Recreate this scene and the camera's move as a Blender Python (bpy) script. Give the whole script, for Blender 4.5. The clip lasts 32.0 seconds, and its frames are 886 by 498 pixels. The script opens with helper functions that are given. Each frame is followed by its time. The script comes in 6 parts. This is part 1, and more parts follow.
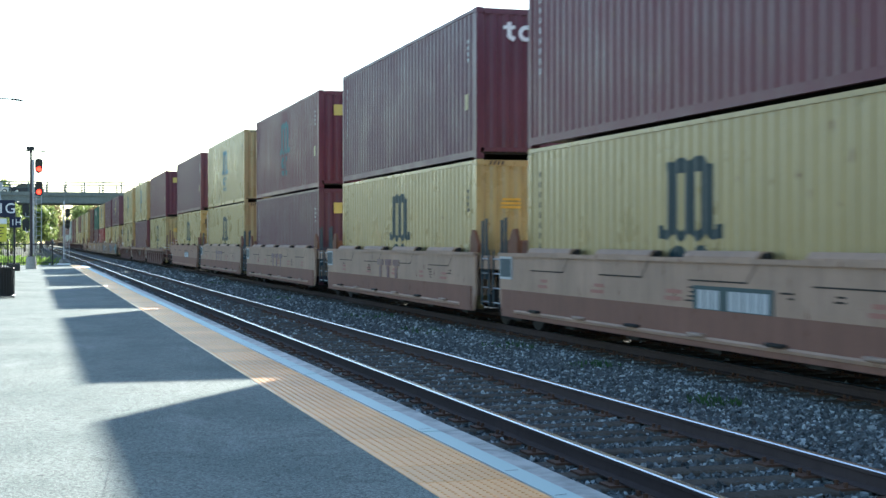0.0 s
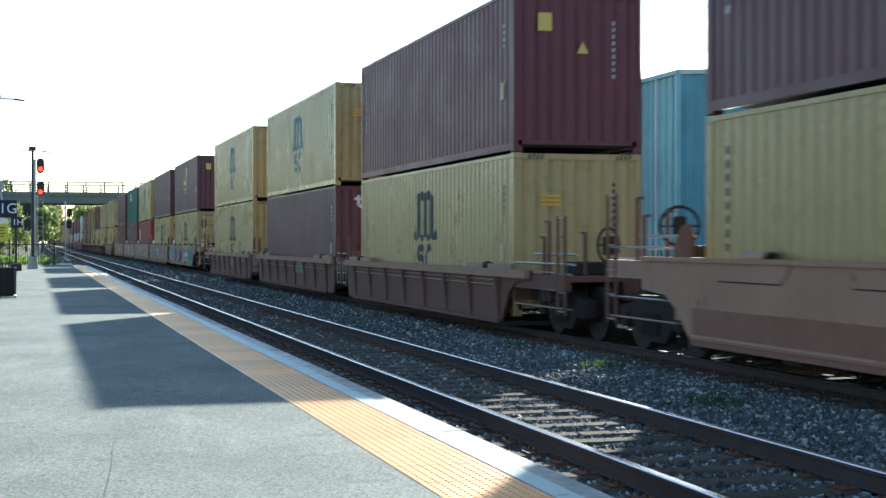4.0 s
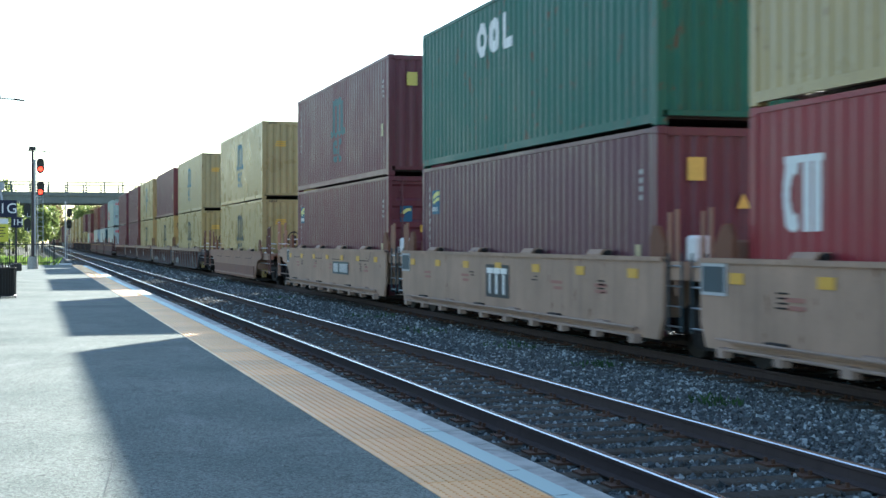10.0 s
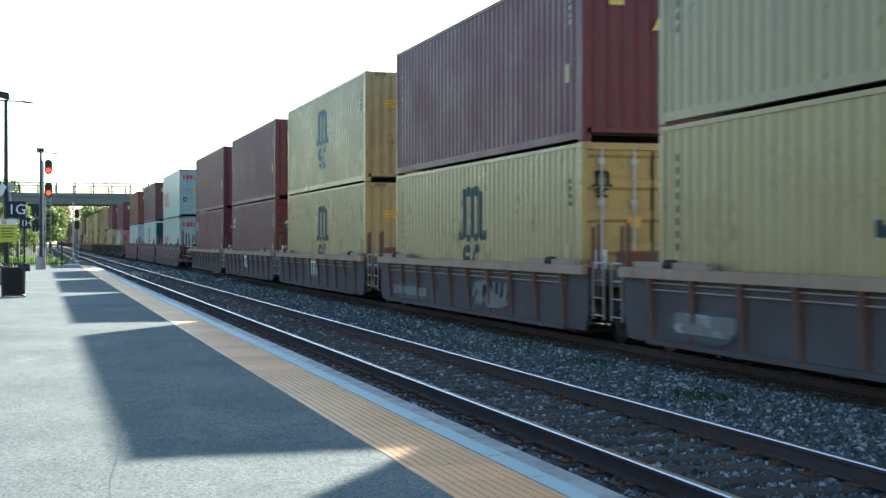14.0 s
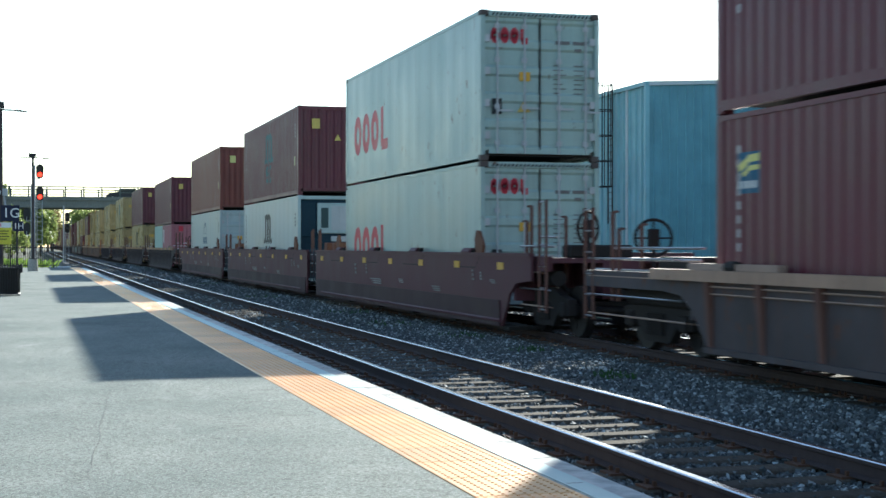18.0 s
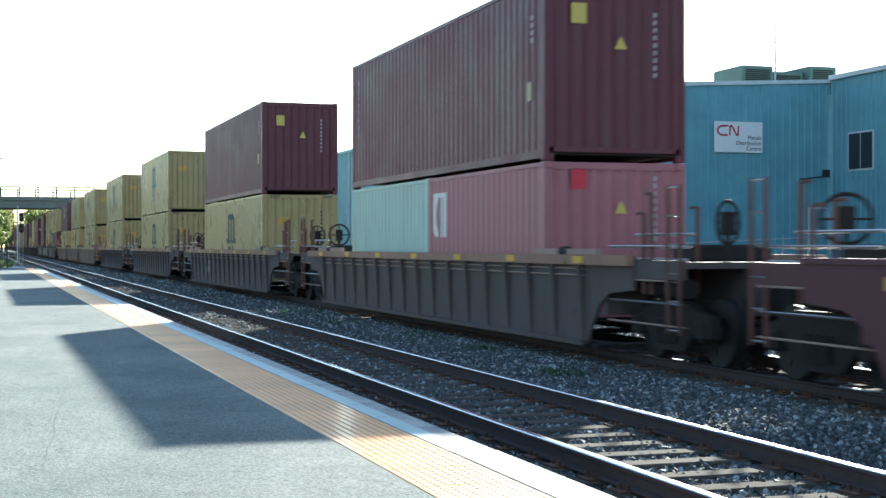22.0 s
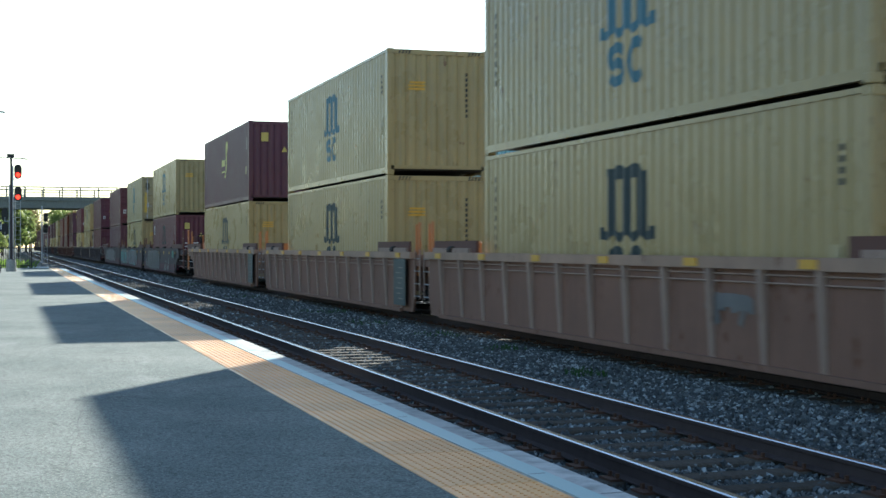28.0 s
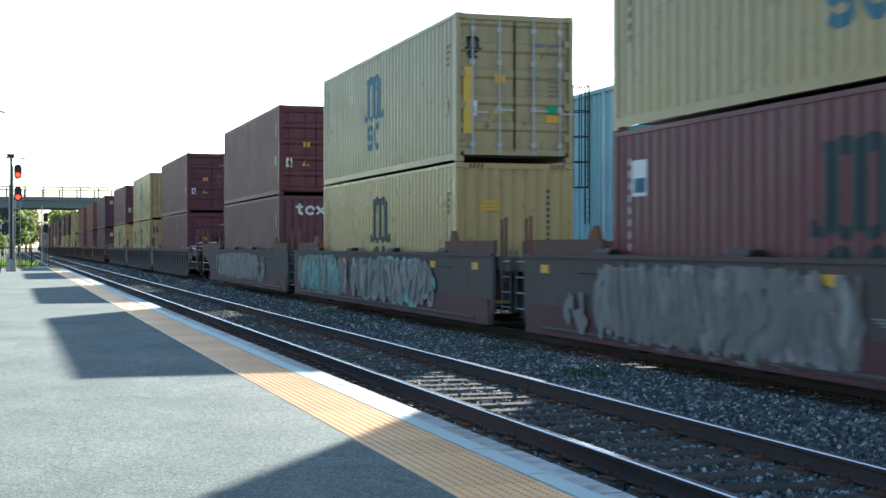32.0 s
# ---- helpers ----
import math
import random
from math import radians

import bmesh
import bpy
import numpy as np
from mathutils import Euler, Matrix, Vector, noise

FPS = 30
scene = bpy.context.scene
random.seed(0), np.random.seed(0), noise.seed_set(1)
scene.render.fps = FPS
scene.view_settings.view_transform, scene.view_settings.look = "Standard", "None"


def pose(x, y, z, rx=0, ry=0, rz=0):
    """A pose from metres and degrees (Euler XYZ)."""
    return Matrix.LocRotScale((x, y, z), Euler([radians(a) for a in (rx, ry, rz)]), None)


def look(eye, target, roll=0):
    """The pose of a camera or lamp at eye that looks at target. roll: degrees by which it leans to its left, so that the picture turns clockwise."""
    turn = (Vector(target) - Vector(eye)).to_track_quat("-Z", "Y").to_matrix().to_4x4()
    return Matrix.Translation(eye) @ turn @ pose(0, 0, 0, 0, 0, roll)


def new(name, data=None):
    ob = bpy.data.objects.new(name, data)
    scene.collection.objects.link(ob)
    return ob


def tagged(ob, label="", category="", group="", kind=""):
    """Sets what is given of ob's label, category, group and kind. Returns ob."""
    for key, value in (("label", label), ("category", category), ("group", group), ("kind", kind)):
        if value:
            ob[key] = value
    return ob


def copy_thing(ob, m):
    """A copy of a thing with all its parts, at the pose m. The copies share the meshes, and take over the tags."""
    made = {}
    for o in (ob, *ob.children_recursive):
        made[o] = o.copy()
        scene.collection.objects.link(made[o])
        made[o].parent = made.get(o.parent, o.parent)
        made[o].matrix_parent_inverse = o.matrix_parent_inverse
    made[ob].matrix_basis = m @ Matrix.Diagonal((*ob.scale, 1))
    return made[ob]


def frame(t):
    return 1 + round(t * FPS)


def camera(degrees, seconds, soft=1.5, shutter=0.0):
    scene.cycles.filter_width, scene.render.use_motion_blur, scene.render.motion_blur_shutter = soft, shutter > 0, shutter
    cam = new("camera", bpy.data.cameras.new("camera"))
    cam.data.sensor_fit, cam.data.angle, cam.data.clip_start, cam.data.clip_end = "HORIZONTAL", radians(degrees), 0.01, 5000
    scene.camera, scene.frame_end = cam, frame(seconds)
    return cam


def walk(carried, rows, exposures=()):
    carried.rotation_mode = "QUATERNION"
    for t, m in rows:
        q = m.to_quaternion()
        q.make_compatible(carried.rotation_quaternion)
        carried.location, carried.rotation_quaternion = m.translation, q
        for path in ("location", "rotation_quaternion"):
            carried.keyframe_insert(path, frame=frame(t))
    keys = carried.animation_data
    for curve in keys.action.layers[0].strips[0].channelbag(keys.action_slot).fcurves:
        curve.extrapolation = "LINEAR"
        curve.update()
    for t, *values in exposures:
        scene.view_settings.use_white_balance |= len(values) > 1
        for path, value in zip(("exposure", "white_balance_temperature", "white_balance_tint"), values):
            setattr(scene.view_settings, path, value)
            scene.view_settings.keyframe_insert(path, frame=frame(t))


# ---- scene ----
# ---- camera and its path ----
EXPO = 0.72
cam = camera(34.43, 32.0, soft=1.5, shutter=0.27)
walk(cam, [
    (0, pose(0.131, 1.167, 1.559, 89.699, 0, -16.030)),
    (0.5, pose(0.131, 1.167, 1.559, 89.699, 0, -15.990)),
    (2, pose(0.131, 1.167, 1.559, 89.699, 0, -15.970)),
    (4.5, pose(0.131, 1.167, 1.559, 89.699, 0, -15.970)),
    (6.5, pose(0.131, 1.167, 1.559, 89.699, 0, -15.970)),
    (9, pose(0.131, 1.167, 1.559, 89.699, 0, -15.970)),
    (11, pose(0.131, 1.167, 1.559, 89.699, 0, -15.970)),
    (11.5, pose(0.131, 1.167, 1.559, 89.699, 0, -15.990)),
    (12, pose(0.131, 1.167, 1.559, 89.699, 0, -15.990)),
    (12.5, pose(0.131, 1.167, 1.559, 89.699, 0, -16.050)),
    (13, pose(0.131, 1.167, 1.559, 89.699, 0, -16.110)),
    (13.5, pose(0.117, 0.856, 1.554, 89.716, 0, -15.811)),
    (14, pose(0.106, 0.590, 1.549, 89.731, 0, -15.687)),
    (14.5, pose(0.090, 0.232, 1.543, 89.751, 0, -15.594)),
    (15.5, pose(0.066, -0.321, 1.533, 89.782, 0, -15.723)),
    (16.5, pose(0.038, -0.943, 1.522, 89.817, 0, -15.836)),
    (17, pose(0.026, -1.216, 1.517, 89.833, 0, -15.871)),
    (17.5, pose(0.013, -1.514, 1.512, 89.849, 0, -15.974)),
    (18, pose(-0.001, -1.827, 1.506, 89.867, 0, -16.065)),
    (18.5, pose(-0.014, -2.133, 1.501, 89.884, 0, -16.097)),
    (19, pose(-0.014, -2.133, 1.501, 89.884, 0, -16.287)),
    (19.5, pose(-0.014, -2.133, 1.501, 89.884, 0, -16.677)),
    (20, pose(-0.014, -2.133, 1.501, 89.884, 0, -17.047)),
    (20.5, pose(-0.014, -2.133, 1.501, 89.884, 0, -17.467)),
    (21, pose(-0.014, -2.133, 1.501, 89.884, 0, -17.697)),
    (21.5, pose(-0.014, -2.133, 1.501, 89.884, 0, -17.777)),
    (22, pose(-0.014, -2.133, 1.501, 89.884, 0, -17.777)),
    (22.5, pose(-0.014, -2.133, 1.501, 89.884, 0, -17.697)),
    (23, pose(-0.014, -2.133, 1.501, 89.884, 0, -17.447)),
    (23.5, pose(-0.014, -2.133, 1.501, 89.884, 0, -17.247)),
    (24, pose(-0.014, -2.133, 1.501, 89.884, 0, -17.027)),
    (24.5, pose(-0.014, -2.133, 1.501, 89.884, 0, -16.877)),
    (25, pose(-0.014, -2.133, 1.501, 89.884, 0, -16.857)),
    (26, pose(-0.014, -2.133, 1.501, 89.884, 0, -16.877)),
    (29, pose(-0.014, -2.133, 1.501, 89.884, 0, -16.877)),
    (32, pose(-0.014, -2.133, 1.501, 89.884, 0, -16.877)),
], exposures=[(t, EXPO + e, 5850, 4.5) for t, e in ((0, 0.58), (1, 0.8), (2, 0.72), (3, 0.42), (4, 0.1), (7, 0.08), (8, 0.28), (9, 0.38), (10, 0.5), (11, 0.5), (11.6, 0.35), (12, -0.02), (13, -0.02), (14, 0.28), (17, 0.25), (18, -0.05), (19, 0.15), (21, 0.55), (22, 0.3), (23, 0.15), (24, 0.35), (26, -0.05), (28.4, -0.1), (29, 0.15), (30, 0.1), (31, -0.1), (32, 0.15))])

# how far the train has come along its track, second by second (metres)
TRAVEL = [(0, 2.4), (2, 36.51), (4, 70.62), (8, 139.05), (11, 189.96), (13, 223.95), (13.5, 232.1),
          (14, 240.3), (14.5, 248.45), (15.5, 264.67), (16.5, 280.88), (17, 289.03), (17.5, 297.3), (18, 305.56), (18.5, 313.82), (20, 339.55),
          (22, 374.25), (24, 409.2), (26, 444.0), (29, 495.0), (32, 546.45)]

# ---- world and sun ----
SUN_TO = Vector((1.32, 2.06, 1.0)).normalized()
world = bpy.data.worlds.new("sky")
scene.world = world
world.use_nodes = True
sky = world.node_tree.nodes.new("ShaderNodeTexSky")
sky.sky_type, sky.sun_disc = "NISHITA", False
sky.sun_elevation = math.asin(SUN_TO.z)
sky.sun_rotation = math.atan2(SUN_TO.x, SUN_TO.y)
sky.dust_density, sky.air_density, sky.ozone_density = 0.4, 1.0, 1.0
world.node_tree.links.new(sky.outputs[0], world.node_tree.nodes["Background"].inputs[0])
world.node_tree.nodes["Background"].inputs[1].default_value = 0.14
sun = new("sun", bpy.data.lights.new("sun", "SUN"))
sun.data.energy, sun.data.angle, sun.data.color = 8.1, radians(0.6), (1.0, 0.93, 0.81)
sun.matrix_world = look((0, 0, 60), Vector((0, 0, 60)) - SUN_TO)


# ---- materials ----
def mat_base(name, col, rough=0.6, metal=0.0, spec=0.5):
    m = bpy.data.materials.new(name)
    m.use_nodes = True
    b = m.node_tree.nodes["Principled BSDF"]
    b.inputs["Base Color"].default_value = (*col, 1)
    b.inputs["Roughness"].default_value = rough
    b.inputs["Metallic"].default_value = metal
    b.inputs["Specular IOR Level"].default_value = spec
    return m, m.node_tree.nodes, m.node_tree.links, b


def tex_noise(n, l, scale, detail=5.0, stretch=(1, 1, 1), coord="Object", rough=0.6):
    tc = n.new("ShaderNodeTexCoord")
    mp = n.new("ShaderNodeMapping")
    mp.inputs["Scale"].default_value = stretch
    nz = n.new("ShaderNodeTexNoise")
    nz.inputs["Scale"].default_value, nz.inputs["Detail"].default_value = scale, detail
    nz.inputs["Roughness"].default_value = rough
    l.new(tc.outputs[coord], mp.inputs[0])
    l.new(mp.outputs[0], nz.inputs["Vector"])
    return nz, mp


def ramp(n, l, src, stops):
    r = n.new("ShaderNodeValToRGB")
    el = r.color_ramp.elements
    while len(el) < len(stops):
        el.new(0.5)
    for e, (p, c) in zip(el, stops):
        e.position, e.color = p, (*((c,) * 3 if isinstance(c, (int, float)) else c), 1)
    l.new(src, r.inputs[0])
    return r


def mixc(n, l, fac, a, b, mode="MIX"):
    x = n.new("ShaderNodeMix")
    x.data_type, x.blend_type = "RGBA", mode
    for sock, v in ((x.inputs[0], fac), (x.inputs[6], a), (x.inputs[7], b)):
        if isinstance(v, (int, float)):
            sock.default_value = v
        elif isinstance(v, tuple):
            sock.default_value = (*v, 1)
        else:
            l.new(v, sock)
    return x.outputs[2]


def bump(n, l, b, height, strength=0.3, dist=0.01):
    bp = n.new("ShaderNodeBump")
    bp.inputs["Strength"].default_value, bp.inputs["Distance"].default_value = strength, dist
    l.new(height, bp.inputs["Height"])
    l.new(bp.outputs[0], b.inputs["Normal"])


def paint(name, col, rough=0.42, dirt=0.35, dirt_col=(0.13, 0.11, 0.09), rust=0.0, vary=0.12, spec=0.35):
    """Weathered paint: mottled tone, streaks that run down, grime and rust spots."""
    m, n, l, b = mat_base(name, col, rough, 0, spec)
    oi = n.new("ShaderNodeObjectInfo")
    shift = n.new("ShaderNodeVectorMath")
    shift.operation = "SCALE"
    shift.inputs[0].default_value = (31, 17, 11)
    l.new(oi.outputs["Random"], shift.inputs["Scale"])
    big, mp = tex_noise(n, l, 0.9, 4)
    l.new(shift.outputs[0], mp.inputs["Location"])
    c = mixc(n, l, ramp(n, l, big.outputs[0], [(0.3, 0.0), (0.75, 1.0)]).outputs[0], tuple(v * (1 - vary) for v in col),
             tuple(min(1, v * (1 + vary) + 0.01) for v in col))
    streak, mp2 = tex_noise(n, l, 7.0, 6, (1, 1, 0.06))
    l.new(shift.outputs[0], mp2.inputs["Location"])
    sf = ramp(n, l, streak.outputs[0], [(0.5, 0.0), (0.78, dirt)])
    c = mixc(n, l, sf.outputs[0], c, dirt_col)
    fine, mp3 = tex_noise(n, l, 26, 8)
    c = mixc(n, l, ramp(n, l, fine.outputs[0], [(0.52, 0.0), (0.8, dirt * 0.6)]).outputs[0], c, dirt_col)
    if rust:
        rn, mp4 = tex_noise(n, l, 5.5, 8, (1, 1, 0.5))
        l.new(shift.outputs[0], mp4.inputs["Location"])
        c = mixc(n, l, ramp(n, l, rn.outputs[0], [(0.66 - rust * 0.12, 0.0), (0.72 - rust * 0.1, 0.9)]).outputs[0], c, (0.12, 0.045, 0.02))
    l.new(c, b.inputs["Base Color"])
    l.new(ramp(n, l, big.outputs[0], [(0.2, max(0.05, rough - 0.1)), (0.8, min(1, rough + 0.15))]).outputs[0], b.inputs["Roughness"])
    bump(n, l, b, fine.outputs[0], 0.12, 0.004)
    return m


def rough_mat(name, lo, hi, scale, fine, rough=0.9, bump_s=0.5, bump_d=0.01, third=None, spec=0.3):
    """Mineral or soil: two tones mottled at two scales with relief."""
    m, n, l, b = mat_base(name, lo, rough, 0, spec)
    a, _ = tex_noise(n, l, scale, 6)
    f, _ = tex_noise(n, l, fine, 8)
    c = mixc(n, l, ramp(n, l, a.outputs[0], [(0.3, 0.0), (0.7, 1.0)]).outputs[0], lo, hi)
    c = mixc(n, l, ramp(n, l, f.outputs[0], [(0.42, 0.0), (0.68, 0.7)]).outputs[0], c, third or tuple(v * 0.5 for v in lo))
    g, _ = tex_noise(n, l, fine * 2.7, 3)
    c = mixc(n, l, ramp(n, l, g.outputs[0], [(0.6, 0.0), (0.72, 0.45)]).outputs[0], c, tuple(min(1, v * 1.9) for v in hi))
    l.new(c, b.inputs["Base Color"])
    bump(n, l, b, f.outputs[0], bump_s, bump_d)
    return m


def old_asphalt(name):
    """Worn platform asphalt: pale aggregate, darker patches, drips and scuffs."""
    m, n, l, b = mat_base(name, (0.2, 0.22, 0.21), 0.9, 0, 0.12)
    patch, _ = tex_noise(n, l, 0.55, 7, (1, 0.7, 1), rough=0.65)
    c = mixc(n, l, ramp(n, l, patch.outputs[0], [(0.36, 0.0), (0.62, 1.0)]).outputs[0], (0.182, 0.218, 0.198), (0.29, 0.318, 0.284))
    stain, _ = tex_noise(n, l, 2.6, 9, rough=0.7)
    c = mixc(n, l, ramp(n, l, stain.outputs[0], [(0.56, 0.0), (0.72, 0.6)]).outputs[0], c, (0.075, 0.08, 0.075))
    scuff, _ = tex_noise(n, l, 1.1, 8, (1, 0.25, 1), rough=0.75)
    c = mixc(n, l, ramp(n, l, scuff.outputs[0], [(0.57, 0.0), (0.7, 0.5)]).outputs[0], c, (0.42, 0.44, 0.41))
    grit, _ = tex_noise(n, l, 52, 7, rough=0.75)
    c = mixc(n, l, ramp(n, l, grit.outputs[0], [(0.43, 0.0), (0.60, 0.8)]).outputs[0], c, (0.055, 0.057, 0.052))
    chip, _ = tex_noise(n, l, 70, 4)
    c = mixc(n, l, ramp(n, l, chip.outputs[0], [(0.58, 0.0), (0.68, 0.65)]).outputs[0], c, (0.60, 0.58, 0.53))
    spot = n.new("ShaderNodeTexVoronoi")
    spot.inputs["Scale"].default_value = 3.2
    tc = n.new("ShaderNodeTexCoord")
    l.new(tc.outputs["Object"], spot.inputs["Vector"])
    c = mixc(n, l, ramp(n, l, spot.outputs["Distance"], [(0.05, 0.55), (0.10, 0.0)]).outputs[0], c, (0.05, 0.052, 0.05))
    l.new(c, b.inputs["Base Color"])
    bump(n, l, b, grit.outputs[0], 0.7, 0.01)
    return m


def plain(name, col, rough=0.5, metal=0.0, glow=0.0):
    m, n, l, b = mat_base(name, col, rough, metal, 0.25)
    if glow:
        b.inputs["Emission Color"].default_value = (*col, 1)
        b.inputs["Emission Strength"].default_value = glow
    f, _ = tex_noise(n, l, 18, 5)
    l.new(mixc(n, l, ramp(n, l, f.outputs[0], [(0.35, 0.0), (0.8, 0.35)]).outputs[0], col, tuple(v * 0.6 for v in col)), b.inputs["Base Color"])
    return m


def island_mat(name, cols, rough=0.85):
    """Loose pieces in one mesh: each takes its own tone."""
    m, n, l, b = mat_base(name, cols[0], rough, 0, 0.4)
    g = n.new("ShaderNodeNewGeometry")
    r = ramp(n, l, g.outputs["Random Per Island"], [(i / max(1, len(cols) - 1), c) for i, c in enumerate(cols)])
    f, _ = tex_noise(n, l, 40, 4)
    l.new(mixc(n, l, ramp(n, l, f.outputs[0], [(0.4, 0.0), (0.8, 0.5)]).outputs[0], r.outputs[0], (0.05, 0.048, 0.045)), b.inputs["Base Color"])
    return m


def leaf_mat(name, cols):
    """Thin leaves: tone leaf by leaf, and light that shines through."""
    m, n, l, b = mat_base(name, cols[0], 0.55, 0, 0.3)
    g = n.new("ShaderNodeNewGeometry")
    r = ramp(n, l, g.outputs["Random Per Island"], [(i / max(1, len(cols) - 1), c) for i, c in enumerate(cols)])
    l.new(r.outputs[0], b.inputs["Base Color"])
    t = n.new("ShaderNodeBsdfTranslucent")
    l.new(r.outputs[0], t.inputs[0])
    mx = n.new("ShaderNodeMixShader")
    mx.inputs[0].default_value = 0.5
    l.new(b.outputs[0], mx.inputs[1])
    l.new(t.outputs[0], mx.inputs[2])
    l.new(mx.outputs[0], n["Material Output"].inputs[0])
    return m


def piece_mat(name, col, dark, rough=0.8, scale=9.0, stretch=(1, 1, 1), bump_d=0.004, spec=0.08):
    """Alike pieces as objects of their own: tone by the object's random."""
    m, n, l, b = mat_base(name, col, rough, 0, spec)
    oi = n.new("ShaderNodeObjectInfo")
    c = mixc(n, l, oi.outputs["Random"], col, tuple(v * 0.72 for v in col))
    f, mp = tex_noise(n, l, scale, 8, stretch)
    l.new(oi.outputs["Random"], mp.inputs["Location"])
    c = mixc(n, l, ramp(n, l, f.outputs[0], [(0.42, 0.0), (0.75, 0.8)]).outputs[0], c, dark)
    l.new(c, b.inputs["Base Color"])
    bump(n, l, b, f.outputs[0], 0.4, bump_d)
    return m


M = {}
M["yellow"] = paint("container_yellow", (0.345, 0.256, 0.108), 0.28, 0.28, rust=0.04)
M["yellow_dirty"] = paint("container_yellow_soiled", (0.325, 0.258, 0.13), 0.32, 0.42, rust=0.2)
M["maroon"] = paint("container_maroon", (0.108, 0.019, 0.031), 0.42, 0.25, rust=0.12)
M["plum"] = paint("container_plum", (0.092, 0.024, 0.041), 0.42, 0.22)
M["brown_red"] = paint("container_brown_red", (0.16, 0.040, 0.028), 0.42, 0.3, rust=0.3)
M["red"] = paint("container_red", (0.22, 0.012, 0.022), 0.42, 0.2)
M["pink"] = paint("container_faded_red", (0.36, 0.13, 0.15), 0.45, 0.3)
M["green"] = paint("container_green", (0.009, 0.105, 0.078), 0.48, 0.45, (0.05, 0.07, 0.055), rust=0.4, spec=0.25)
M["teal_pale"] = paint("container_pale_teal", (0.35, 0.50, 0.44), 0.4, 0.2)
M["white"] = paint("container_white", (0.36, 0.45, 0.455), 0.34, 0.25)
M["reefer"] = paint("container_grey_white", (0.32, 0.43, 0.40), 0.34, 0.22, rust=0.2)
M["blue_dark"] = paint("machine_blue", (0.006, 0.028, 0.048), 0.5, 0.3, (0.02, 0.02, 0.02), spec=0.15)
M["ink"] = plain("marking_dark", (0.02, 0.025, 0.03), 0.5)
M["ink_blue"] = plain("marking_blue", (0.03, 0.11, 0.19), 0.5)
M["ink_deep"] = plain("marking_deep_teal", (0.012, 0.03, 0.036), 0.5)
M["ink_faded"] = plain("marking_faded_blue", (0.05, 0.15, 0.20), 0.5)
M["ink_soft"] = plain("marking_soft_white", (0.42, 0.40, 0.40), 0.5)
M["ink_teal"] = plain("marking_teal", (0.045, 0.125, 0.14), 0.5)
M["ink_white"] = plain("marking_white", (0.72, 0.72, 0.70), 0.5)
M["ink_red"] = plain("marking_red", (0.55, 0.045, 0.07), 0.45)
M["ink_yellow"] = plain("marking_yellow", (0.60, 0.45, 0.12), 0.5)
M["ink_orange"] = plain("marking_orange", (0.64, 0.36, 0.05), 0.5)
M["ink_pale_yellow"] = plain("marking_pale_yellow", (0.66, 0.62, 0.22), 0.5)
M["tactile_paint"] = paint("fresh_yellow_paint", (0.62, 0.40, 0.06), 0.5, 0.2)
M["sticker_green"] = plain("sticker_green", (0.02, 0.30, 0.14), 0.5)
M["casting"] = paint("casting_steel", (0.07, 0.055, 0.05), 0.6, 0.4)
M["under"] = plain("underframe_dark", (0.025, 0.022, 0.02), 0.8)
M["car_tan"] = paint("wagon_tan", (0.30, 0.18, 0.125), 0.7, 0.3, (0.11, 0.06, 0.045), rust=0.25, spec=0.2)
M["car_tan_pale"] = paint("wagon_pale_tan", (0.36, 0.235, 0.165), 0.65, 0.45, (0.15, 0.10, 0.08), rust=0.2, vary=0.2, spec=0.25)
M["car_brown"] = paint("wagon_brown", (0.13, 0.065, 0.05), 0.7, 0.4, (0.06, 0.035, 0.03), rust=0.3, spec=0.2)
M["car_grey"] = paint("wagon_grey_brown", (0.090, 0.073, 0.071), 0.7, 0.45, (0.05, 0.038, 0.036), rust=0.25, spec=0.2)
M["car_slate"] = paint("wagon_slate", (0.07, 0.06, 0.063), 0.7, 0.5, (0.09, 0.05, 0.042), rust=0.5, vary=0.3, spec=0.2)
M["car_maroon_low"] = paint("wagon_maroon_lower", (0.034, 0.011, 0.017), 0.6, 0.25, (0.035, 0.02, 0.02), spec=0.25)
M["car_maroon"] = paint("wagon_dark_maroon", (0.088, 0.03, 0.038), 0.6, 0.25, (0.05, 0.025, 0.025), spec=0.25)
M["car_orange"] = paint("wagon_rust_tan", (0.21, 0.115, 0.08), 0.7, 0.4, (0.09, 0.055, 0.045), rust=0.3, spec=0.2)
M["car_tan_low"] = paint("wagon_tan_lower", (0.20, 0.10, 0.07), 0.7, 0.4, (0.10, 0.055, 0.045), rust=0.25, spec=0.2)
M["guide_brown"] = paint("corner_guide_rust", (0.16, 0.07, 0.04), 0.7, 0.4, (0.06, 0.035, 0.03), rust=0.4, spec=0.2)
M["panel_slate"] = plain("number_panel_slate", (0.035, 0.065, 0.07), 0.5)
M["ink_faint_red"] = plain("stencil_faint_red", (0.34, 0.15, 0.115), 0.6)
M["orange"] = paint("fitting_orange", (0.42, 0.16, 0.05), 0.5, 0.3)
M["rib"] = paint("wagon_rib_tan", (0.33, 0.235, 0.185), 0.7, 0.4, (0.12, 0.085, 0.07), rust=0.25, spec=0.2)
M["truck"] = paint("bogie_dark", (0.020, 0.017, 0.016), 0.8, 0.4, (0.03, 0.025, 0.022), spec=0.2)
M["wheel"] = plain("wheel_steel", (0.022, 0.019, 0.018), 0.6, 0.2)
M["chrome"] = plain("worn_steel", (0.45, 0.45, 0.45), 0.3, 0.9)
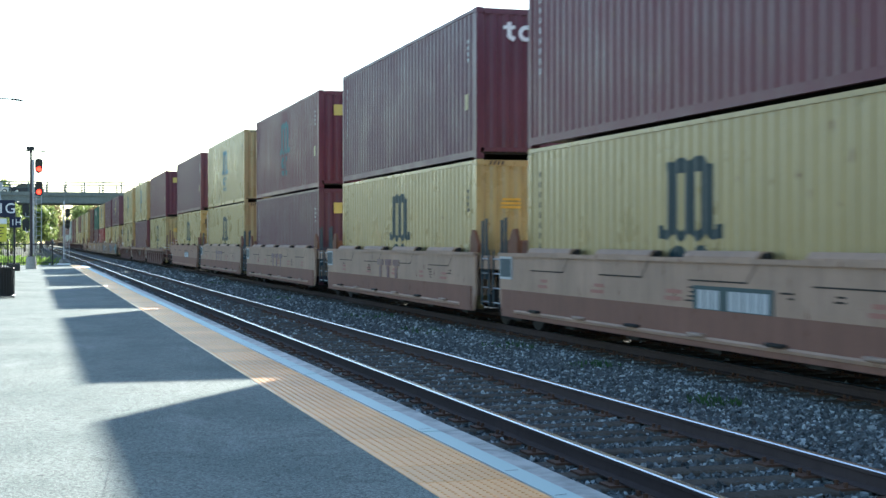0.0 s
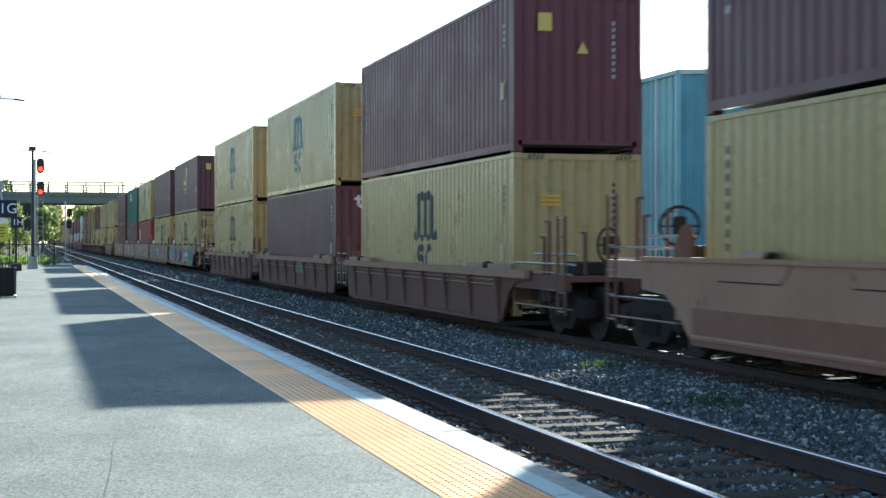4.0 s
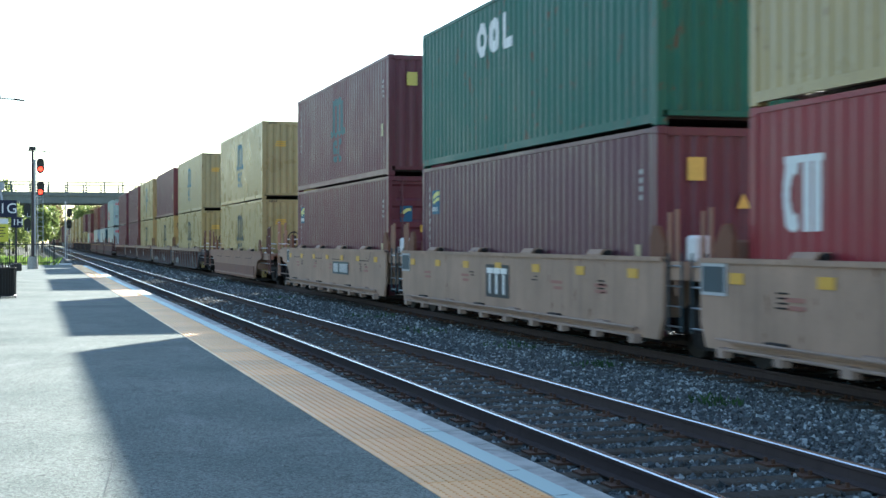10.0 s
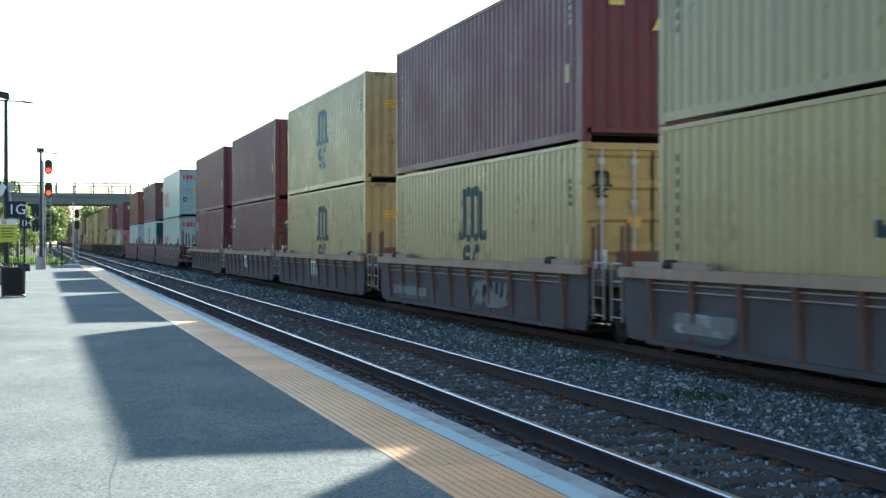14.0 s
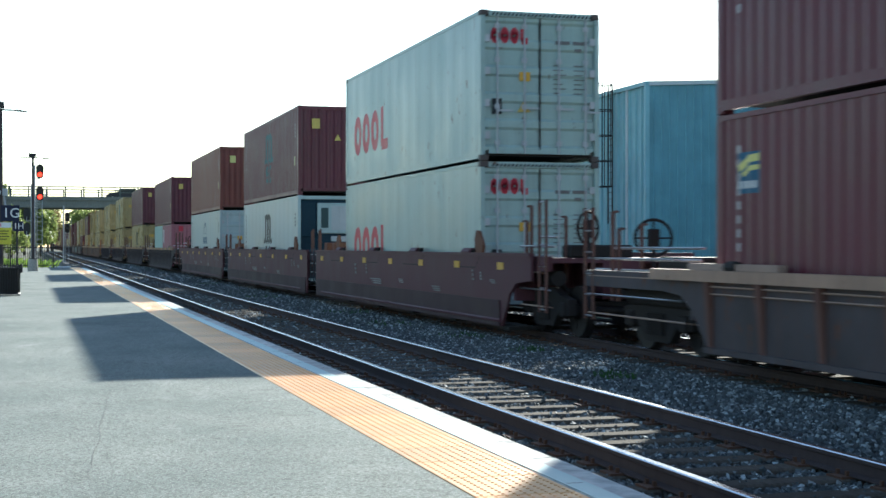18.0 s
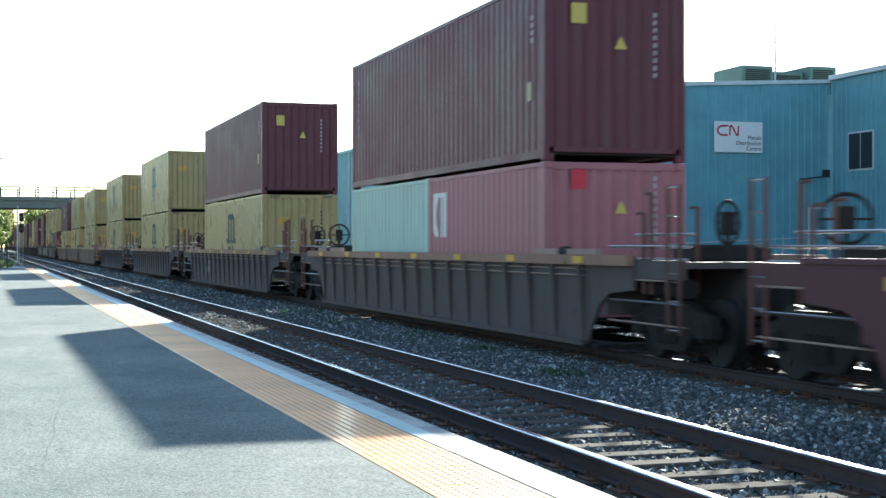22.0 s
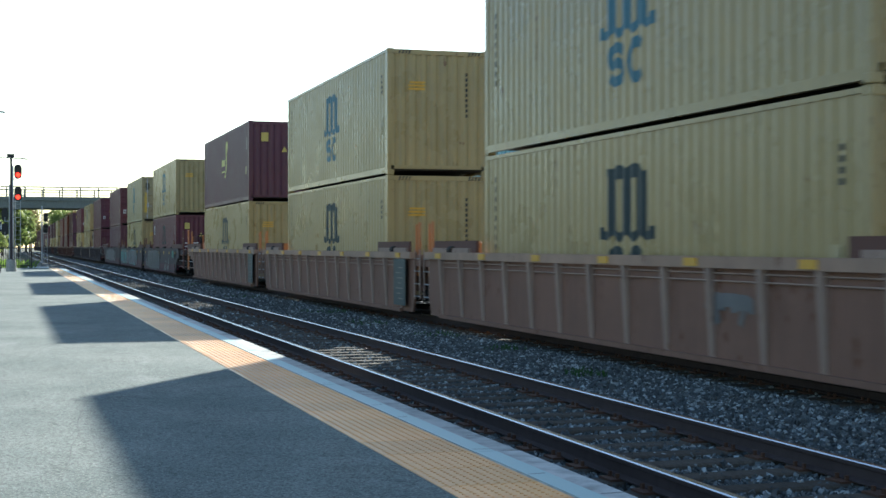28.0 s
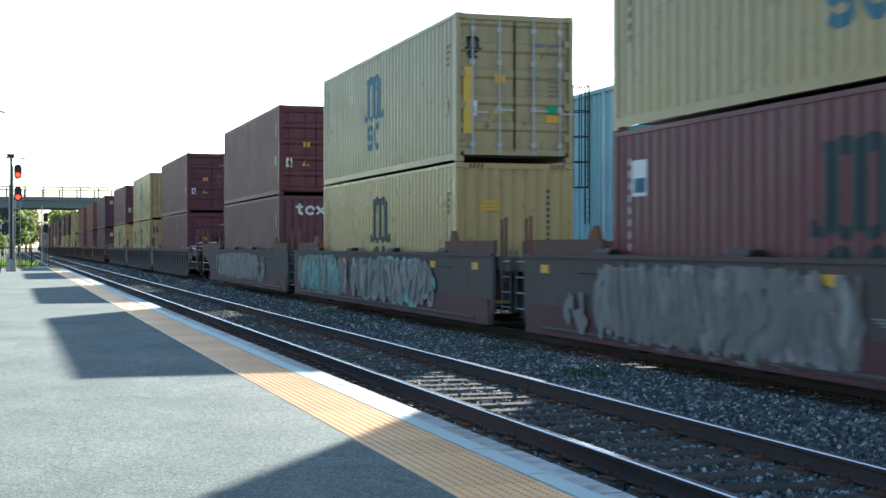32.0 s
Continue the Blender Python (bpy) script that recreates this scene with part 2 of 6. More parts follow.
M["spray_pale"] = paint("spray_paint_pale", (0.21, 0.21, 0.21), 0.6, 0.5, (0.12, 0.115, 0.115), vary=0.4)
M["spray_tan"] = paint("spray_paint_tan", (0.33, 0.25, 0.20), 0.6, 0.5, (0.2, 0.17, 0.17), vary=0.3)
M["spray_mauve"] = paint("spray_paint_mauve", (0.36, 0.27, 0.31), 0.6, 0.4, (0.25, 0.18, 0.16), vary=0.3)
M["spray_teal"] = paint("spray_paint_teal", (0.15, 0.34, 0.32), 0.6, 0.5, (0.09, 0.15, 0.17), vary=0.35)
M["spray_green"] = paint("spray_paint_green", (0.07, 0.24, 0.17), 0.6, 0.5, (0.08, 0.12, 0.12), vary=0.35)
M["spray_blue"] = paint("spray_paint_blue", (0.11, 0.19, 0.28), 0.6, 0.5, (0.12, 0.11, 0.13), vary=0.35)
M["spray_grey"] = paint("spray_paint_grey", (0.15, 0.145, 0.14), 0.6, 0.5, (0.10, 0.085, 0.08), vary=0.25)
M["spray_dark"] = paint("spray_paint_dark", (0.04, 0.06, 0.07), 0.6, 0.3, vary=0.3)
M["asphalt"] = old_asphalt("platform_asphalt")
M["tactile"] = piece_mat("tactile_yellow", (0.97, 0.48, 0.155), (0.88, 0.41, 0.12), 0.42, 14, bump_d=0.0008, spec=0.32)
glaze = M["tactile"].node_tree.nodes["Principled BSDF"]
glaze.inputs["Coat Weight"].default_value, glaze.inputs["Coat Roughness"].default_value = 0.34, 0.12
M["edge"] = piece_mat("edge_concrete", (0.66, 0.65, 0.60), (0.16, 0.155, 0.14), 0.75, 5)
# studs a little darker than the tile: their shaded sides put into the colour
M["tactile_stud"] = piece_mat("tactile_stud_shaded", (0.90, 0.43, 0.135), (0.76, 0.34, 0.10), 0.45, 30, bump_d=0.0008, spec=0.3)
M["edge_blue"] = piece_mat("edge_line_blue", (0.62, 0.80, 0.75), (0.46, 0.58, 0.56), 0.5, 6, spec=0.15)
M["concrete"] = rough_mat("concrete", (0.32, 0.31, 0.28), (0.40, 0.385, 0.35), 0.5, 14, 0.85, 0.3, 0.01)
M["bridge"] = rough_mat("bridge_concrete", (0.17, 0.185, 0.165), (0.22, 0.235, 0.21), 0.25, 6, 0.85, 0.3, 0.02)
M["bridge_rail"] = paint("bridge_rail_green", (0.06, 0.09, 0.085), 0.55, 0.2)
M["stone"] = island_mat("ballast_stone", [(0.095, 0.11, 0.112), (0.15, 0.17, 0.175), (0.042, 0.05, 0.051), (0.11, 0.112, 0.105), (0.50, 0.54, 0.53), (0.06, 0.067, 0.066), (0.115, 0.13, 0.132), (0.05, 0.056, 0.057)])
M["bed"] = rough_mat("ballast_bed", (0.12, 0.125, 0.12), (0.17, 0.175, 0.165), 1.2, 22, 0.95, 1.0, 0.05, (0.04, 0.04, 0.045))
M["ground"] = rough_mat("ground_gravel_grass", (0.11, 0.10, 0.08), (0.085, 0.10, 0.045), 0.15, 6, 0.95, 0.6, 0.03)
M["tie"] = piece_mat("tie_timber", (0.135, 0.116, 0.094), (0.05, 0.042, 0.035), 0.9, 7, (6, 1, 6), 0.008, spec=0.03)
M["rail_side"] = paint("rail_rust", (0.065, 0.046, 0.042), 0.85, 0.4, (0.035, 0.026, 0.024), spec=0.15)
M["rail_top"] = plain("rail_polished", (0.55, 0.56, 0.58), 0.22, 1.0)
M["plate"] = plain("tie_plate_rust", (0.10, 0.05, 0.03), 0.8)
M["black"] = paint("black_steel", (0.012, 0.012, 0.013), 0.45, 0.12)
M["pole"] = paint("lamp_pole_bronze", (0.03, 0.022, 0.026), 0.45, 0.1)
M["galv"] = paint("galvanised_steel", (0.42, 0.43, 0.44), 0.45, 0.2)
M["navy"] = plain("sign_navy", (0.008, 0.012, 0.04), 0.4)
M["sign_yellow"] = plain("sign_yellow", (0.62, 0.56, 0.06), 0.5)
M["sign_beige"] = plain("sign_beige", (0.45, 0.36, 0.20), 0.5)
M["sign_white"] = plain("sign_white", (0.75, 0.75, 0.74), 0.45)
M["lamp_red"] = plain("signal_red_lit", (1.0, 0.035, 0.015), 0.4, 0, 2.8)
M["lens_dark"] = plain("signal_lens_dark", (0.02, 0.02, 0.022), 0.2)
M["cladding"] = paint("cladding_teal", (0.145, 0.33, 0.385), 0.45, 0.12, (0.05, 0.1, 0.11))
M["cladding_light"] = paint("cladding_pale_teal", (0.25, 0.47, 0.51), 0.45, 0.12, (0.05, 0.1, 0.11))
M["trim_white"] = paint("trim_pale", (0.55, 0.60, 0.60), 0.5, 0.15)
M["hvac"] = paint("roof_unit_green", (0.10, 0.17, 0.14), 0.5, 0.2)
M["glass"] = plain("window_glass", (0.03, 0.04, 0.045), 0.06)
M["leaf"] = leaf_mat("leaves", [(0.16, 0.22, 0.06), (0.24, 0.29, 0.09), (0.12, 0.17, 0.05), (0.30, 0.32, 0.12), (0.20, 0.26, 0.08)])
M["leaf_rust"] = leaf_mat("leaves_reddish", [(0.20, 0.12, 0.07), (0.15, 0.16, 0.06), (0.24, 0.15, 0.08)])
M["grass"] = leaf_mat("grass_blades", [(0.14, 0.22, 0.04), (0.19, 0.28, 0.06), (0.10, 0.17, 0.03)])
M["weed"] = leaf_mat("weed_leaves", [(0.045, 0.095, 0.03), (0.06, 0.12, 0.035), (0.035, 0.075, 0.025)])
M["bark"] = rough_mat("bark", (0.10, 0.075, 0.055), (0.14, 0.11, 0.085), 3, 20, 0.95, 0.8, 0.02)
M["vehicle_silver"] = plain("vehicle_silver", (0.45, 0.47, 0.48), 0.3, 0.4)
M["vehicle_white"] = plain("vehicle_white", (0.68, 0.70, 0.70), 0.3)
M["vehicle_dark"] = plain("vehicle_dark", (0.035, 0.04, 0.045), 0.3)
M["rubber"] = plain("tyre_rubber", (0.018, 0.018, 0.018), 0.85)
M["road"] = rough_mat("road_asphalt", (0.05, 0.05, 0.05), (0.07, 0.07, 0.07), 0.5, 40, 0.9)

# ---- mesh helpers ----
def bx(bm, x0, x1, y0, y1, z0, z1):
    v = [bm.verts.new(p) for p in ((x0, y0, z0), (x1, y0, z0), (x1, y1, z0), (x0, y1, z0), (x0, y0, z1), (x1, y0, z1), (x1, y1, z1), (x0, y1, z1))]
    for f in ((3, 2, 1, 0), (4, 5, 6, 7), (0, 1, 5, 4), (1, 2, 6, 5), (2, 3, 7, 6), (3, 0, 4, 7)):
        bm.faces.new([v[i] for i in f])


def bevel_box(bm, x0, x1, y0, y1, z0, z1, r=0.02):
    """A box with chamfered edges."""
    xs, ys, zs = (x0, x1), (y0, y1), (z0, z1)
    sub = bmesh.new()
    bx(sub, x0, x1, y0, y1, z0, z1)
    bmesh.ops.bevel(sub, geom=list(sub.edges), offset=r, segments=1, affect="EDGES")
    lookup = {v: bm.verts.new(v.co) for v in sub.verts}
    for f in sub.faces:
        bm.faces.new([lookup[v] for v in f.verts])
    sub.free()


def tube(bm, p0, p1, r, n=8, r1=None, caps=True):
    p0, p1 = Vector(p0), Vector(p1)
    d = (p1 - p0).normalized()
    a = d.orthogonal().normalized()
    b = d.cross(a)
    rings = []
    for p, rad in ((p0, r), (p1, r if r1 is None else r1)):
        rings.append([bm.verts.new(p + (a * math.cos(k * math.tau / n) + b * math.sin(k * math.tau / n)) * rad) for k in range(n)])
    for k in range(n):
        bm.faces.new((rings[0][k], rings[0][(k + 1) % n], rings[1][(k + 1) % n], rings[1][k]))
    if caps:
        bm.faces.new(rings[0][::-1])
        bm.faces.new(rings[1])


def ring(bm, c, axis, rad, r, n=18, m=6):
    """A torus: a hand wheel or a guard hoop."""
    c, axis = Vector(c), Vector(axis).normalized()
    a = axis.orthogonal().normalized()
    b = axis.cross(a)
    loops = []
    for i in range(n):
        u = a * math.cos(i * math.tau / n) + b * math.sin(i * math.tau / n)
        loops.append([bm.verts.new(c + u * (rad + r * math.cos(j * math.tau / m)) + axis * r * math.sin(j * math.tau / m)) for j in range(m)])
    for i in range(n):
        for j in range(m):
            bm.faces.new((loops[i][j], loops[(i + 1) % n][j], loops[(i + 1) % n][(j + 1) % m], loops[i][(j + 1) % m]))


def prism(bm, pts, axis, a0, a1):
    """A polygon in the plane across axis ('x' or 'y' or 'z'), drawn out from a0 to a1."""
    def at(p, q):
        return {"x": (q, p[0], p[1]), "y": (p[0], q, p[1]), "z": (p[0], p[1], q)}[axis]
    lo = [bm.verts.new(at(p, a0)) for p in pts]
    hi = [bm.verts.new(at(p, a1)) for p in pts]
    k = len(pts)
    for i in range(k):
        bm.faces.new((lo[i], lo[(i + 1) % k], hi[(i + 1) % k], hi[i]))
    bm.faces.new(lo[::-1])
    bm.faces.new(hi)


def mesh_of(name, bm, material, smooth=False):
    bmesh.ops.recalc_face_normals(bm, faces=bm.faces)
    me = bpy.data.meshes.new(name)
    bm.to_mesh(me)
    bm.free()
    for k in (material if isinstance(material, (list, tuple)) else [material]):
        me.materials.append(k)
    if smooth:
        me.polygons.foreach_set("use_smooth", [True] * len(me.polygons))
    return me


def part(name, bm, material, parent, label=""):
    ob = new(name, mesh_of(name, bm, material))
    ob.parent = parent
    return tagged(ob, label, "", "", "stuff" if name.endswith(("stencil", "code", "stripe", "graffiti")) else "")


def piece(name, me, parent, x=0.0, y=0.0, z=0.0, turn=0.0):
    ob = new(name, me)
    ob.parent = parent
    ob.matrix_basis = pose(x, y, z, 0, 0, turn)
    return ob


def thing(name, label, category, x=0.0, y=0.0, z=0.0, turn=0.0, group="", kind=""):
    e = new(name)
    e.empty_display_size = 0.3
    e.matrix_basis = pose(x, y, z, 0, 0, turn)
    return tagged(e, label, category, group, kind)


def stuff(name, verts, faces, material, parent=None, label="", category=""):
    me = bpy.data.meshes.new(name)
    me.from_pydata(verts, [], faces)
    me.materials.append(material)
    ob = new(name, me)
    ob.parent = parent
    return tagged(ob, label, category, "", "stuff")


def words(name, body, size, material, parent, m, align="LEFT"):
    cu = bpy.data.curves.new(name, "FONT")
    cu.body, cu.size, cu.extrude, cu.align_x = body, size, 0.004, align
    tmp = bpy.data.objects.new(name, cu)
    scene.collection.objects.link(tmp)
    me = bpy.data.meshes.new_from_object(tmp.evaluated_get(bpy.context.evaluated_depsgraph_get()))
    bpy.data.objects.remove(tmp)
    me.materials.clear()
    me.materials.append(material)
    ob = new(name, me)
    ob.parent = parent
    ob.matrix_basis = m
    return ob


# ---- ground, track beds and platform ----
RAIL_Z, TIE_TOP, BED_Z, GROUND_Z, PLAT_Z = 0.0, -0.155, -0.185, -0.75, 0.20
TRACK_A, TRACK_B = 4.92, 9.49

bm = bmesh.new()
bmesh.ops.create_grid(bm, x_segments=24, y_segments=24, size=2400)
for v in bm.verts:
    v.co.z = GROUND_Z
ground = tagged(new("ground", mesh_of("ground", bm, M["ground"])), "gravel and rough grass ground beside the railway", "ground", "", "structure")

bm = bmesh.new()
ys = [-40 + 3 * i for i in range(160)]
profile = [(3.05, -0.9), (3.05, BED_Z), (3.6, BED_Z - 0.03), (6.25, BED_Z - 0.03), (6.5, BED_Z), (7.9, BED_Z), (8.15, BED_Z - 0.03), (11.3, BED_Z - 0.03), (12.6, GROUND_Z - 0.05)]
rings_ = [[bm.verts.new((x, y, z + (noise.noise((x, y * 0.7, 1)) * 0.02 if 0 < i < 8 else 0))) for i, (x, z) in enumerate(profile)] for y in ys]
for a, b in zip(rings_, rings_[1:]):
    for i in range(len(profile) - 1):
        bm.faces.new((a[i], a[i + 1], b[i + 1], b[i]))
ballast_bed = tagged(new("ballast_bed", mesh_of("ballast_bed", bm, M["bed"])), "grey crushed stone bed under two railway tracks", "ballast", "", "structure")


def scatter_stones(count, x0, x1, y0, y1, size, zoff, seed):
    """Broken stones: cubes pulled out of shape, each turned at random."""
    g = np.random.default_rng(seed)
    base = np.array([(-1, -1, -1), (1, -1, -1), (1, 1, -1), (-1, 1, -1), (-1, -1, 1), (1, -1, 1), (1, 1, 1), (-1, 1, 1)], float) * 0.5
    fc = np.array([(3, 2, 1, 0), (4, 5, 6, 7), (0, 1, 5, 4), (1, 2, 6, 5), (2, 3, 7, 6), (3, 0, 4, 7)])
    v = base[None] * g.uniform(0.5, 1.15, (count, 1, 3)) + g.uniform(-0.24, 0.24, (count, 8, 3))
    q = g.normal(size=(count, 4))
    q /= np.linalg.norm(q, axis=1)[:, None]
    w, x, y, z = q.T
    rot = np.stack([np.stack([1 - 2 * (y * y + z * z), 2 * (x * y - z * w), 2 * (x * z + y * w)], -1),
                    np.stack([2 * (x * y + z * w), 1 - 2 * (x * x + z * z), 2 * (y * z - x * w)], -1),
                    np.stack([2 * (x * z - y * w), 2 * (y * z + x * w), 1 - 2 * (x * x + y * y)], -1)], 1)
    v = np.einsum("nij,nkj->nki", rot, v) * (size * g.uniform(0.55, 1.35, (count, 1, 1)))
    px, py = g.uniform(x0, x1, count), g.uniform(y0, y1, count)
    v[:, :, 0] += px[:, None]
    v[:, :, 1] += py[:, None]
    under = ((np.abs(px - TRACK_A) < 1.32) | (np.abs(px - TRACK_B) < 1.32))[:, None]
    v[:, :, 2] += zoff + g.uniform(-0.015, 0.02, (count, 1)) - 0.022 * under
    faces = (fc[None] + 8 * np.arange(count)[:, None, None]).reshape(-1, 4)
    return v.reshape(-1, 3).tolist(), faces.tolist()


for nm, cnt, xa, xb, ya, yb, sz, zo, sd in (("ballast_stones", 92000, 3.15, 8.7, 4, 26, 0.036, BED_Z + 0.008, 1),
                                             ("ballast_stones", 900, 3.5, 6.3, 4, 60, 0.03, BED_Z + 0.045, 9),
                                             ("ballast_stones", 38000, 3.15, 8.7, 26, 62, 0.052, BED_Z + 0.008, 2),
                                             ("ballast_stones", 12000, 3.15, 8.7, 62, 130, 0.095, BED_Z, 3),
                                             ("ballast_stones", 9000, 8.7, 12.4, 12, 60, 0.09, BED_Z - 0.03, 4)):
    vv, ff = scatter_stones(cnt, xa, xb, ya, yb, sz, zo, sd)
    stuff(nm, vv, ff, M["stone"], None, "loose grey crushed stone between the tracks", "ballast")


def rail_mesh(length):
    prof = [(-0.070, -0.141), (0.070, -0.141), (0.070, -0.131), (0.012, -0.116), (0.009, -0.046), (0.034, -0.034), (0.035, -0.008), (0.026, 0.0),
            (-0.026, 0.0), (-0.035, -0.008), (-0.034, -0.034), (-0.009, -0.046), (-0.012, -0.116), (-0.070, -0.131)]
    b = bmesh.new()
    prism(b, prof, "y", 0, length)
    me = mesh_of("rail", b, [M["rail_side"], M["rail_top"]])
    for p in me.polygons:
        if p.normal.z > 0.6 and p.center.z > -0.02:
            p.material_index = 1
    return me


RAIL = rail_mesh(460)
tracks = []
for x, nm in ((TRACK_A, "railway_track"), (TRACK_B, "railway_track")):
    tr = thing(nm, "railway track of steel rails on weathered timber ties", "track", x, -30, 0, 0, "tracks", "structure")
    for s in (-1, 1):
        piece("rail", RAIL, tr, s * 0.7525)
    tracks.append(tr)

# platform: asphalt top on a concrete core
bm = bmesh.new()
bx(bm, -9, 2.205, -25, 87.5, -0.9, PLAT_Z)
platform = tagged(new("platform", mesh_of("platform", bm, M["asphalt"])), "grey asphalt station platform with worn surface", "platform", "", "structure")
bm = bmesh.new()
bx(bm, 2.212, 3.02, -25, 87.5, -0.9, PLAT_Z - 0.07)
platform_wall = tagged(new("platform_wall", mesh_of("platform_wall", bm, M["concrete"])), "concrete wall under the platform edge", "wall", "", "structure")

# sealed cracks and joints in the asphalt
bm = bmesh.new()
rnd = random.Random(5)
for (xa, ya), (xb, yb) in (((0.3, 6.5), (0.75, 12.4)), ((-0.1, 12.6), (0.55, 19.5)), ((0.6, 19.0), (1.6, 27.0)), ((1.4, 13.5), (2.1, 16.0)), ((0.2, 26), (1.1, 36))):
    prev = None
    for i in range(25):
        f = i / 24
        x = xa + (xb - xa) * f + noise.noise((f * 5, xa * 7, 2)) * 0.10
        y = ya + (yb - ya) * f
        w = 0.001 + 0.0025 * abs(noise.noise((f * 9, ya, 4)))
        cur = (bm.verts.new((x - w, y, PLAT_Z + 0.003)), bm.verts.new((x + w, y, PLAT_Z + 0.003)))
        if prev:
            bm.faces.new((prev[0], prev[1], cur[1], cur[0]))
        prev = cur
part("crack", bm, M["bed"], platform, "fine dark crack in the asphalt")


# ---- containers ----
CL, CW, CH = 12.192, 2.438, 2.896
SIDE_P, SIDE_D, END_P, END_D = 0.278, 0.019, 0.25, 0.040


def prof_points(a0, a1, pitch, depth, halves=1):
    out, a = [], a0
    while a < a1 - 1e-6:
        for f0, f1, d0, d1 in ((0, 0.28, 0, 0), (0.28, 0.5, 0, depth), (0.5, 0.78, depth, depth), (0.78, 1.0, depth, 0)):
            for k in range(halves):
                p = a + (f0 + (f1 - f0) * k / halves) * pitch
                if p < a1 - 1e-6:
                    out.append((p, d0 + (d1 - d0) * k / halves))
        a += pitch
    out.append((a1, 0.0))
    return out


def sheet(bm, pts, z0, z1, place):
    lo = [bm.verts.new(place(p, d, z0)) for p, d in pts]
    hi = [bm.verts.new(place(p, d, z1)) for p, d in pts]
    for i in range(len(pts) - 1):
        bm.faces.new((lo[i], lo[i + 1], hi[i + 1], hi[i]))


def ribbon(pts, w):
    """Quads of a stroke of width w along pts."""
    out = []
    for (x0, y0), (x1, y1) in zip(pts, pts[1:]):
        d = math.hypot(x1 - x0, y1 - y0) or 1
        nx, ny = -(y1 - y0) / d * w / 2, (x1 - x0) / d * w / 2
        ex, ey = (x1 - x0) / d * w * 0.12, (y1 - y0) / d * w * 0.12
        out.append([(x0 + nx - ex, y0 + ny - ey), (x1 + nx + ex, y1 + ny + ey), (x1 - nx + ex, y1 - ny + ey), (x0 - nx - ex, y0 - ny - ey)])
    return out


def arc(cx, cy, rx, ry, a0, a1, n=8):
    return [(cx + rx * math.cos(radians(a0 + (a1 - a0) * i / n)), cy + ry * math.sin(radians(a0 + (a1 - a0) * i / n))) for i in range(n + 1)]


def rect(x0, x1, y0, y1):
    return [(x0, y0), (x1, y0), (x1, y1), (x0, y1)]


def mark_m():
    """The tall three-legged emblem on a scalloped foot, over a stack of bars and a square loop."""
    q = [rect(h - 0.16, h + 0.16, 1.46, 2.30) for h in (-0.49, 0.0, 0.49)]
    q += ribbon(arc(-0.245, 2.2, 0.245, 0.12, 180, 0), 0.2) + ribbon(arc(0.245, 2.2, 0.245, 0.12, 180, 0), 0.2) + [rect(-0.72, -0.5, 2.26, 2.38)]
    q += ribbon([(-0.88, 1.44), (-0.66, 1.40), (-0.48, 1.50), (-0.24, 1.38), (0.0, 1.50), (0.24, 1.38), (0.48, 1.50), (0.66, 1.40), (0.88, 1.44)], 0.13)
    q += [rect(-0.92, -0.78, 1.36, 1.54), rect(0.78, 0.92, 1.36, 1.54)]
    q += ribbon(arc(-0.34, 1.06, 0.22, 0.14, 25, 250, 8), 0.15) + ribbon(arc(-0.34, 0.84, 0.22, 0.14, 100, -150, 8), 0.15)
    q += ribbon(arc(0.34, 0.95, 0.24, 0.25, 50, 310, 10), 0.16)
    return q


def mark_blobs(n, w, h, z, gap=0.12):
    """A row of thick rounded marks, standing in for big lettering."""
    q, x = [], -(n * w + (n - 1) * gap) / 2
    for i in range(n):
        c = x + w / 2
        if i < n - 1:
            q += ribbon(arc(c, z, w * 0.33, h * 0.38, 0, 360, 12), w * 0.32)
        else:
            q += ribbon([(c - w * 0.25, z + h / 2), (c - w * 0.25, z - h * 0.4), (c + w * 0.4, z - h * 0.4)], w * 0.3)
        x += w + gap
    return q


def mark_bars(n, w, h, z, gap):
    x, q = -(n * w + (n - 1) * gap) / 2, []
    for i in range(n):
        q.append(rect(x, x + w, z - h / 2, z + h / 2))
        x += w + gap
    return q


def mark_land():
    """A leaf-like patch in three pieces beside slanted bars."""
    q = [[(0.30, 1.62), (0.62, 1.70), (0.86, 2.35), (0.40, 2.32)], [(0.40, 2.32), (0.86, 2.35), (0.80, 2.52), (0.52, 2.50)]]
    q += [[(0.22, 1.25), (0.50, 1.30), (0.58, 1.66), (0.28, 1.58)], [(0.10, 1.08), (0.34, 1.10), (0.44, 1.26), (0.2, 1.22)]]
    q += [[(x, 1.55), (x + 0.16, 1.58), (x + 0.22, 1.86), (x + 0.06, 1.83)] for x in (-0.75, -0.45, -0.15)]
    q += [rect(-0.75, 0.05, 1.32, 1.38)]
    return q


def mark_dome():
    """Hoops over two rows of bars."""
    q = ribbon(arc(0, 1.5, 0.62, 0.62, 180, 0, 10), 0.09) + ribbon(arc(0, 1.5, 0.3, 0.62, 180, 0, 10), 0.07)
    q += [rect(-0.9 + i * 0.38, -0.9 + i * 0.38 + 0.28, 0.98, 1.36) for i in range(5)]
    q += [rect(-0.85 + i * 0.22, -0.85 + i * 0.22 + 0.15, 0.62, 0.84) for i in range(8)]
    return q


def mark_swirl():
    return ribbon(arc(-0.2, 1.85, 0.16, 0.34, 60, 300, 8), 0.18) + ribbon([(0.1, 1.45), (0.1, 2.25)], 0.16) + ribbon([(0.3, 1.45), (0.3, 2.25)], 0.14) + [rect(-0.42, 0.42, 2.2, 2.28)]


def mark_id(y):
    return [rect(y - 0.06, y + 0.06, 1.2 + i * 0.17, 1.2 + i * 0.17 + 0.10) for i in range(8)]


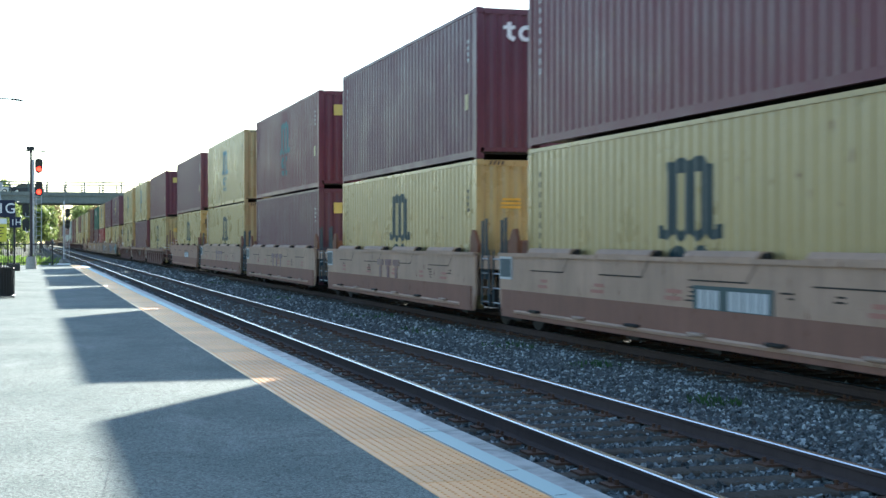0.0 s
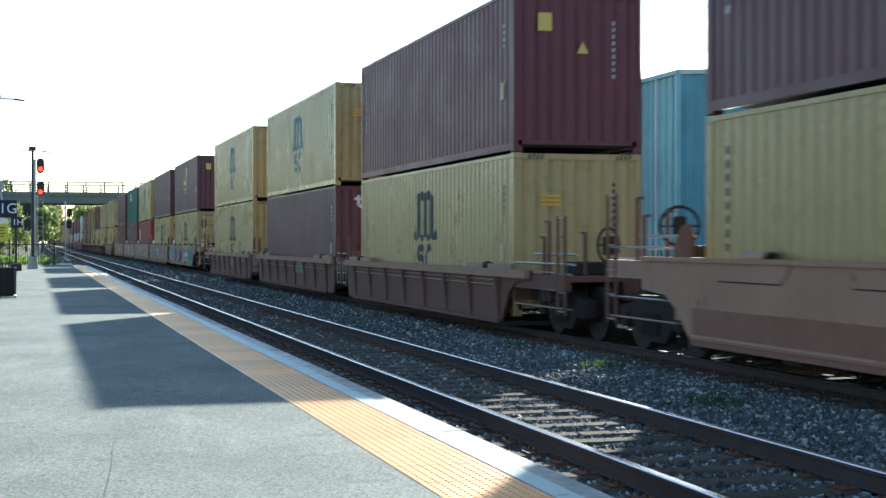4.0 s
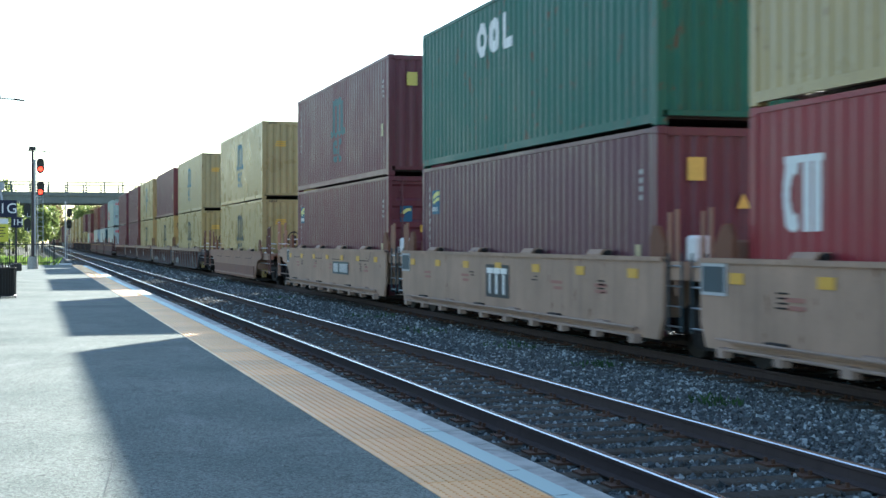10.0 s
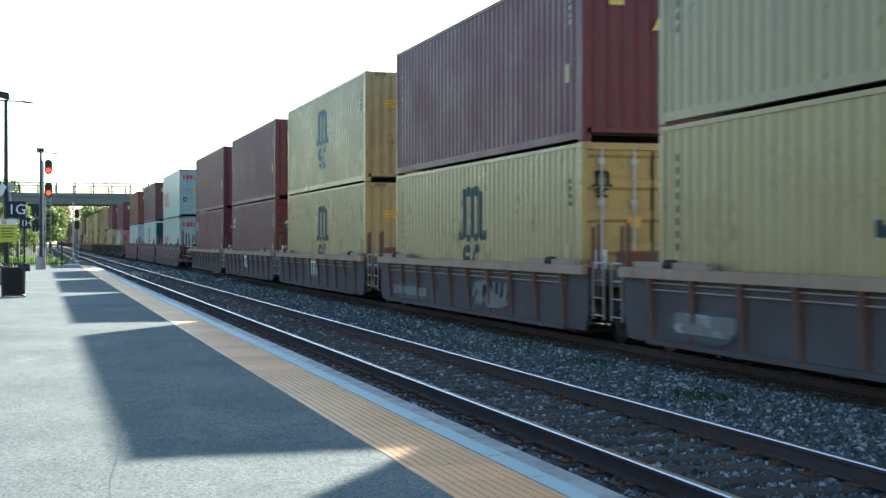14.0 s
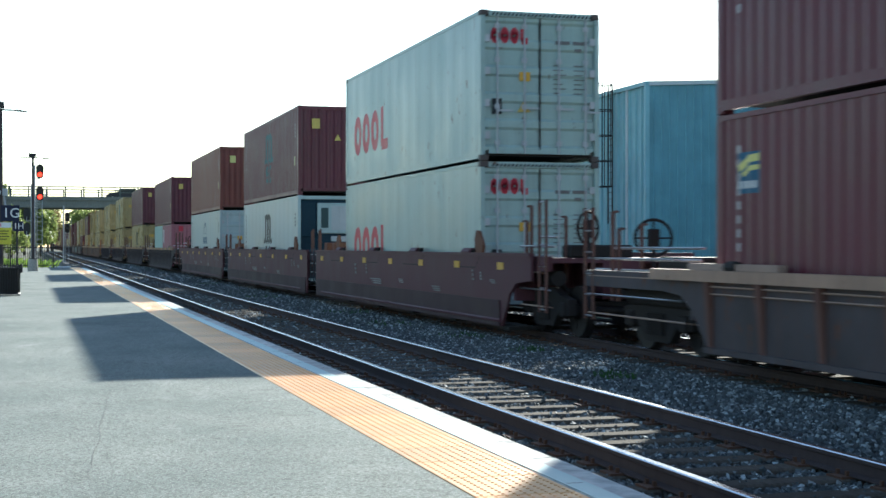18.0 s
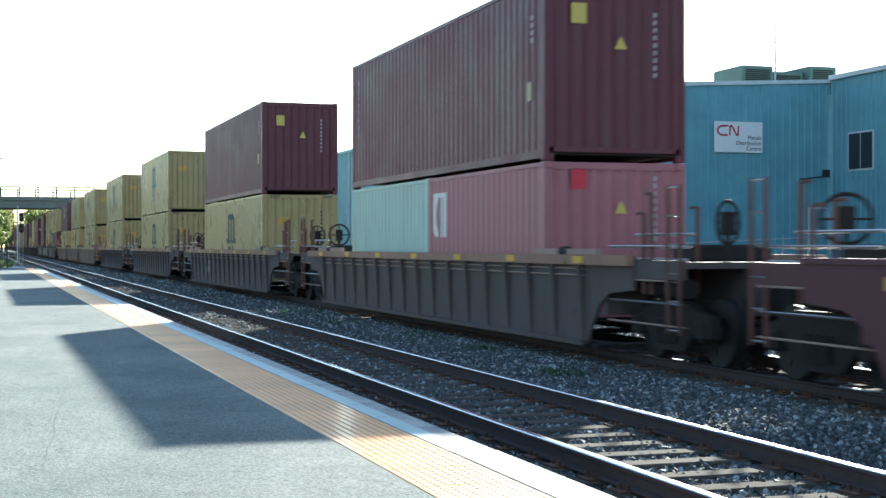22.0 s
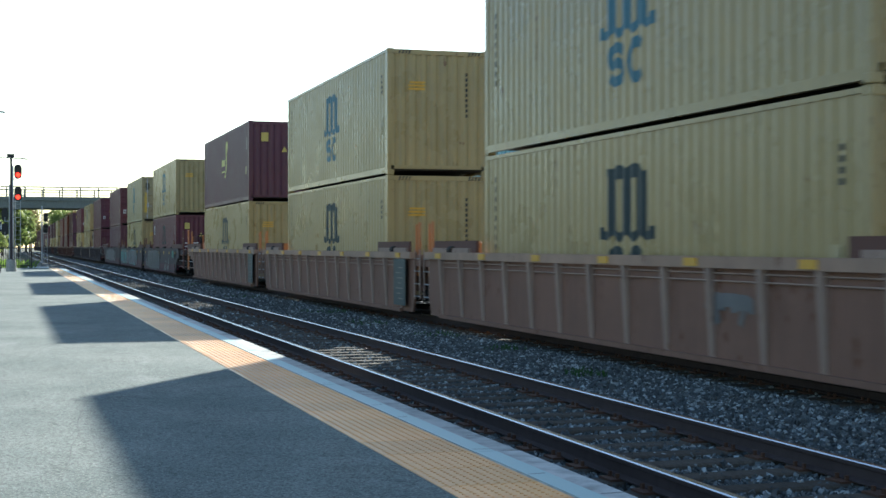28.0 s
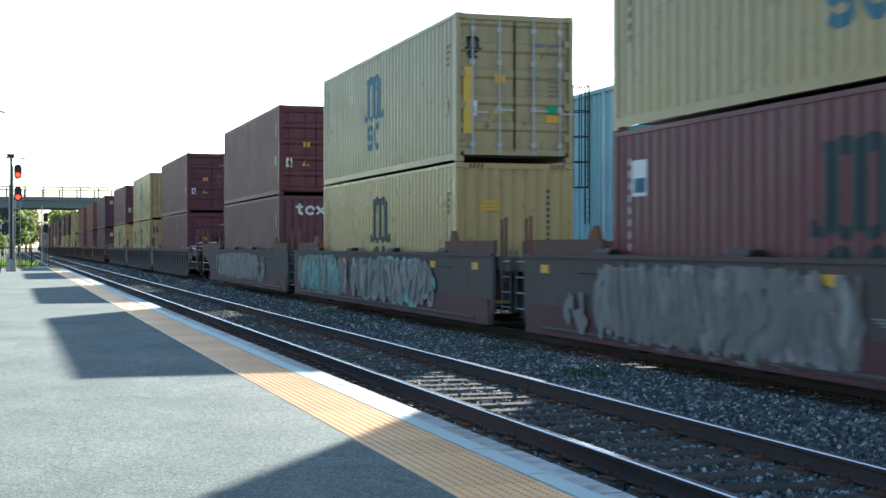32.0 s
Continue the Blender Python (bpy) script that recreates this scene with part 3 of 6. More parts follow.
def painted(name, quads, yc, pts, material, parent, x_out, label=""):
    """Lay flat shapes (right as seen from the near side, up) onto a folded side sheet, slice by slice."""
    bm = bmesh.new()
    polys = [[(yc - h, v) for h, v in q] for q in quads]
    for (ya, da), (yb, db) in zip(pts, pts[1:]):
        c, runs = (ya + yb) / 2, []
        for q in polys:
            if not min(p[0] for p in q) <= c <= max(p[0] for p in q):
                continue
            hit = []
            for (y0, z0), (y1, z1) in zip(q, q[1:] + q[:1]):
                if (y0 - c) * (y1 - c) < 0:
                    hit.append(z0 + (z1 - z0) * (c - y0) / (y1 - y0))
            if len(hit) >= 2:
                runs.append([min(hit), max(hit)])
        runs.sort()
        merged = []
        for r in runs:
            if merged and r[0] <= merged[-1][1]:
                merged[-1][1] = max(merged[-1][1], r[1])
            else:
                merged.append(r)
        for z0, z1 in merged:
            bm.faces.new([bm.verts.new(p) for p in ((x_out + da - 0.004, ya, z0), (x_out + db - 0.004, yb, z0), (x_out + db - 0.004, yb, z1), (x_out + da - 0.004, ya, z1))])
    return part(name, bm, material, parent, label)


def casting_mesh(body):
    if body in CASTINGS:
        return CASTINGS[body]
    b = bmesh.new()
    bevel_box(b, -0.081, 0.081, -0.089, 0.089, -0.059, 0.059, 0.012)
    CASTINGS[body] = mesh_of("corner_casting", b, M["casting" if body == "reefer" else body])
    return CASTINGS[body]


CASTINGS = {}


def plate_xz(bm, x0, x1, z0, z1, y, t=0.006):
    bx(bm, x0, x1, y - t, y, z0, z1)


def build_container(label, body, near="end", side_pitch=SIDE_P, side_depth=SIDE_D, marks=(), length=CL, ids="ink_soft", label_mat="ink_orange",
                    stickers=True, door_mark=None, end_mark=None, height=CH):
    """One box: near end at y = 0, standing at z = 0, middle at x = 0."""
    e = thing("container", label, "container")
    mt, L, hw = M[body], length, CW / 2
    b = bmesh.new()
    for x in (-hw, hw - 0.09):
        for y in (0.0, L - 0.16):
            bx(b, x, x + 0.09, y, y + 0.16, 0.11, height - 0.11)
        bx(b, x, x + 0.09, 0.16, L - 0.16, 0.045, 0.17)
        bx(b, x, x + 0.07, 0.16, L - 0.16, height - 0.075, height - 0.012)
    for y in (0.0, L - 0.1):
        bx(b, -hw + 0.17, hw - 0.17, y + 0.01, y + 0.09, height - 0.12, height - 0.01)
        bx(b, -hw + 0.17, hw - 0.17, y + 0.02, y + 0.08, 0.14, 0.22)
    part("frame", b, mt, e)
    for i, sx in enumerate((-1, 1)):
        b = bmesh.new()
        sheet(b, prof_points(0.16, L - 0.16, side_pitch, side_depth), 0.168, height - 0.074, lambda p, d, z: (sx * (hw - 0.010 - d), p, z))
        part("side_wall", b, mt, e)
    b = bmesh.new()
    sheet(b, prof_points(-hw + 0.09, hw - 0.09, END_P, END_D), 0.215, height - 0.115, lambda p, d, z: (p, L - 0.02 - d, z))
    part("end_wall", b, mt, e)
    b = bmesh.new()
    bx(b, -hw + 0.07, hw - 0.07, 0.1, L - 0.1, height - 0.06, height - 0.03)
    part("roof", b, mt, e)
    b = bmesh.new()
    bx(b, -hw + 0.09, hw - 0.09, 0.1, L - 0.1, 0.10, 0.15)
    part("floor", b, M["under"], e)
    for x in (-hw + 0.081, hw - 0.081):
        for y in (0.089, L - 0.089):
            for z in (0.059, height - 0.059):
                piece("corner_casting", casting_mesh(body), e, x, y - 0.004 if y < 1 else y + 0.004, z + (-0.0 if z < 1 else 0.004))
    if near == "end":
        b = bmesh.new()
        sheet(b, prof_points(-hw + 0.09, hw - 0.09, END_P, END_D), 0.215, height - 0.115, lambda p, d, z: (p, 0.02 + d, z))
        part("end_wall", b, mt, e)
        b = bmesh.new()
        for sx in (-1, 1) if body in ("yellow", "yellow_dirty", "red") else ():
            for k in range(4):
                x = sx * (0.72 + 0.08 * k)
                b.faces.new([b.verts.new(p) for p in ((x, 0.003, height - 0.11), (x + 0.035, 0.003, height - 0.11), (x + 0.07, 0.003, height - 0.02), (x + 0.035, 0.003, height - 0.02))])
        if b.faces:
            part("hazard_stripe", b, M["ink_yellow"] if body == "red" else M["ink"], e)
        if stickers:
            b = bmesh.new()
            if label_mat == "ink_orange":
                for k in range(3):
                    plate_xz(b, -0.72 + 0.03 * (k == 2), -0.32, 1.96 + 0.075 * k, 2.005 + 0.075 * k, 0.016)
            else:
                plate_xz(b, -0.76, -0.50, 2.16, 2.48, 0.016)
            part("sticker", b, M[label_mat], e)
            b = bmesh.new()
            for k in range(9):
                plate_xz(b, 0.66, 0.71, 1.35 + 0.12 * k, 1.42 + 0.12 * k, 0.016)
            part("id_code", b, M["ink"] if body.startswith("yellow") else M["ink_soft"], e)
            if label_mat != "ink_orange":
                b = bmesh.new()
                prism(b, [(-0.02, 1.78), (0.2, 1.78), (0.09, 1.99)], "y", 0.010, 0.016)
                part("warning_sticker", b, M["ink_yellow"], e)
        if end_mark:
            b = bmesh.new()
            for q in end_mark[0]:
                b.faces.new([b.verts.new((h, 0.012, v)) for h, v in q])
            part("emblem", b, M[end_mark[1]], e)
    elif near == "door":
        for sx in (-1, 1):
            b = bmesh.new()
            x0, x1 = (-hw + 0.1, -0.012) if sx < 0 else (0.012, hw - 0.1)
            lo = [b.verts.new((x0, 0.05, 0.2)), b.verts.new((x1, 0.05, 0.2))]
            for k in range(5):
                z = 0.2 + 2.56 * k / 5
                for dz, dy in ((0.06, 0.05), (0.11, 0.085), (0.40, 0.085), (0.45, 0.05)):
                    hi = [b.verts.new((x0, dy, z + dz)), b.verts.new((x1, dy, z + dz))]
                    b.faces.new((lo[0], lo[1], hi[1], hi[0]))
                    lo = hi
            hi = [b.verts.new((x0, 0.05, height - 0.125)), b.verts.new((x1, 0.05, height - 0.125))]
            b.faces.new((lo[0], lo[1], hi[1], hi[0]))
            leaf = part("door", b, mt, e)
            for fx in (0.22, 0.72):
                x = x0 + (x1 - x0) * (fx if sx < 0 else 1 - fx + 0.06)
                b = bmesh.new()
                tube(b, (x, 0.02, 0.14), (x, 0.02, height - 0.08), 0.019, 6)
                for z in (0.3, 1.0, 1.9, 2.55):
                    bx(b, x - 0.05, x + 0.05, 0.012, 0.048, z, z + 0.09)
                bx(b, x - 0.02, x + 0.3, -0.004, 0.012, 0.93 + 0.1 * fx, 0.965 + 0.1 * fx)
                part("lock_rod", b, M["galv"] if body in ("white", "reefer", "yellow", "yellow_dirty") else mt, leaf)
            for k in range(4):
                b = bmesh.new()
                z, xe = 0.42 + 0.62 * k, (x0 if sx < 0 else x1)
                bx(b, xe - 0.09, xe + 0.09, 0.008, 0.04, z, z + 0.14)
                part("hinge", b, M["galv"] if body in ("white", "reefer") else mt, leaf)
        b = bmesh.new()
        bx(b, -0.012, 0.012, 0.03, 0.06, 0.2, height - 0.125)
        part("door_seal", b, M["under"], e)
        b = bmesh.new()
        for xa, xb, z, h in ((0.32, 0.62, 2.28, 0.07), (0.68, 0.98, 2.28, 0.07), (0.72, 0.86, 2.15, 0.06)):
            bx(b, xa, xb, 0.043, 0.047, z, z + h)
        for k in range(7):
            bx(b, 0.28, 0.40 + 0.07 * (k % 3), 0.043, 0.047, 1.86 - 0.09 * k, 1.88 - 0.09 * k)
            bx(b, 0.70, 0.88 + 0.05 * (k % 2), 0.043, 0.047, 1.86 - 0.09 * k, 1.88 - 0.09 * k)
        part("id_code", b, M["spray_grey"] if body in ("white", "reefer", "yellow", "yellow_dirty") else M["spray_pale"], e)
        if body == "yellow_dirty":
            b = bmesh.new()
            bx(b, -1.06, -0.86, 0.030, 0.047, 0.55, 1.85)
            part("repair_patch", b, M["tactile_paint"], e, "fresh yellow repair patch")
            for za, mk in ((0.98, "sticker_green"), (0.80, "ink_orange")):
                b = bmesh.new()
                plate_xz(b, 0.66, 0.98, za, za + 0.15, 0.046)
                part("sticker", b, M[mk], e)
        if body == "reefer":
            b = bmesh.new()
            for k in range(26):
                x = -1.0 + 0.08 * k
                prism(b, [(x, height - 0.10), (x + 0.04, height - 0.10), (x + 0.07, height - 0.05), (x + 0.03, height - 0.05)], "y", -0.002, 0.009)
            part("hazard_stripe", b, M["ink"], e)
        b = bmesh.new()
        plate_xz(b, -0.42, -0.2, 1.55, 1.72, 0.046)
        part("sticker", b, M["ink_orange"], e)
        b = bmesh.new()
        plate_xz(b, -0.98, -0.78, 0.9, 1.2, 0.046)
        part("sticker", b, M["ink_white"] if body not in ("white", "reefer") else M["ink"], e)
        b = bmesh.new()
        prism(b, [(-0.46, 0.95), (-0.2, 0.95), (-0.33, 1.16)], "y", 0.04, 0.046)
        part("warning_sticker", b, M["ink_yellow"], e)
        if door_mark:
            b = bmesh.new()
            for q in door_mark[0]:
                b.faces.new([b.verts.new((h, 0.045, v)) for h, v in q])
            part("emblem", b, M[door_mark[1]], e)
            if len(door_mark) > 2:
                b = bmesh.new()
                for q in door_mark[2]:
                    b.faces.new([b.verts.new((h, 0.042, v)) for h, v in q])
                part("emblem", b, M[door_mark[3]], e)
    elif near == "machine":
        b = bmesh.new()
        bx(b, -hw + 0.1, hw - 0.1, 0.10, 0.16, 0.2, height - 0.12)
        part("machine_panel", b, M["blue_dark"], e, "dark blue cooling machine end")
        for z in (0.6, 1.0, 1.36):
            b = bmesh.new()
            bx(b, -hw + 0.14, hw - 0.14, 0.06, 0.10, z, z + 0.05)
            part("cross_bar", b, M["blue_dark"], e)
        for x0, x1 in ((-hw + 0.1, -0.62), (0.92, hw - 0.1)):
            b = bmesh.new()
            bevel_box(b, x0, x1, 0.02, 0.10, 1.55, height - 0.2, 0.03)
            part("side_cover", b, M["blue_dark"], e)
        b = bmesh.new()
        bevel_box(b, -0.58, 0.90, 0.02, 0.10, 1.66, 2.66, 0.03)
        cover = part("cover", b, M["white"], e, "white vented machine cover")
        for x0, x1, z0, z1 in ((-0.46, -0.22, 1.85, 2.5), (0.58, 0.78, 1.8, 2.55)):
            b = bmesh.new()
            bx(b, x0, x1, 0.012, 0.02, z0, z1)
            part("vent", b, M["panel_slate"], cover)
        b = bmesh.new()
        bx(b, -0.12, 0.46, 0.010, 0.02, 1.78, 2.56)
        part("access_panel", b, M["galv"], cover)
        b = bmesh.new()
        bevel_box(b, -0.12, 0.52, 0.03, 0.10, 1.40, 1.58, 0.02)
        part("control_box", b, M["galv"], e)
        b = bmesh.new()
        tube(b, (0.1, 0.02, 0.85), (0.1, 0.1, 0.85), 0.3, 16)
        part("fan_guard", b, M["under"], e)
    cols = prof_points(0.16, L - 0.16, side_pitch, side_depth, 12 if side_depth < 0.01 else 4)
    for k, (quads, yc, mat) in enumerate(marks):
        painted("emblem", quads, yc, cols, M[mat], e, -hw + 0.010 - 0.004 * k)
    if ids:
        painted("id_code", mark_id(0), L - 0.55, cols, M[ids], e, -hw + 0.010)
        b = bmesh.new()
        bx(b, -hw - 0.001, -hw + 0.006, 0.55, 0.74, 0.98, 1.28)
        part("sticker", b, M["sign_beige"], e)
        b = bmesh.new()
        for k in range(4):
            bx(b, -hw - 0.001, -hw + 0.006, 0.5, 0.58, 1.9 + 0.12 * k, 1.97 + 0.12 * k)
        part("id_code", b, M[ids], e)
    return e


END_SHAPES = ([r for q in (ribbon([(-0.55, 2.62), (-0.55, 2.35), (-0.45, 2.3)], 0.09), ribbon([(-0.66, 2.53), (-0.44, 2.53)], 0.07),
                    ribbon(arc(-0.2, 2.42, 0.13, 0.12, 10, 320), 0.08), ribbon([(0.02, 2.54), (0.28, 2.3)], 0.09), ribbon([(0.02, 2.3), (0.28, 2.54)], 0.06)) for r in q], "ink_white")
SMALL_M = ([[(h * 0.19 - 0.86, (v - 1.3) * 0.24 + 2.18) for h, v in q] for q in mark_m()], "ink")
BLOBS = ([[(h * 0.42 - 0.62, v) for h, v in q] for q in mark_blobs(4, 0.42, 0.24, 2.42, 0.05)], "ink_red")
FLAG = [rect(-0.27, 0.27, 1.9, 2.4)]
FLAG_IN = ribbon([(-0.2, 2.2), (0.0, 2.31), (0.25, 2.33)], 0.09) + ribbon([(-0.12, 2.13), (0.04, 2.2), (0.25, 2.21)], 0.06)
FLAG_TEXT = [rect(-0.22 + 0.09 * k, -0.16 + 0.09 * k, 1.96, 2.05) for k in range(5)]
YB = "yellow steel shipping container with dark three-legged emblem on its corrugated side"
PROTO = {
    "amber": lambda: build_container(YB, "yellow", "end", marks=[(mark_m(), 6.0, "ink_deep")], ids="ink"),
    "amber_up": lambda: build_container("yellow steel shipping container with faded blue emblem", "yellow", "end", marks=[(mark_m(), 6.0, "ink_faded")], ids="ink"),
    "amber_dirty": lambda: build_container("soiled, rust-streaked yellow container with a dark emblem", "yellow_dirty", "end", marks=[(mark_m(), 6.0, "ink_faded")], ids="ink"),
    "amber_door": lambda: build_container("yellow container showing its double doors and lock rods", "yellow", "door", marks=[(mark_m(), 6.0, "ink_deep")], ids="ink", door_mark=SMALL_M),
    "amber_dirty_door": lambda: build_container("stained yellow container with double doors and repaired panels", "yellow_dirty", "door", marks=[(mark_m(), 6.6, "ink_faded")], ids="ink", door_mark=SMALL_M),
    "maroon": lambda: build_container("maroon corrugated steel container with yellow sticker", "maroon", label_mat="ink_yellow"),
    "plum": lambda: build_container("dull plum corrugated steel container", "plum", label_mat="ink_yellow"),
    "brown": lambda: build_container("brown-red corrugated container with white markings", "brown_red", label_mat="ink_pale_yellow"),
    "maroon_m": lambda: build_container("maroon container with a faded teal emblem on its side", "maroon", marks=[(mark_m(), 6.0, "ink_teal")], label_mat="ink_yellow"),
    "maroon_dark_m": lambda: build_container("maroon container with dark emblem and small blue and white label", "maroon", marks=[(mark_m(), 6.0, "ink_deep"), ([rect(-0.25, 0.25, 1.95, 2.45)], 11.3, "ink_white"), ([rect(-0.2, 0.2, 2.0, 2.2)], 11.3, "ink_blue")], label_mat="ink_yellow"),
    "lettered": lambda: build_container("plum container with white letter shapes on its end", "plum", stickers=False, end_mark=END_SHAPES),
    "maroon_door": lambda: build_container("maroon container showing its double doors", "maroon", "door"),
    "flag_door": lambda: build_container("maroon container with doors and blue and yellow labels", "maroon", "door", marks=[(FLAG, 11.4, "ink_blue"), (FLAG_IN, 11.4, "ink_pale_yellow"), (FLAG_TEXT, 11.4, "ink_white")], door_mark=([rect(-0.92, -0.62, 1.8, 2.18)], "ink_blue", ribbon([(-0.88, 1.98), (-0.76, 2.08), (-0.66, 2.09)], 0.07), "ink_pale_yellow")),
    "flag": lambda: build_container("plum container with a blue and yellow label", "plum", marks=[(FLAG, 11.2, "ink_blue"), (FLAG_IN, 11.2, "ink_pale_yellow"), (FLAG_TEXT, 11.2, "ink_white")], label_mat="ink_yellow"),
    "land": lambda: build_container("plum container with a pale yellow patch emblem", "plum", marks=[(mark_land(), 6.2, "ink_pale_yellow")], label_mat="ink_yellow"),
    "red": lambda: build_container("bright red container with a white square emblem", "red", marks=[(mark_swirl(), 11.0, "ink_white")], ids=None, label_mat="ink_yellow"),
    "green": lambda: build_container("scuffed green container with white letter shapes", "green", marks=[(mark_blobs(3, 0.62, 0.6, 2.22), 7.2, "ink_white")], ids=None, label_mat="ink_yellow"),
    "reefer_red": lambda: build_container("grey-white refrigerated container with red letter shapes and doors", "reefer", "door", 0.9, 0.006, [(mark_blobs(4, 0.85, 1.0, 1.25), 9.3, "ink_red")], ids=None, door_mark=BLOBS),
    "hooped": lambda: build_container("white refrigerated container with a hooped dark emblem and doors", "white", "door", 0.9, 0.006, [([[(h * 0.9, v * 0.9 + 0.48) for h, v in q] for q in mark_dome()], 5.9, "ink_blue"), ([[(h * 0.75, (v - 1.85) * 0.5 + 1.42) for h, v in q] for q in mark_swirl()], 1.0, "ink")], ids="ink"),
    "amber_reefer": lambda: build_container("white refrigerated container, machine end forward, black emblem", "white", "machine", 0.9, 0.006, [(mark_m(), 6.2, "ink")], ids="ink"),
    "pink20": lambda: build_container("faded red twenty-foot container with white swirl", "pink", length=6.058, height=2.591, marks=[(mark_swirl(), 5.4, "ink_white")], ids=None, label_mat="ink_red"),
    "teal20": lambda: build_container("pale teal twenty-foot container", "teal_pale", length=6.058, ids=None, height=2.591),
}


# ---- well wagons ----
def wheelset_mesh():
    b = bmesh.new()
    tube(b, (-1.0, 0, 0), (1.0, 0, 0), 0.075, 10)
    for s in (-1, 1):
        tube(b, (s * 0.68, 0, 0), (s * 0.72, 0, 0), 0.455, 24)
        tube(b, (s * 0.72, 0, 0), (s * 0.82, 0, 0), 0.42, 24)
        tube(b, (s * 0.82, 0, 0), (s * 0.90, 0, 0), 0.14, 12)
        for k in range(3):
            a = k * math.tau / 3
            bx(b, s * 0.82, s * 0.83, 0.24 * math.cos(a) - 0.05, 0.24 * math.cos(a) + 0.05, 0.24 * math.sin(a) - 0.05, 0.24 * math.sin(a) + 0.05)
    return mesh_of("wheelset", b, M["wheel"])


def side_frame_mesh():
    b = bmesh.new()
    outer = [(-1.12, 0.36), (-1.12, 0.62), (-0.75, 0.68), (-0.45, 0.80), (0.45, 0.80), (0.75, 0.68), (1.12, 0.62), (1.12, 0.36), (0.98, 0.36), (0.90, 0.48), (0.72, 0.46),
             (0.40, 0.16), (-0.40, 0.16), (-0.72, 0.46), (-0.90, 0.48), (-0.98, 0.36)]
    prism(b, outer, "x", -0.07, 0.07)
    for y in (-0.2, -0.07, 0.07, 0.2):
        tube(b, (-0.09, y, 0.26), (-0.09, y, 0.56), 0.055, 8)
    for y in (-0.89, 0.89):
        bevel_box(b, -0.12, 0.10, y - 0.13, y + 0.13, 0.33, 0.57, 0.03)
    return mesh_of("side_frame", b, M["truck"])


WHEELSET, SIDE_FRAME = wheelset_mesh(), side_frame_mesh()
ROLLING = []


def add_bogie(e, y):
    b = bmesh.new()
    bevel_box(b, -1.0, 1.0, -0.2, 0.2, 0.45, 0.78, 0.04)
    bx(b, -0.6, 0.6, -0.8, 0.8, 0.5, 0.58)
    bogie = part("bogie", b, M["truck"], e, "dark greasy two-axle bogie")
    bogie.matrix_basis = pose(0, y, 0)
    for s in (-1, 1):
        piece("side_frame", SIDE_FRAME, bogie, s * 1.0)
    for dy in (-0.89, 0.89):
        ROLLING.append(piece("wheelset", WHEELSET, bogie, 0, dy, 0.42))


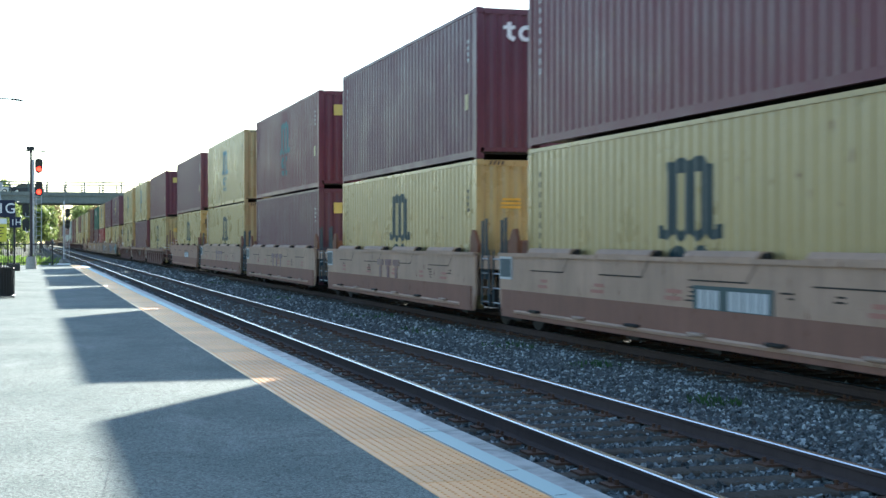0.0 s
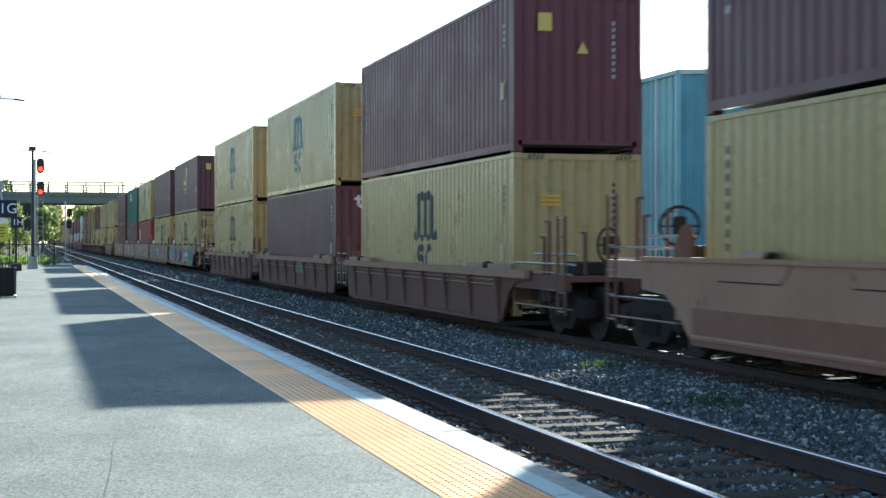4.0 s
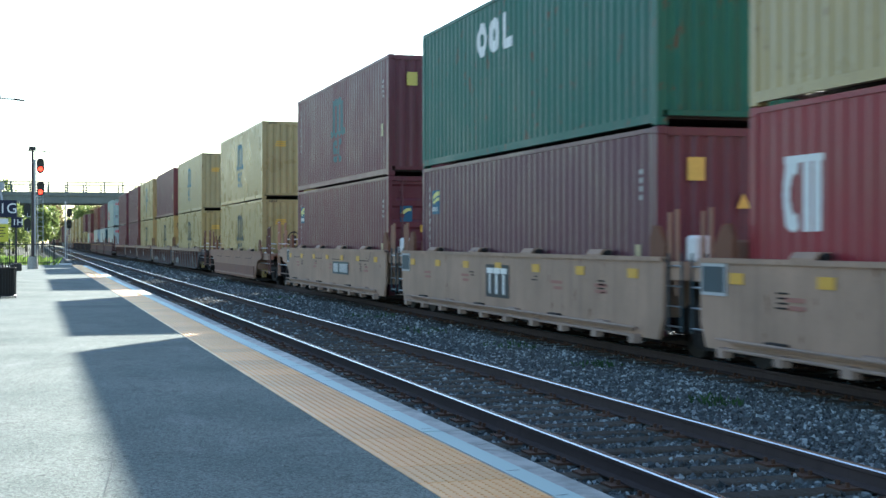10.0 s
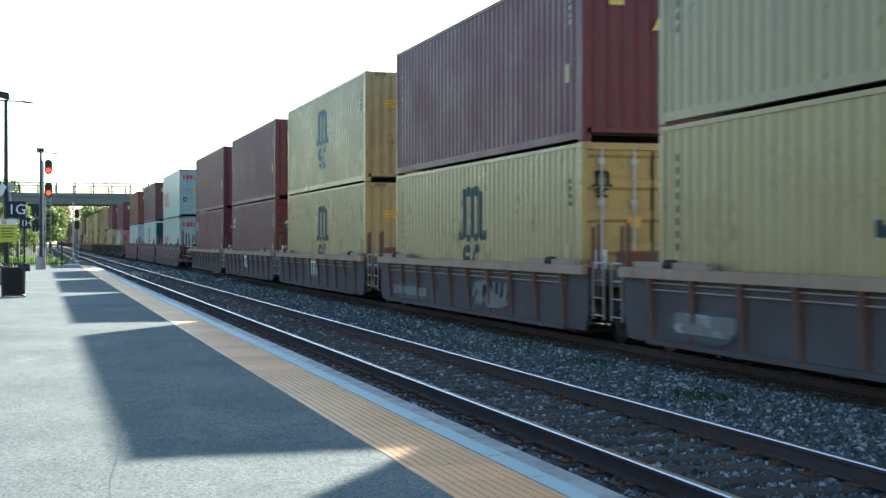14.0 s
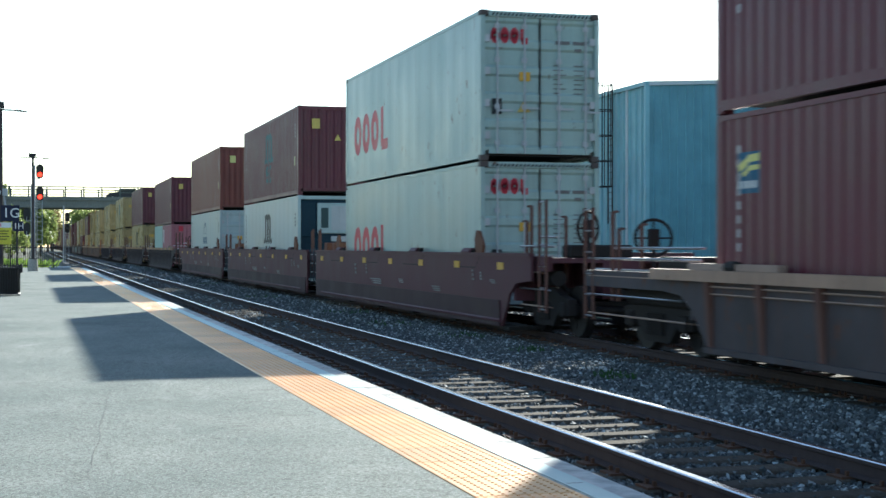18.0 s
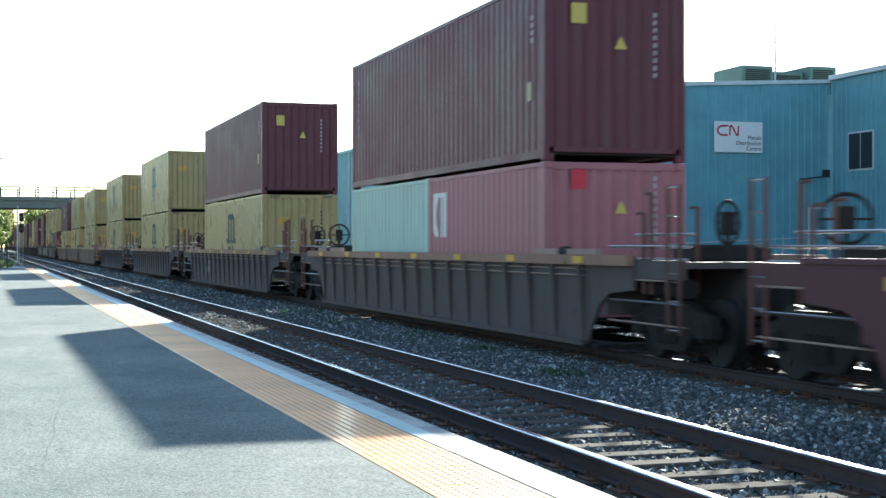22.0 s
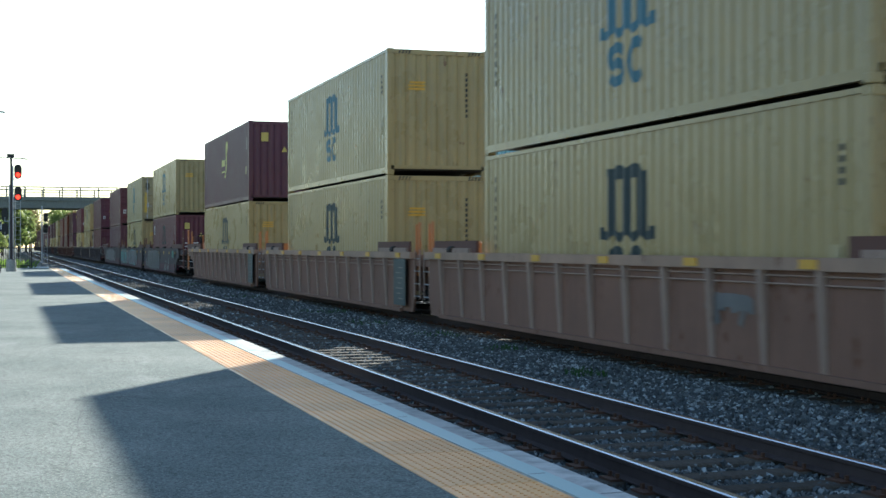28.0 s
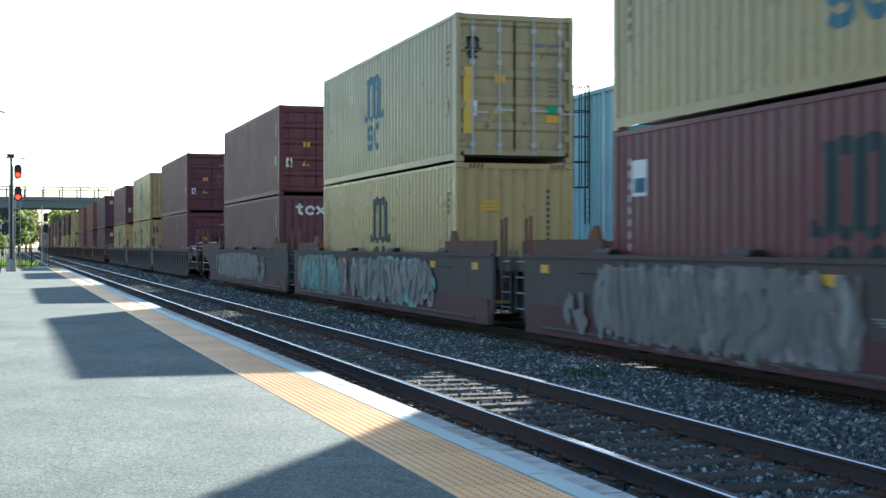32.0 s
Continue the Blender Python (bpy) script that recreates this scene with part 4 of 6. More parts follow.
def end_platform(e, ya, yb, zt, mat, coupler, post_mat, sgn):
    """Deck between the well and the car's end, with its posts, ladder and brake gear."""
    lo, hi = min(ya, yb), max(ya, yb)
    b = bmesh.new()
    bx(b, -1.25, 1.25, lo, hi, zt - 0.16, zt - 0.08)
    bx(b, -1.38, -1.25, lo, hi, zt - 0.3, zt - 0.06)
    bx(b, 1.25, 1.38, lo, hi, zt - 0.3, zt - 0.06)
    bx(b, -0.35, 0.35, lo, hi, 0.62, zt - 0.16)
    part("deck", b, M[mat], e)
    if coupler:
        b = bmesh.new()
        bx(b, -0.14, 0.14, min(yb, yb + sgn * 0.75), max(yb, yb + sgn * 0.75), 0.72, 0.98)
        bx(b, -0.2, 0.2, min(yb + sgn * 0.45, yb + sgn * 0.75), max(yb + sgn * 0.45, yb + sgn * 0.75), 0.68, 1.02)
        part("coupler", b, M["truck"], e)
        b = bmesh.new()
        ye = yb - sgn * 0.12
        for y in (ye - 0.16, ye + 0.16):
            tube(b, (-1.37, y, 0.4), (-1.37, y, zt + 0.88), 0.027, 6)
        ladder_ = part("ladder", b, M[post_mat], e)
        for k in range(6):
            b = bmesh.new()
            z = 0.45 + (zt + 0.4) * k / 5
            tube(b, (-1.37, ye - 0.16, z), (-1.37, ye + 0.16, z), 0.014, 6)
            part("rung", b, M["chrome"], ladder_)
        for x, d, h in ((-1.3, 0.75, 0.8), (-1.3, 0.98, 0.55), (-0.75, 0.55, 0.62)):
            b = bmesh.new()
            y = ye - sgn * d
            tube(b, (x, y, zt - 0.5), (x, y, zt + h), 0.032, 7)
            tube(b, (x, y, zt + h), (x - 0.0, y - sgn * 0.2, zt + h), 0.02, 6)
            part("post", b, M[post_mat], e)
        b = bmesh.new()
        ring(b, (-0.45, ye - sgn * 0.3, zt + 0.42), (0.5, 0.85 * sgn, 0), 0.28, 0.024)
        tube(b, (-0.45, ye - sgn * 0.3, zt - 0.1), (-0.45, ye - sgn * 0.3, zt + 0.42), 0.035, 6)
        bevel_box(b, -0.53, -0.37, ye - sgn * 0.3 - 0.08, ye - sgn * 0.3 + 0.08, zt + 0.26, zt + 0.56, 0.02)
        for k in range(4):
            a = k * math.tau / 4
            tube(b, (-0.45, ye - sgn * 0.3, zt + 0.42), (-0.45 - 0.24 * math.cos(a), ye - sgn * 0.3 + 0.14 * sgn * math.cos(a), zt + 0.42 + 0.28 * math.sin(a)), 0.014, 5)
        part("brake_wheel", b, M["guide_brown" if post_mat == "car_tan" else "truck"], e, "brake hand wheel on its gear box")
        b = bmesh.new()
        for k in range(3):
            tube(b, (-1.25 + 0.05 * k, lo, zt - 0.05 + 0.16 * k), (-1.2, hi - 0.3 * k, zt - 0.05 + 0.16 * k), 0.02, 6)
        part("pipe", b, M["chrome"], e)
        for k, z in enumerate((0.5, 0.78, 1.06, zt + 0.12)):
            b = bmesh.new()
            tube(b, (-1.37, lo + 0.1 + 0.12 * k, z), (-1.37, hi - 0.1, z), 0.014, 6)
            for yy in (lo + 0.1 + 0.12 * k, hi - 0.1):
                tube(b, (-1.37, yy, z), (-1.2, yy, z - 0.02), 0.012, 5)
            part("handrail", b, M["chrome"] if k % 2 else M["rib"], e)
        b = bmesh.new()
        tube(b, (-1.05, lo + 0.15 * (hi - lo), zt - 0.42), (-1.05, lo + 0.7 * (hi - lo), zt - 0.42), 0.13, 12)
        part("air_tank", b, M["under"], e)
        b = bmesh.new()
        for k in range(4):
            y = lo + (hi - lo) * (0.2 + 0.2 * k)
            tube(b, (-1.1, y, zt - 0.3), (-0.6 + 0.1 * k, y + 0.1, 0.45), 0.02, 6)
        part("brake_rod", b, M["under"], e)
        b = bmesh.new()
        bevel_box(b, -0.75, 0.4, lo + 0.35 * (hi - lo), lo + 0.65 * (hi - lo), zt - 0.08, zt + (0.30 if post_mat == "orange" else 0.14), 0.03)
        part("equipment_box", b, M["under"] if post_mat != "orange" else M["orange"], e)
    else:
        b = bmesh.new()
        ye = (lo + hi) / 2
        for y, h in ((ye - 0.06, 0.62), (ye + 0.16, 0.58)):
            tube(b, (-1.33, y, zt - 0.5), (-1.33, y, zt + h), 0.03, 7)
        part("post", b, M["spray_dark" if mat == "car_tan_pale" and post_mat == "car_brown" else post_mat], e)
        b = bmesh.new()
        if post_mat == "car_tan" and sgn < 0:
            bevel_box(b, -1.2, -0.95, ye - 0.28, ye - 0.02, zt - 0.08, zt + 0.28, 0.04)
        else:
            bevel_box(b, -0.95, -0.35, ye - 0.28, ye + 0.2, zt - 0.08, zt + 0.22, 0.03)
        part("equipment_box", b, M["orange"] if post_mat == "orange" else M["sign_white"] if post_mat == "car_tan" and sgn < 0 else M["guide_brown"], e)


def sprayed_wash(rng, ya, yb, za, zb, x):
    """A rolled-on field of paint with ragged ends and drips."""
    b = bmesh.new()
    n = max(4, int((yb - ya) / 0.07))
    h, seed, prev = zb - za, rng.uniform(0, 50), None
    for i in range(n + 1):
        y = ya + (yb - ya) * i / n
        end = min(1.0, (i + 0.3) / (0.22 * n), (n - i + 0.3) / (0.22 * n)) ** 0.5
        hi = zb - h * (0.5 * (1 - end) + 0.16 * abs(noise.noise((y * 1.7, seed, 0)))) - rng.uniform(0, 0.012)
        lo = za + h * (0.5 * (1 - end) + 0.30 * abs(noise.noise((y * 1.3, seed, 7)))) - rng.choice((0, 0, 0, 0.05)) * end
        cur = (b.verts.new((x, y, max(za - 0.02, min(lo, hi - 0.01)))), b.verts.new((x, y, hi)))
        if prev:
            b.faces.new((prev[0], cur[0], cur[1], prev[1]))
        prev = cur
    return b


def sprayed_swirls(rng, ya, yb, za, zb, x):
    """Fat overlapping curls and slashes of paint."""
    b = bmesh.new()
    y, k = ya + 0.25, 0
    h = zb - za
    while y < yb - 0.2:
        w, zc = rng.uniform(0.45, 0.9), (za + zb) / 2 + rng.uniform(-0.12, 0.12) * h
        a0 = rng.uniform(0, 360)
        strokes = [arc(y, zc, w * rng.uniform(0.25, 0.45), h * rng.uniform(0.2, 0.4), a0, a0 + rng.uniform(110, 230), 9)]
        if rng.random() < 0.6:
            lean = rng.uniform(-0.25, 0.25)
            strokes.append([(y - lean, za + 0.04), (y + lean * 0.3, zc), (y + lean, zb - 0.04)])
        for st in strokes:
            for q in ribbon(st, rng.uniform(0.08, 0.2)):
                k += 1
                b.faces.new([b.verts.new((x - 0.00014 * k, min(yb, max(ya, p)), min(zb, max(za, v)))) for p, v in q])
        y += w * 0.42
    return b


# by slot: paint, from and to along the wagon, from and to in height, manner
SPRAY = {
    9: [("spray_teal", -0.9, 2.1, 0.36, 1.28, "wash"), ("spray_green", -0.6, 2.0, 0.45, 1.2, "swirls"), ("spray_mauve", 8.6, 10.8, 0.42, 1.27, "wash"), ("spray_tan", 5.4, 8.3, 0.5, 1.18, "wash")],
    10: [("spray_pale", 8.6, 11.2, 0.42, 1.24, "wash"), ("spray_tan", 6.8, 8.9, 0.5, 1.15, "wash"), ("spray_tan", 1.0, 3.4, 0.4, 1.0, "swirls")],
    15: [("spray_grey", 1.2, 3.0, 0.4, 0.95, "swirls"), ("spray_dark", 9.4, 11.4, 0.28, 0.7, "wash")],
    16: [("spray_dark", 8.6, 11.6, 0.28, 0.62, "wash"), ("spray_grey", 3.0, 5.2, 0.35, 0.85, "swirls")],
    24: [("spray_pale", 9.5, 10.7, 0.5, 1.0, "swirls")],
    27: [("spray_grey", 2.0, 3.2, 0.55, 0.95, "swirls")],
    30: [("spray_grey", 5.4, 12.2, 0.14, 1.28, "wash"), ("spray_pale", 5.6, 12.0, 0.18, 1.27, "swirls"), ("spray_grey", 5.8, 11.8, 0.25, 1.2, "swirls"), ("spray_pale", 12.3, 13.3, 0.2, 0.85, "swirls"), ("spray_pale", 0.1, 1.0, 0.18, 0.9, "swirls"), ("spray_pale", 1.3, 2.5, 0.2, 0.55, "swirls"),
         ("spray_green", -2.3, -1.5, 0.9, 1.3, "wash")],
    31: [("spray_green", 8.0, 14.3, 0.2, 1.30, "wash"), ("spray_teal", 0.4, 7.6, 0.2, 1.30, "wash"), ("spray_teal", 8.6, 13.8, 0.3, 1.2, "swirls"), ("spray_pale", 0.8, 7.0, 0.4, 1.2, "swirls")],
    32: [("spray_grey", 2.5, 11.0, 0.3, 1.3, "wash"), ("spray_pale", 1.0, 12.0, 0.3, 1.2, "swirls")],
}


def wagon(label, kind, y0, y1, n0, n1, c0, c1, zt, zb, mat, post_mat="car_brown", extra="", seed=0, pale=None):
    """One unit of a well wagon. y0, y1: ends of the well; n0, n1: ends of the unit; c0, c1: True for a coupler, False for a shared bogie."""
    e = thing("well_wagon", label, "railway wagon", group="well wagons of the train")
    rng = random.Random(seed)
    a0, a1 = max(n0 + 0.25, y0 - 1.0) if c0 else y0 - 0.35, min(n1 - 0.25, y1 + 1.0) if c1 else y1 + 0.35
    xs = 1.48 if kind == "smooth" else 1.41
    cut0, cut1 = 0.55, 0.55
    for s in (-1, 1):
        b = bmesh.new()
        head = [(a0, 0.92), (y0 - 0.25, 0.86), (y0 + 0.1, 0.68), (y0 + cut0, zb)] if c0 else [(y0 - 0.35, zb + 0.3), (y0 - 0.2, zb)]
        tail = [(y1 - cut1, zb), (y1 - 0.1, 0.68), (y1 + 0.25, 0.86), (a1, 0.92)] if c1 else [(y1 + 0.2, zb), (y1 + 0.35, zb + 0.3)]
        outline = [(head[0][0], zt - 0.02)] + head + tail + [(tail[-1][0], zt - 0.02)]
        prism(b, outline, "x", s * xs, s * (xs - 0.05))
        side = part("side_panel", b, M[mat], e)
        b = bmesh.new()
        bx(b, min(s * (xs - 0.06), s * (xs + (0.03 if kind == "smooth" else 0.10))), max(s * (xs - 0.06), s * (xs + (0.03 if kind == "smooth" else 0.10))), a0, a1, zt - (0.06 if kind == "smooth" else 0.14), zt)
        part("top_chord", b, M[pale or mat], side)
        if kind == "smooth":
            b = bmesh.new()
            tube(b, (s * (xs + 0.02), y0 + cut0, zb + 0.1), (s * (xs + 0.02), y1 - cut1, zb + 0.1), 0.035, 6)
            part("bottom_pipe", b, M[mat], side)
        else:
            n = max(6, int((y1 - y0 - 1.2) / (1.6 if zt < 1.1 else 1.0 if mat == "car_grey" else 1.2)))
            for k in range(n + 1):
                y = y0 + cut0 + 0.1 + (y1 - y0 - 2 * cut0 - 0.2) * k / n
                b = bmesh.new()
                prism(b, [(s * xs, zb + 0.04), (s * (xs + 0.02), zb + 0.04), (s * (xs + 0.095), zt - 0.142), (s * xs, zt - 0.142)], "y", y - 0.055, y + 0.055)
                part("rib", b, M["car_brown" if mat == "car_slate" else "rib" if mat == "car_orange" else mat], side)
            for z in (zt - 0.2, zt - 0.29):
                b = bmesh.new()
                tube(b, (s * (xs + 0.03), y0 + cut0, z), (s * (xs + 0.03), y1 - cut1, z), 0.012, 5)
                part("side_rod", b, M["rib"], side)
            b = bmesh.new()
            bx(b, min(s * xs, s * (xs + 0.07)), max(s * xs, s * (xs + 0.07)), y0 + cut0, y1 - cut1, zb - 0.02, zb + 0.05)
            part("bottom_chord", b, M[mat], side)
    b = bmesh.new()
    for k in range(6):
        y = y0 + 0.5 + (y1 - y0 - 1.0) * k / 5
        bx(b, -xs + 0.06, xs - 0.06, y - 0.18, y + 0.18, zb - 0.06, zb + 0.0)
    bx(b, -1.2, -0.95, y0 + 0.4, y1 - 0.4, zb - 0.03, zb + 0.01)
    bx(b, 0.95, 1.2, y0 + 0.4, y1 - 0.4, zb - 0.03, zb + 0.01)
    part("floor_frame", b, M["under"], e)
    for y, s in ((y0, -1), (y1, 1)):
        b = bmesh.new()
        bx(b, -xs + 0.052, xs - 0.052, y - 0.05, y + 0.05, 0.55, zt - 0.165)
        part("bulkhead", b, M[mat], e)
    end_platform(e, y0 - 0.05, n0 + (0.9 if c0 else 0.12), zt, mat, c0, post_mat, -1)
    end_platform(e, y1 + 0.05, n1 - (0.9 if c1 else 0.12), zt, mat, c1, post_mat, 1)
    if c0:
        add_bogie(e, max(n0 + 1.75, y0 - 1.7))
    add_bogie(e, min(n1 - 1.75, y1 + 1.7) if c1 else n1)
    out = xs + (0.006 if kind == "smooth" else 0.012)
    if kind == "smooth":
        for k in range(4):
            y, reach = y0 + (y1 - y0) * (k + 0.7) / 4.4, 0.95 if mat == "car_tan_pale" and "dots" not in extra and "spray" not in extra else 0.26
            b = bmesh.new()
            prism(b, [(-xs - 0.012, zt - 0.03), (-xs - 0.012, zt + 0.02), (-xs + 0.05, zt + 0.085), (-xs + 0.19, zt + 0.085), (-xs + 0.19, zt + 0.07), (-xs + 0.06, zt + 0.06), (-xs + 0.03, zt - 0.0)], "y", y - reach, y + reach)
            guide = part("container_guide", b, M["car_tan_pale" if mat.startswith("car_tan") else mat], e)
            b = bmesh.new()
            tube(b, (-xs + 0.12, y - reach - 0.07, zt + 0.035), (-xs + 0.12, y + reach - 0.05, zt + 0.035), 0.045, 8)
            part("hinge_pin", b, M["under"], guide)
            if "logo" not in extra:
                b = bmesh.new()
                for q in ribbon([(y - 0.95, zt - 0.06), (y - 0.7, zt - 0.28), (y + 0.8, zt - 0.28)], 0.018):
                    b.faces.new([b.verts.new((-xs - 0.008, p, v)) for p, v in q])
                part("hatch_seam", b, M["under"], e)
        for y, d in ((-0.12, -1), (12.31, 1)):
            b = bmesh.new()
            prism(b, [(y, zt - 0.02), (y + d * 0.46, zt - 0.02), (y + d * 0.5, zt + 0.14), (y + d * 0.26, zt + 0.40), (y + d * 0.1, zt + 0.42), (y, zt + 0.26)], "x", -xs + 0.10, -xs + 0.16)
            part("corner_guide", b, M["guide_brown"], e, "rusty corner guide plate")
    else:
        for ya, yb in ((y0 + 0.1, y0 + 2.4), (y1 - 2.4, y1 - 0.1)):
            b = bmesh.new()
            bx(b, -xs - 0.06, -xs + 0.05, ya, yb, zt + 0.002, zt + 0.085)
            guide = part("container_guide", b, M["rib"], e)
            b = bmesh.new()
            tube(b, (-xs - 0.02, (ya + yb) / 2 - 0.12, zt + 0.045), (-xs - 0.02, (ya + yb) / 2 + 0.12, zt + 0.045), 0.075, 8)
            part("hinge_pin", b, M["under"], guide)
    ym = (y0 + y1) / 2
    if "panel" in extra.split():
        b = bmesh.new()
        ym = y0 + (4.7 if "spray" in extra else 5.9)
        bx(b, -out - 0.006, -out, ym - 2.2, ym - 0.2, zb + 0.42, zb + 0.75)
        plate = part("number_panel", b, M["panel_slate"], e)
        b = bmesh.new()
        for k in range(3):
            bx(b, -out - 0.012, -out - 0.007, ym - 0.9 + 0.2 * k, ym - 0.74 + 0.2 * k, zb + 0.47, zb + 0.70)
        for k in range(5):
            bx(b, -out - 0.012, -out - 0.007, ym - 2.1 + 0.2 * k, ym - 1.94 + 0.2 * k, zb + 0.47, zb + 0.70)
        part("number_code", b, M["spray_grey" if kind == "ribbed" else "galv"], plate)
    if "logo" in extra:
        b = bmesh.new()
        bx(b, -out - 0.006, -out, ym - 0.6, ym + 0.7, zb + 0.30, zb + 0.88)
        plate = part("owner_panel", b, M["ink"], e)
        b = bmesh.new()
        for k, (h0, h1) in enumerate(((-0.5, -0.15), (-0.1, 0.25), (0.3, 0.62))):
            bx(b, -out - 0.012, -out - 0.007, ym + h0, ym + h1, zb + 0.72, zb + 0.82)
            bx(b, -out - 0.012, -out - 0.007, ym + h0 + 0.12, ym + h1 - 0.12, zb + 0.36, zb + 0.71)
        part("owner_emblem", b, M["sign_white"], plate)
    if "faint" in extra:
        b = bmesh.new()
        for h0 in (-1.2, -0.45, 0.3):
            bx(b, -out - 0.005, -out, ym + h0, ym + h0 + 0.6, zb + 0.74, zb + 0.88)
            bx(b, -out - 0.005, -out, ym + h0 + 0.2, ym + h0 + 0.4, zb + 0.2, zb + 0.735)
        part("owner_emblem", b, M["plum"], e)
    if "dots" in extra:
        for k in range(7):
            y = y0 + 0.6 + (y1 - y0 - 1.2) * k / 6
            b = bmesh.new()
            bx(b, -out - 0.106 if kind != "smooth" else -out - 0.008, -out + 0.0, y - 0.17, y + 0.17, zt - 0.3 if kind == "smooth" else zt - 0.12, zt - 0.17 if kind == "smooth" else zt - 0.02)
            part("reflector", b, M["ink_orange"], e)
    if "text" in extra:
        b = bmesh.new()
        for yy, w, z, h in ((0.8, 0.5, 0.75, 0.07), (1.6, 0.25, 0.8, 0.14), (2.1, 0.2, 0.78, 0.2), (4.4, 0.9, 0.5, 0.1), (9.5, 1.6, 0.52, 0.12), (7.4, 0.7, 0.6, 0.08), (11, 0.2, 0.75, 0.22), (12.2, 0.3, 0.72, 0.25)):
            for r in range(3):
                bx(b, -out - 0.005 - 0.022, -out - 0.021, y0 + yy + 0.03 * r, y0 + yy + w * (0.5 + 0.1 * r), zb + z + 0.4 * h * r, zb + z + 0.4 * h * r + 0.22 * h)
        part("stencil", b, M["spray_pale"], e)
    if kind == "smooth" and mat == "car_tan_pale":
        for k in range(6):
            y = y0 + 1.6 + (y1 - y0 - 3.2) * k / 5
            b = bmesh.new()
            bevel_box(b, -xs - 0.10, -xs - 0.002, y - 0.2, y + 0.2, zb + 0.13, zb + 0.17, 0.008)
            part("step", b, M["under"] if k % 2 else M["rib"], e)
        for k in range(5):
            b = bmesh.new()
            y = y0 + rng.uniform(0.8, y1 - y0 - 1.4)
            for r in range(rng.randrange(2, 5)):
                bx(b, -out - 0.004, -out + 0.0, y, y + rng.uniform(0.1, 0.3), zt - 0.38 - 0.055 * r, zt - 0.36 - 0.055 * r)
            part("stencil", b, M["under"], e)
        b = bmesh.new()
        ya, yb = y1 - 0.35, y1 + (0.3 if not c1 else 0.0)
        bx(b, -out - 0.012, -out, ya, yb, zt - 0.45, zt - 0.06)
        plate = part("end_panel", b, M["galv"], e, "framed number plate at the wagon's end")
        b = bmesh.new()
        bx(b, -out - 0.016, -out - 0.013, ya + 0.04, yb - 0.04, zt - 0.41, zt - 0.10)
        part("plate", b, M["spray_dark"], plate)
        for k in range(5):
            b = bmesh.new()
            y = y0 + 1.2 + 2.35 * k + rng.uniform(-0.4, 0.4)
            for r in range(2):
                bx(b, -out - 0.004, -out, y, y + rng.uniform(0.25, 0.5), zt - 0.46 - 0.09 * r, zt - 0.41 - 0.09 * r)
            part("stencil", b, M["ink_faint_red"], e)
        if "dots" in extra:
            b = bmesh.new()
            for z in (zb + 0.02, zb + 0.13):
                tube(b, (-xs - 0.10, y0 + 0.3, z), (-xs - 0.10, y1 - 0.3, z), 0.02, 6)
            for k in range(10):
                y = y0 + 0.4 + (y1 - y0 - 0.8) * k / 9
                bx(b, -xs - 0.12, -xs + 0.0, y - 0.09, y + 0.09, zb - 0.08, zb + 0.04)
            part("bottom_rail", b, M["rib"], e)
    for c, ye, s in ((c0, n0 + 0.35, -1), (c1, n1 - 0.35, 1)):
        if not c:
            b = bmesh.new()
            bx(b, -0.95, 0.95, min(ye, ye - s * 0.9), max(ye, ye - s * 0.9), 0.5, zt - 0.32)
            part("connector", b, M["under"], e)
            b = bmesh.new()
            for yy in (ye - 0.2, ye + 0.2):
                tube(b, (-1.4, yy, 0.4), (-1.4, yy, zt + 0.05), 0.016, 6)
            ladder_ = part("ladder", b, M["spray_dark" if kind == "smooth" else "rib"], e)
            for k in range(4):
                b = bmesh.new()
                tube(b, (-1.4, ye - 0.2, 0.46 + 0.26 * k), (-1.4, ye + 0.2, 0.46 + 0.26 * k), 0.013, 6)
                part("rung", b, M["chrome"], ladder_)
    if "low" in extra:
        b = bmesh.new()
        bx(b, -out - 0.02, -out, y0 + (0.6 if c0 else -0.18), y1 - (0.6 if c1 else -0.18), zb, zb + 0.46)
        part("lower_plate", b, M["car_maroon" if "spray" in extra else "car_maroon_low" if mat == "car_maroon" else "car_tan_low" if mat.startswith("car_tan") else mat], e)
    for k, (gm, ya, yb, za, zb2, manner) in enumerate(SPRAY.get(seed, ())):
        make = sprayed_wash if manner == "wash" else sprayed_swirls
        depth = out + (0.022 if kind == "smooth" else 0.002) + 0.014 * k
        part("graffiti", make(rng, ya, yb, za, zb2, -depth), M[gm], e, "sprayed graffiti in faded paint")
        if manner == "wash" and yb - ya > 1:
            for r, tone in enumerate(("spray_mauve" if gm != "spray_mauve" else "spray_blue", "spray_pale") + (() if mat == "car_tan_pale" else ("spray_grey",))):
                part("graffiti", sprayed_swirls(rng, ya + 0.08, yb - 0.08, za + 0.1, zb2 - 0.06, -depth - 0.002 - 0.004 * r), M[tone], e, "sprayed strokes over the field")
    if mat == "car_orange" or "spray" in extra and zt > 1.37:
        for s in (-1, 1):
            for ya, yb in ((n0 + 0.95, y0 + 2.7), (y1 - 2.7, n1 - 0.95)):
                b = bmesh.new()
                bx(b, min(s * 1.36, s * 1.42), max(s * 1.36, s * 1.42), ya, yb, zt + 0.002, zt + 0.22)
                part("end_plate", b, M["car_brown"], e)
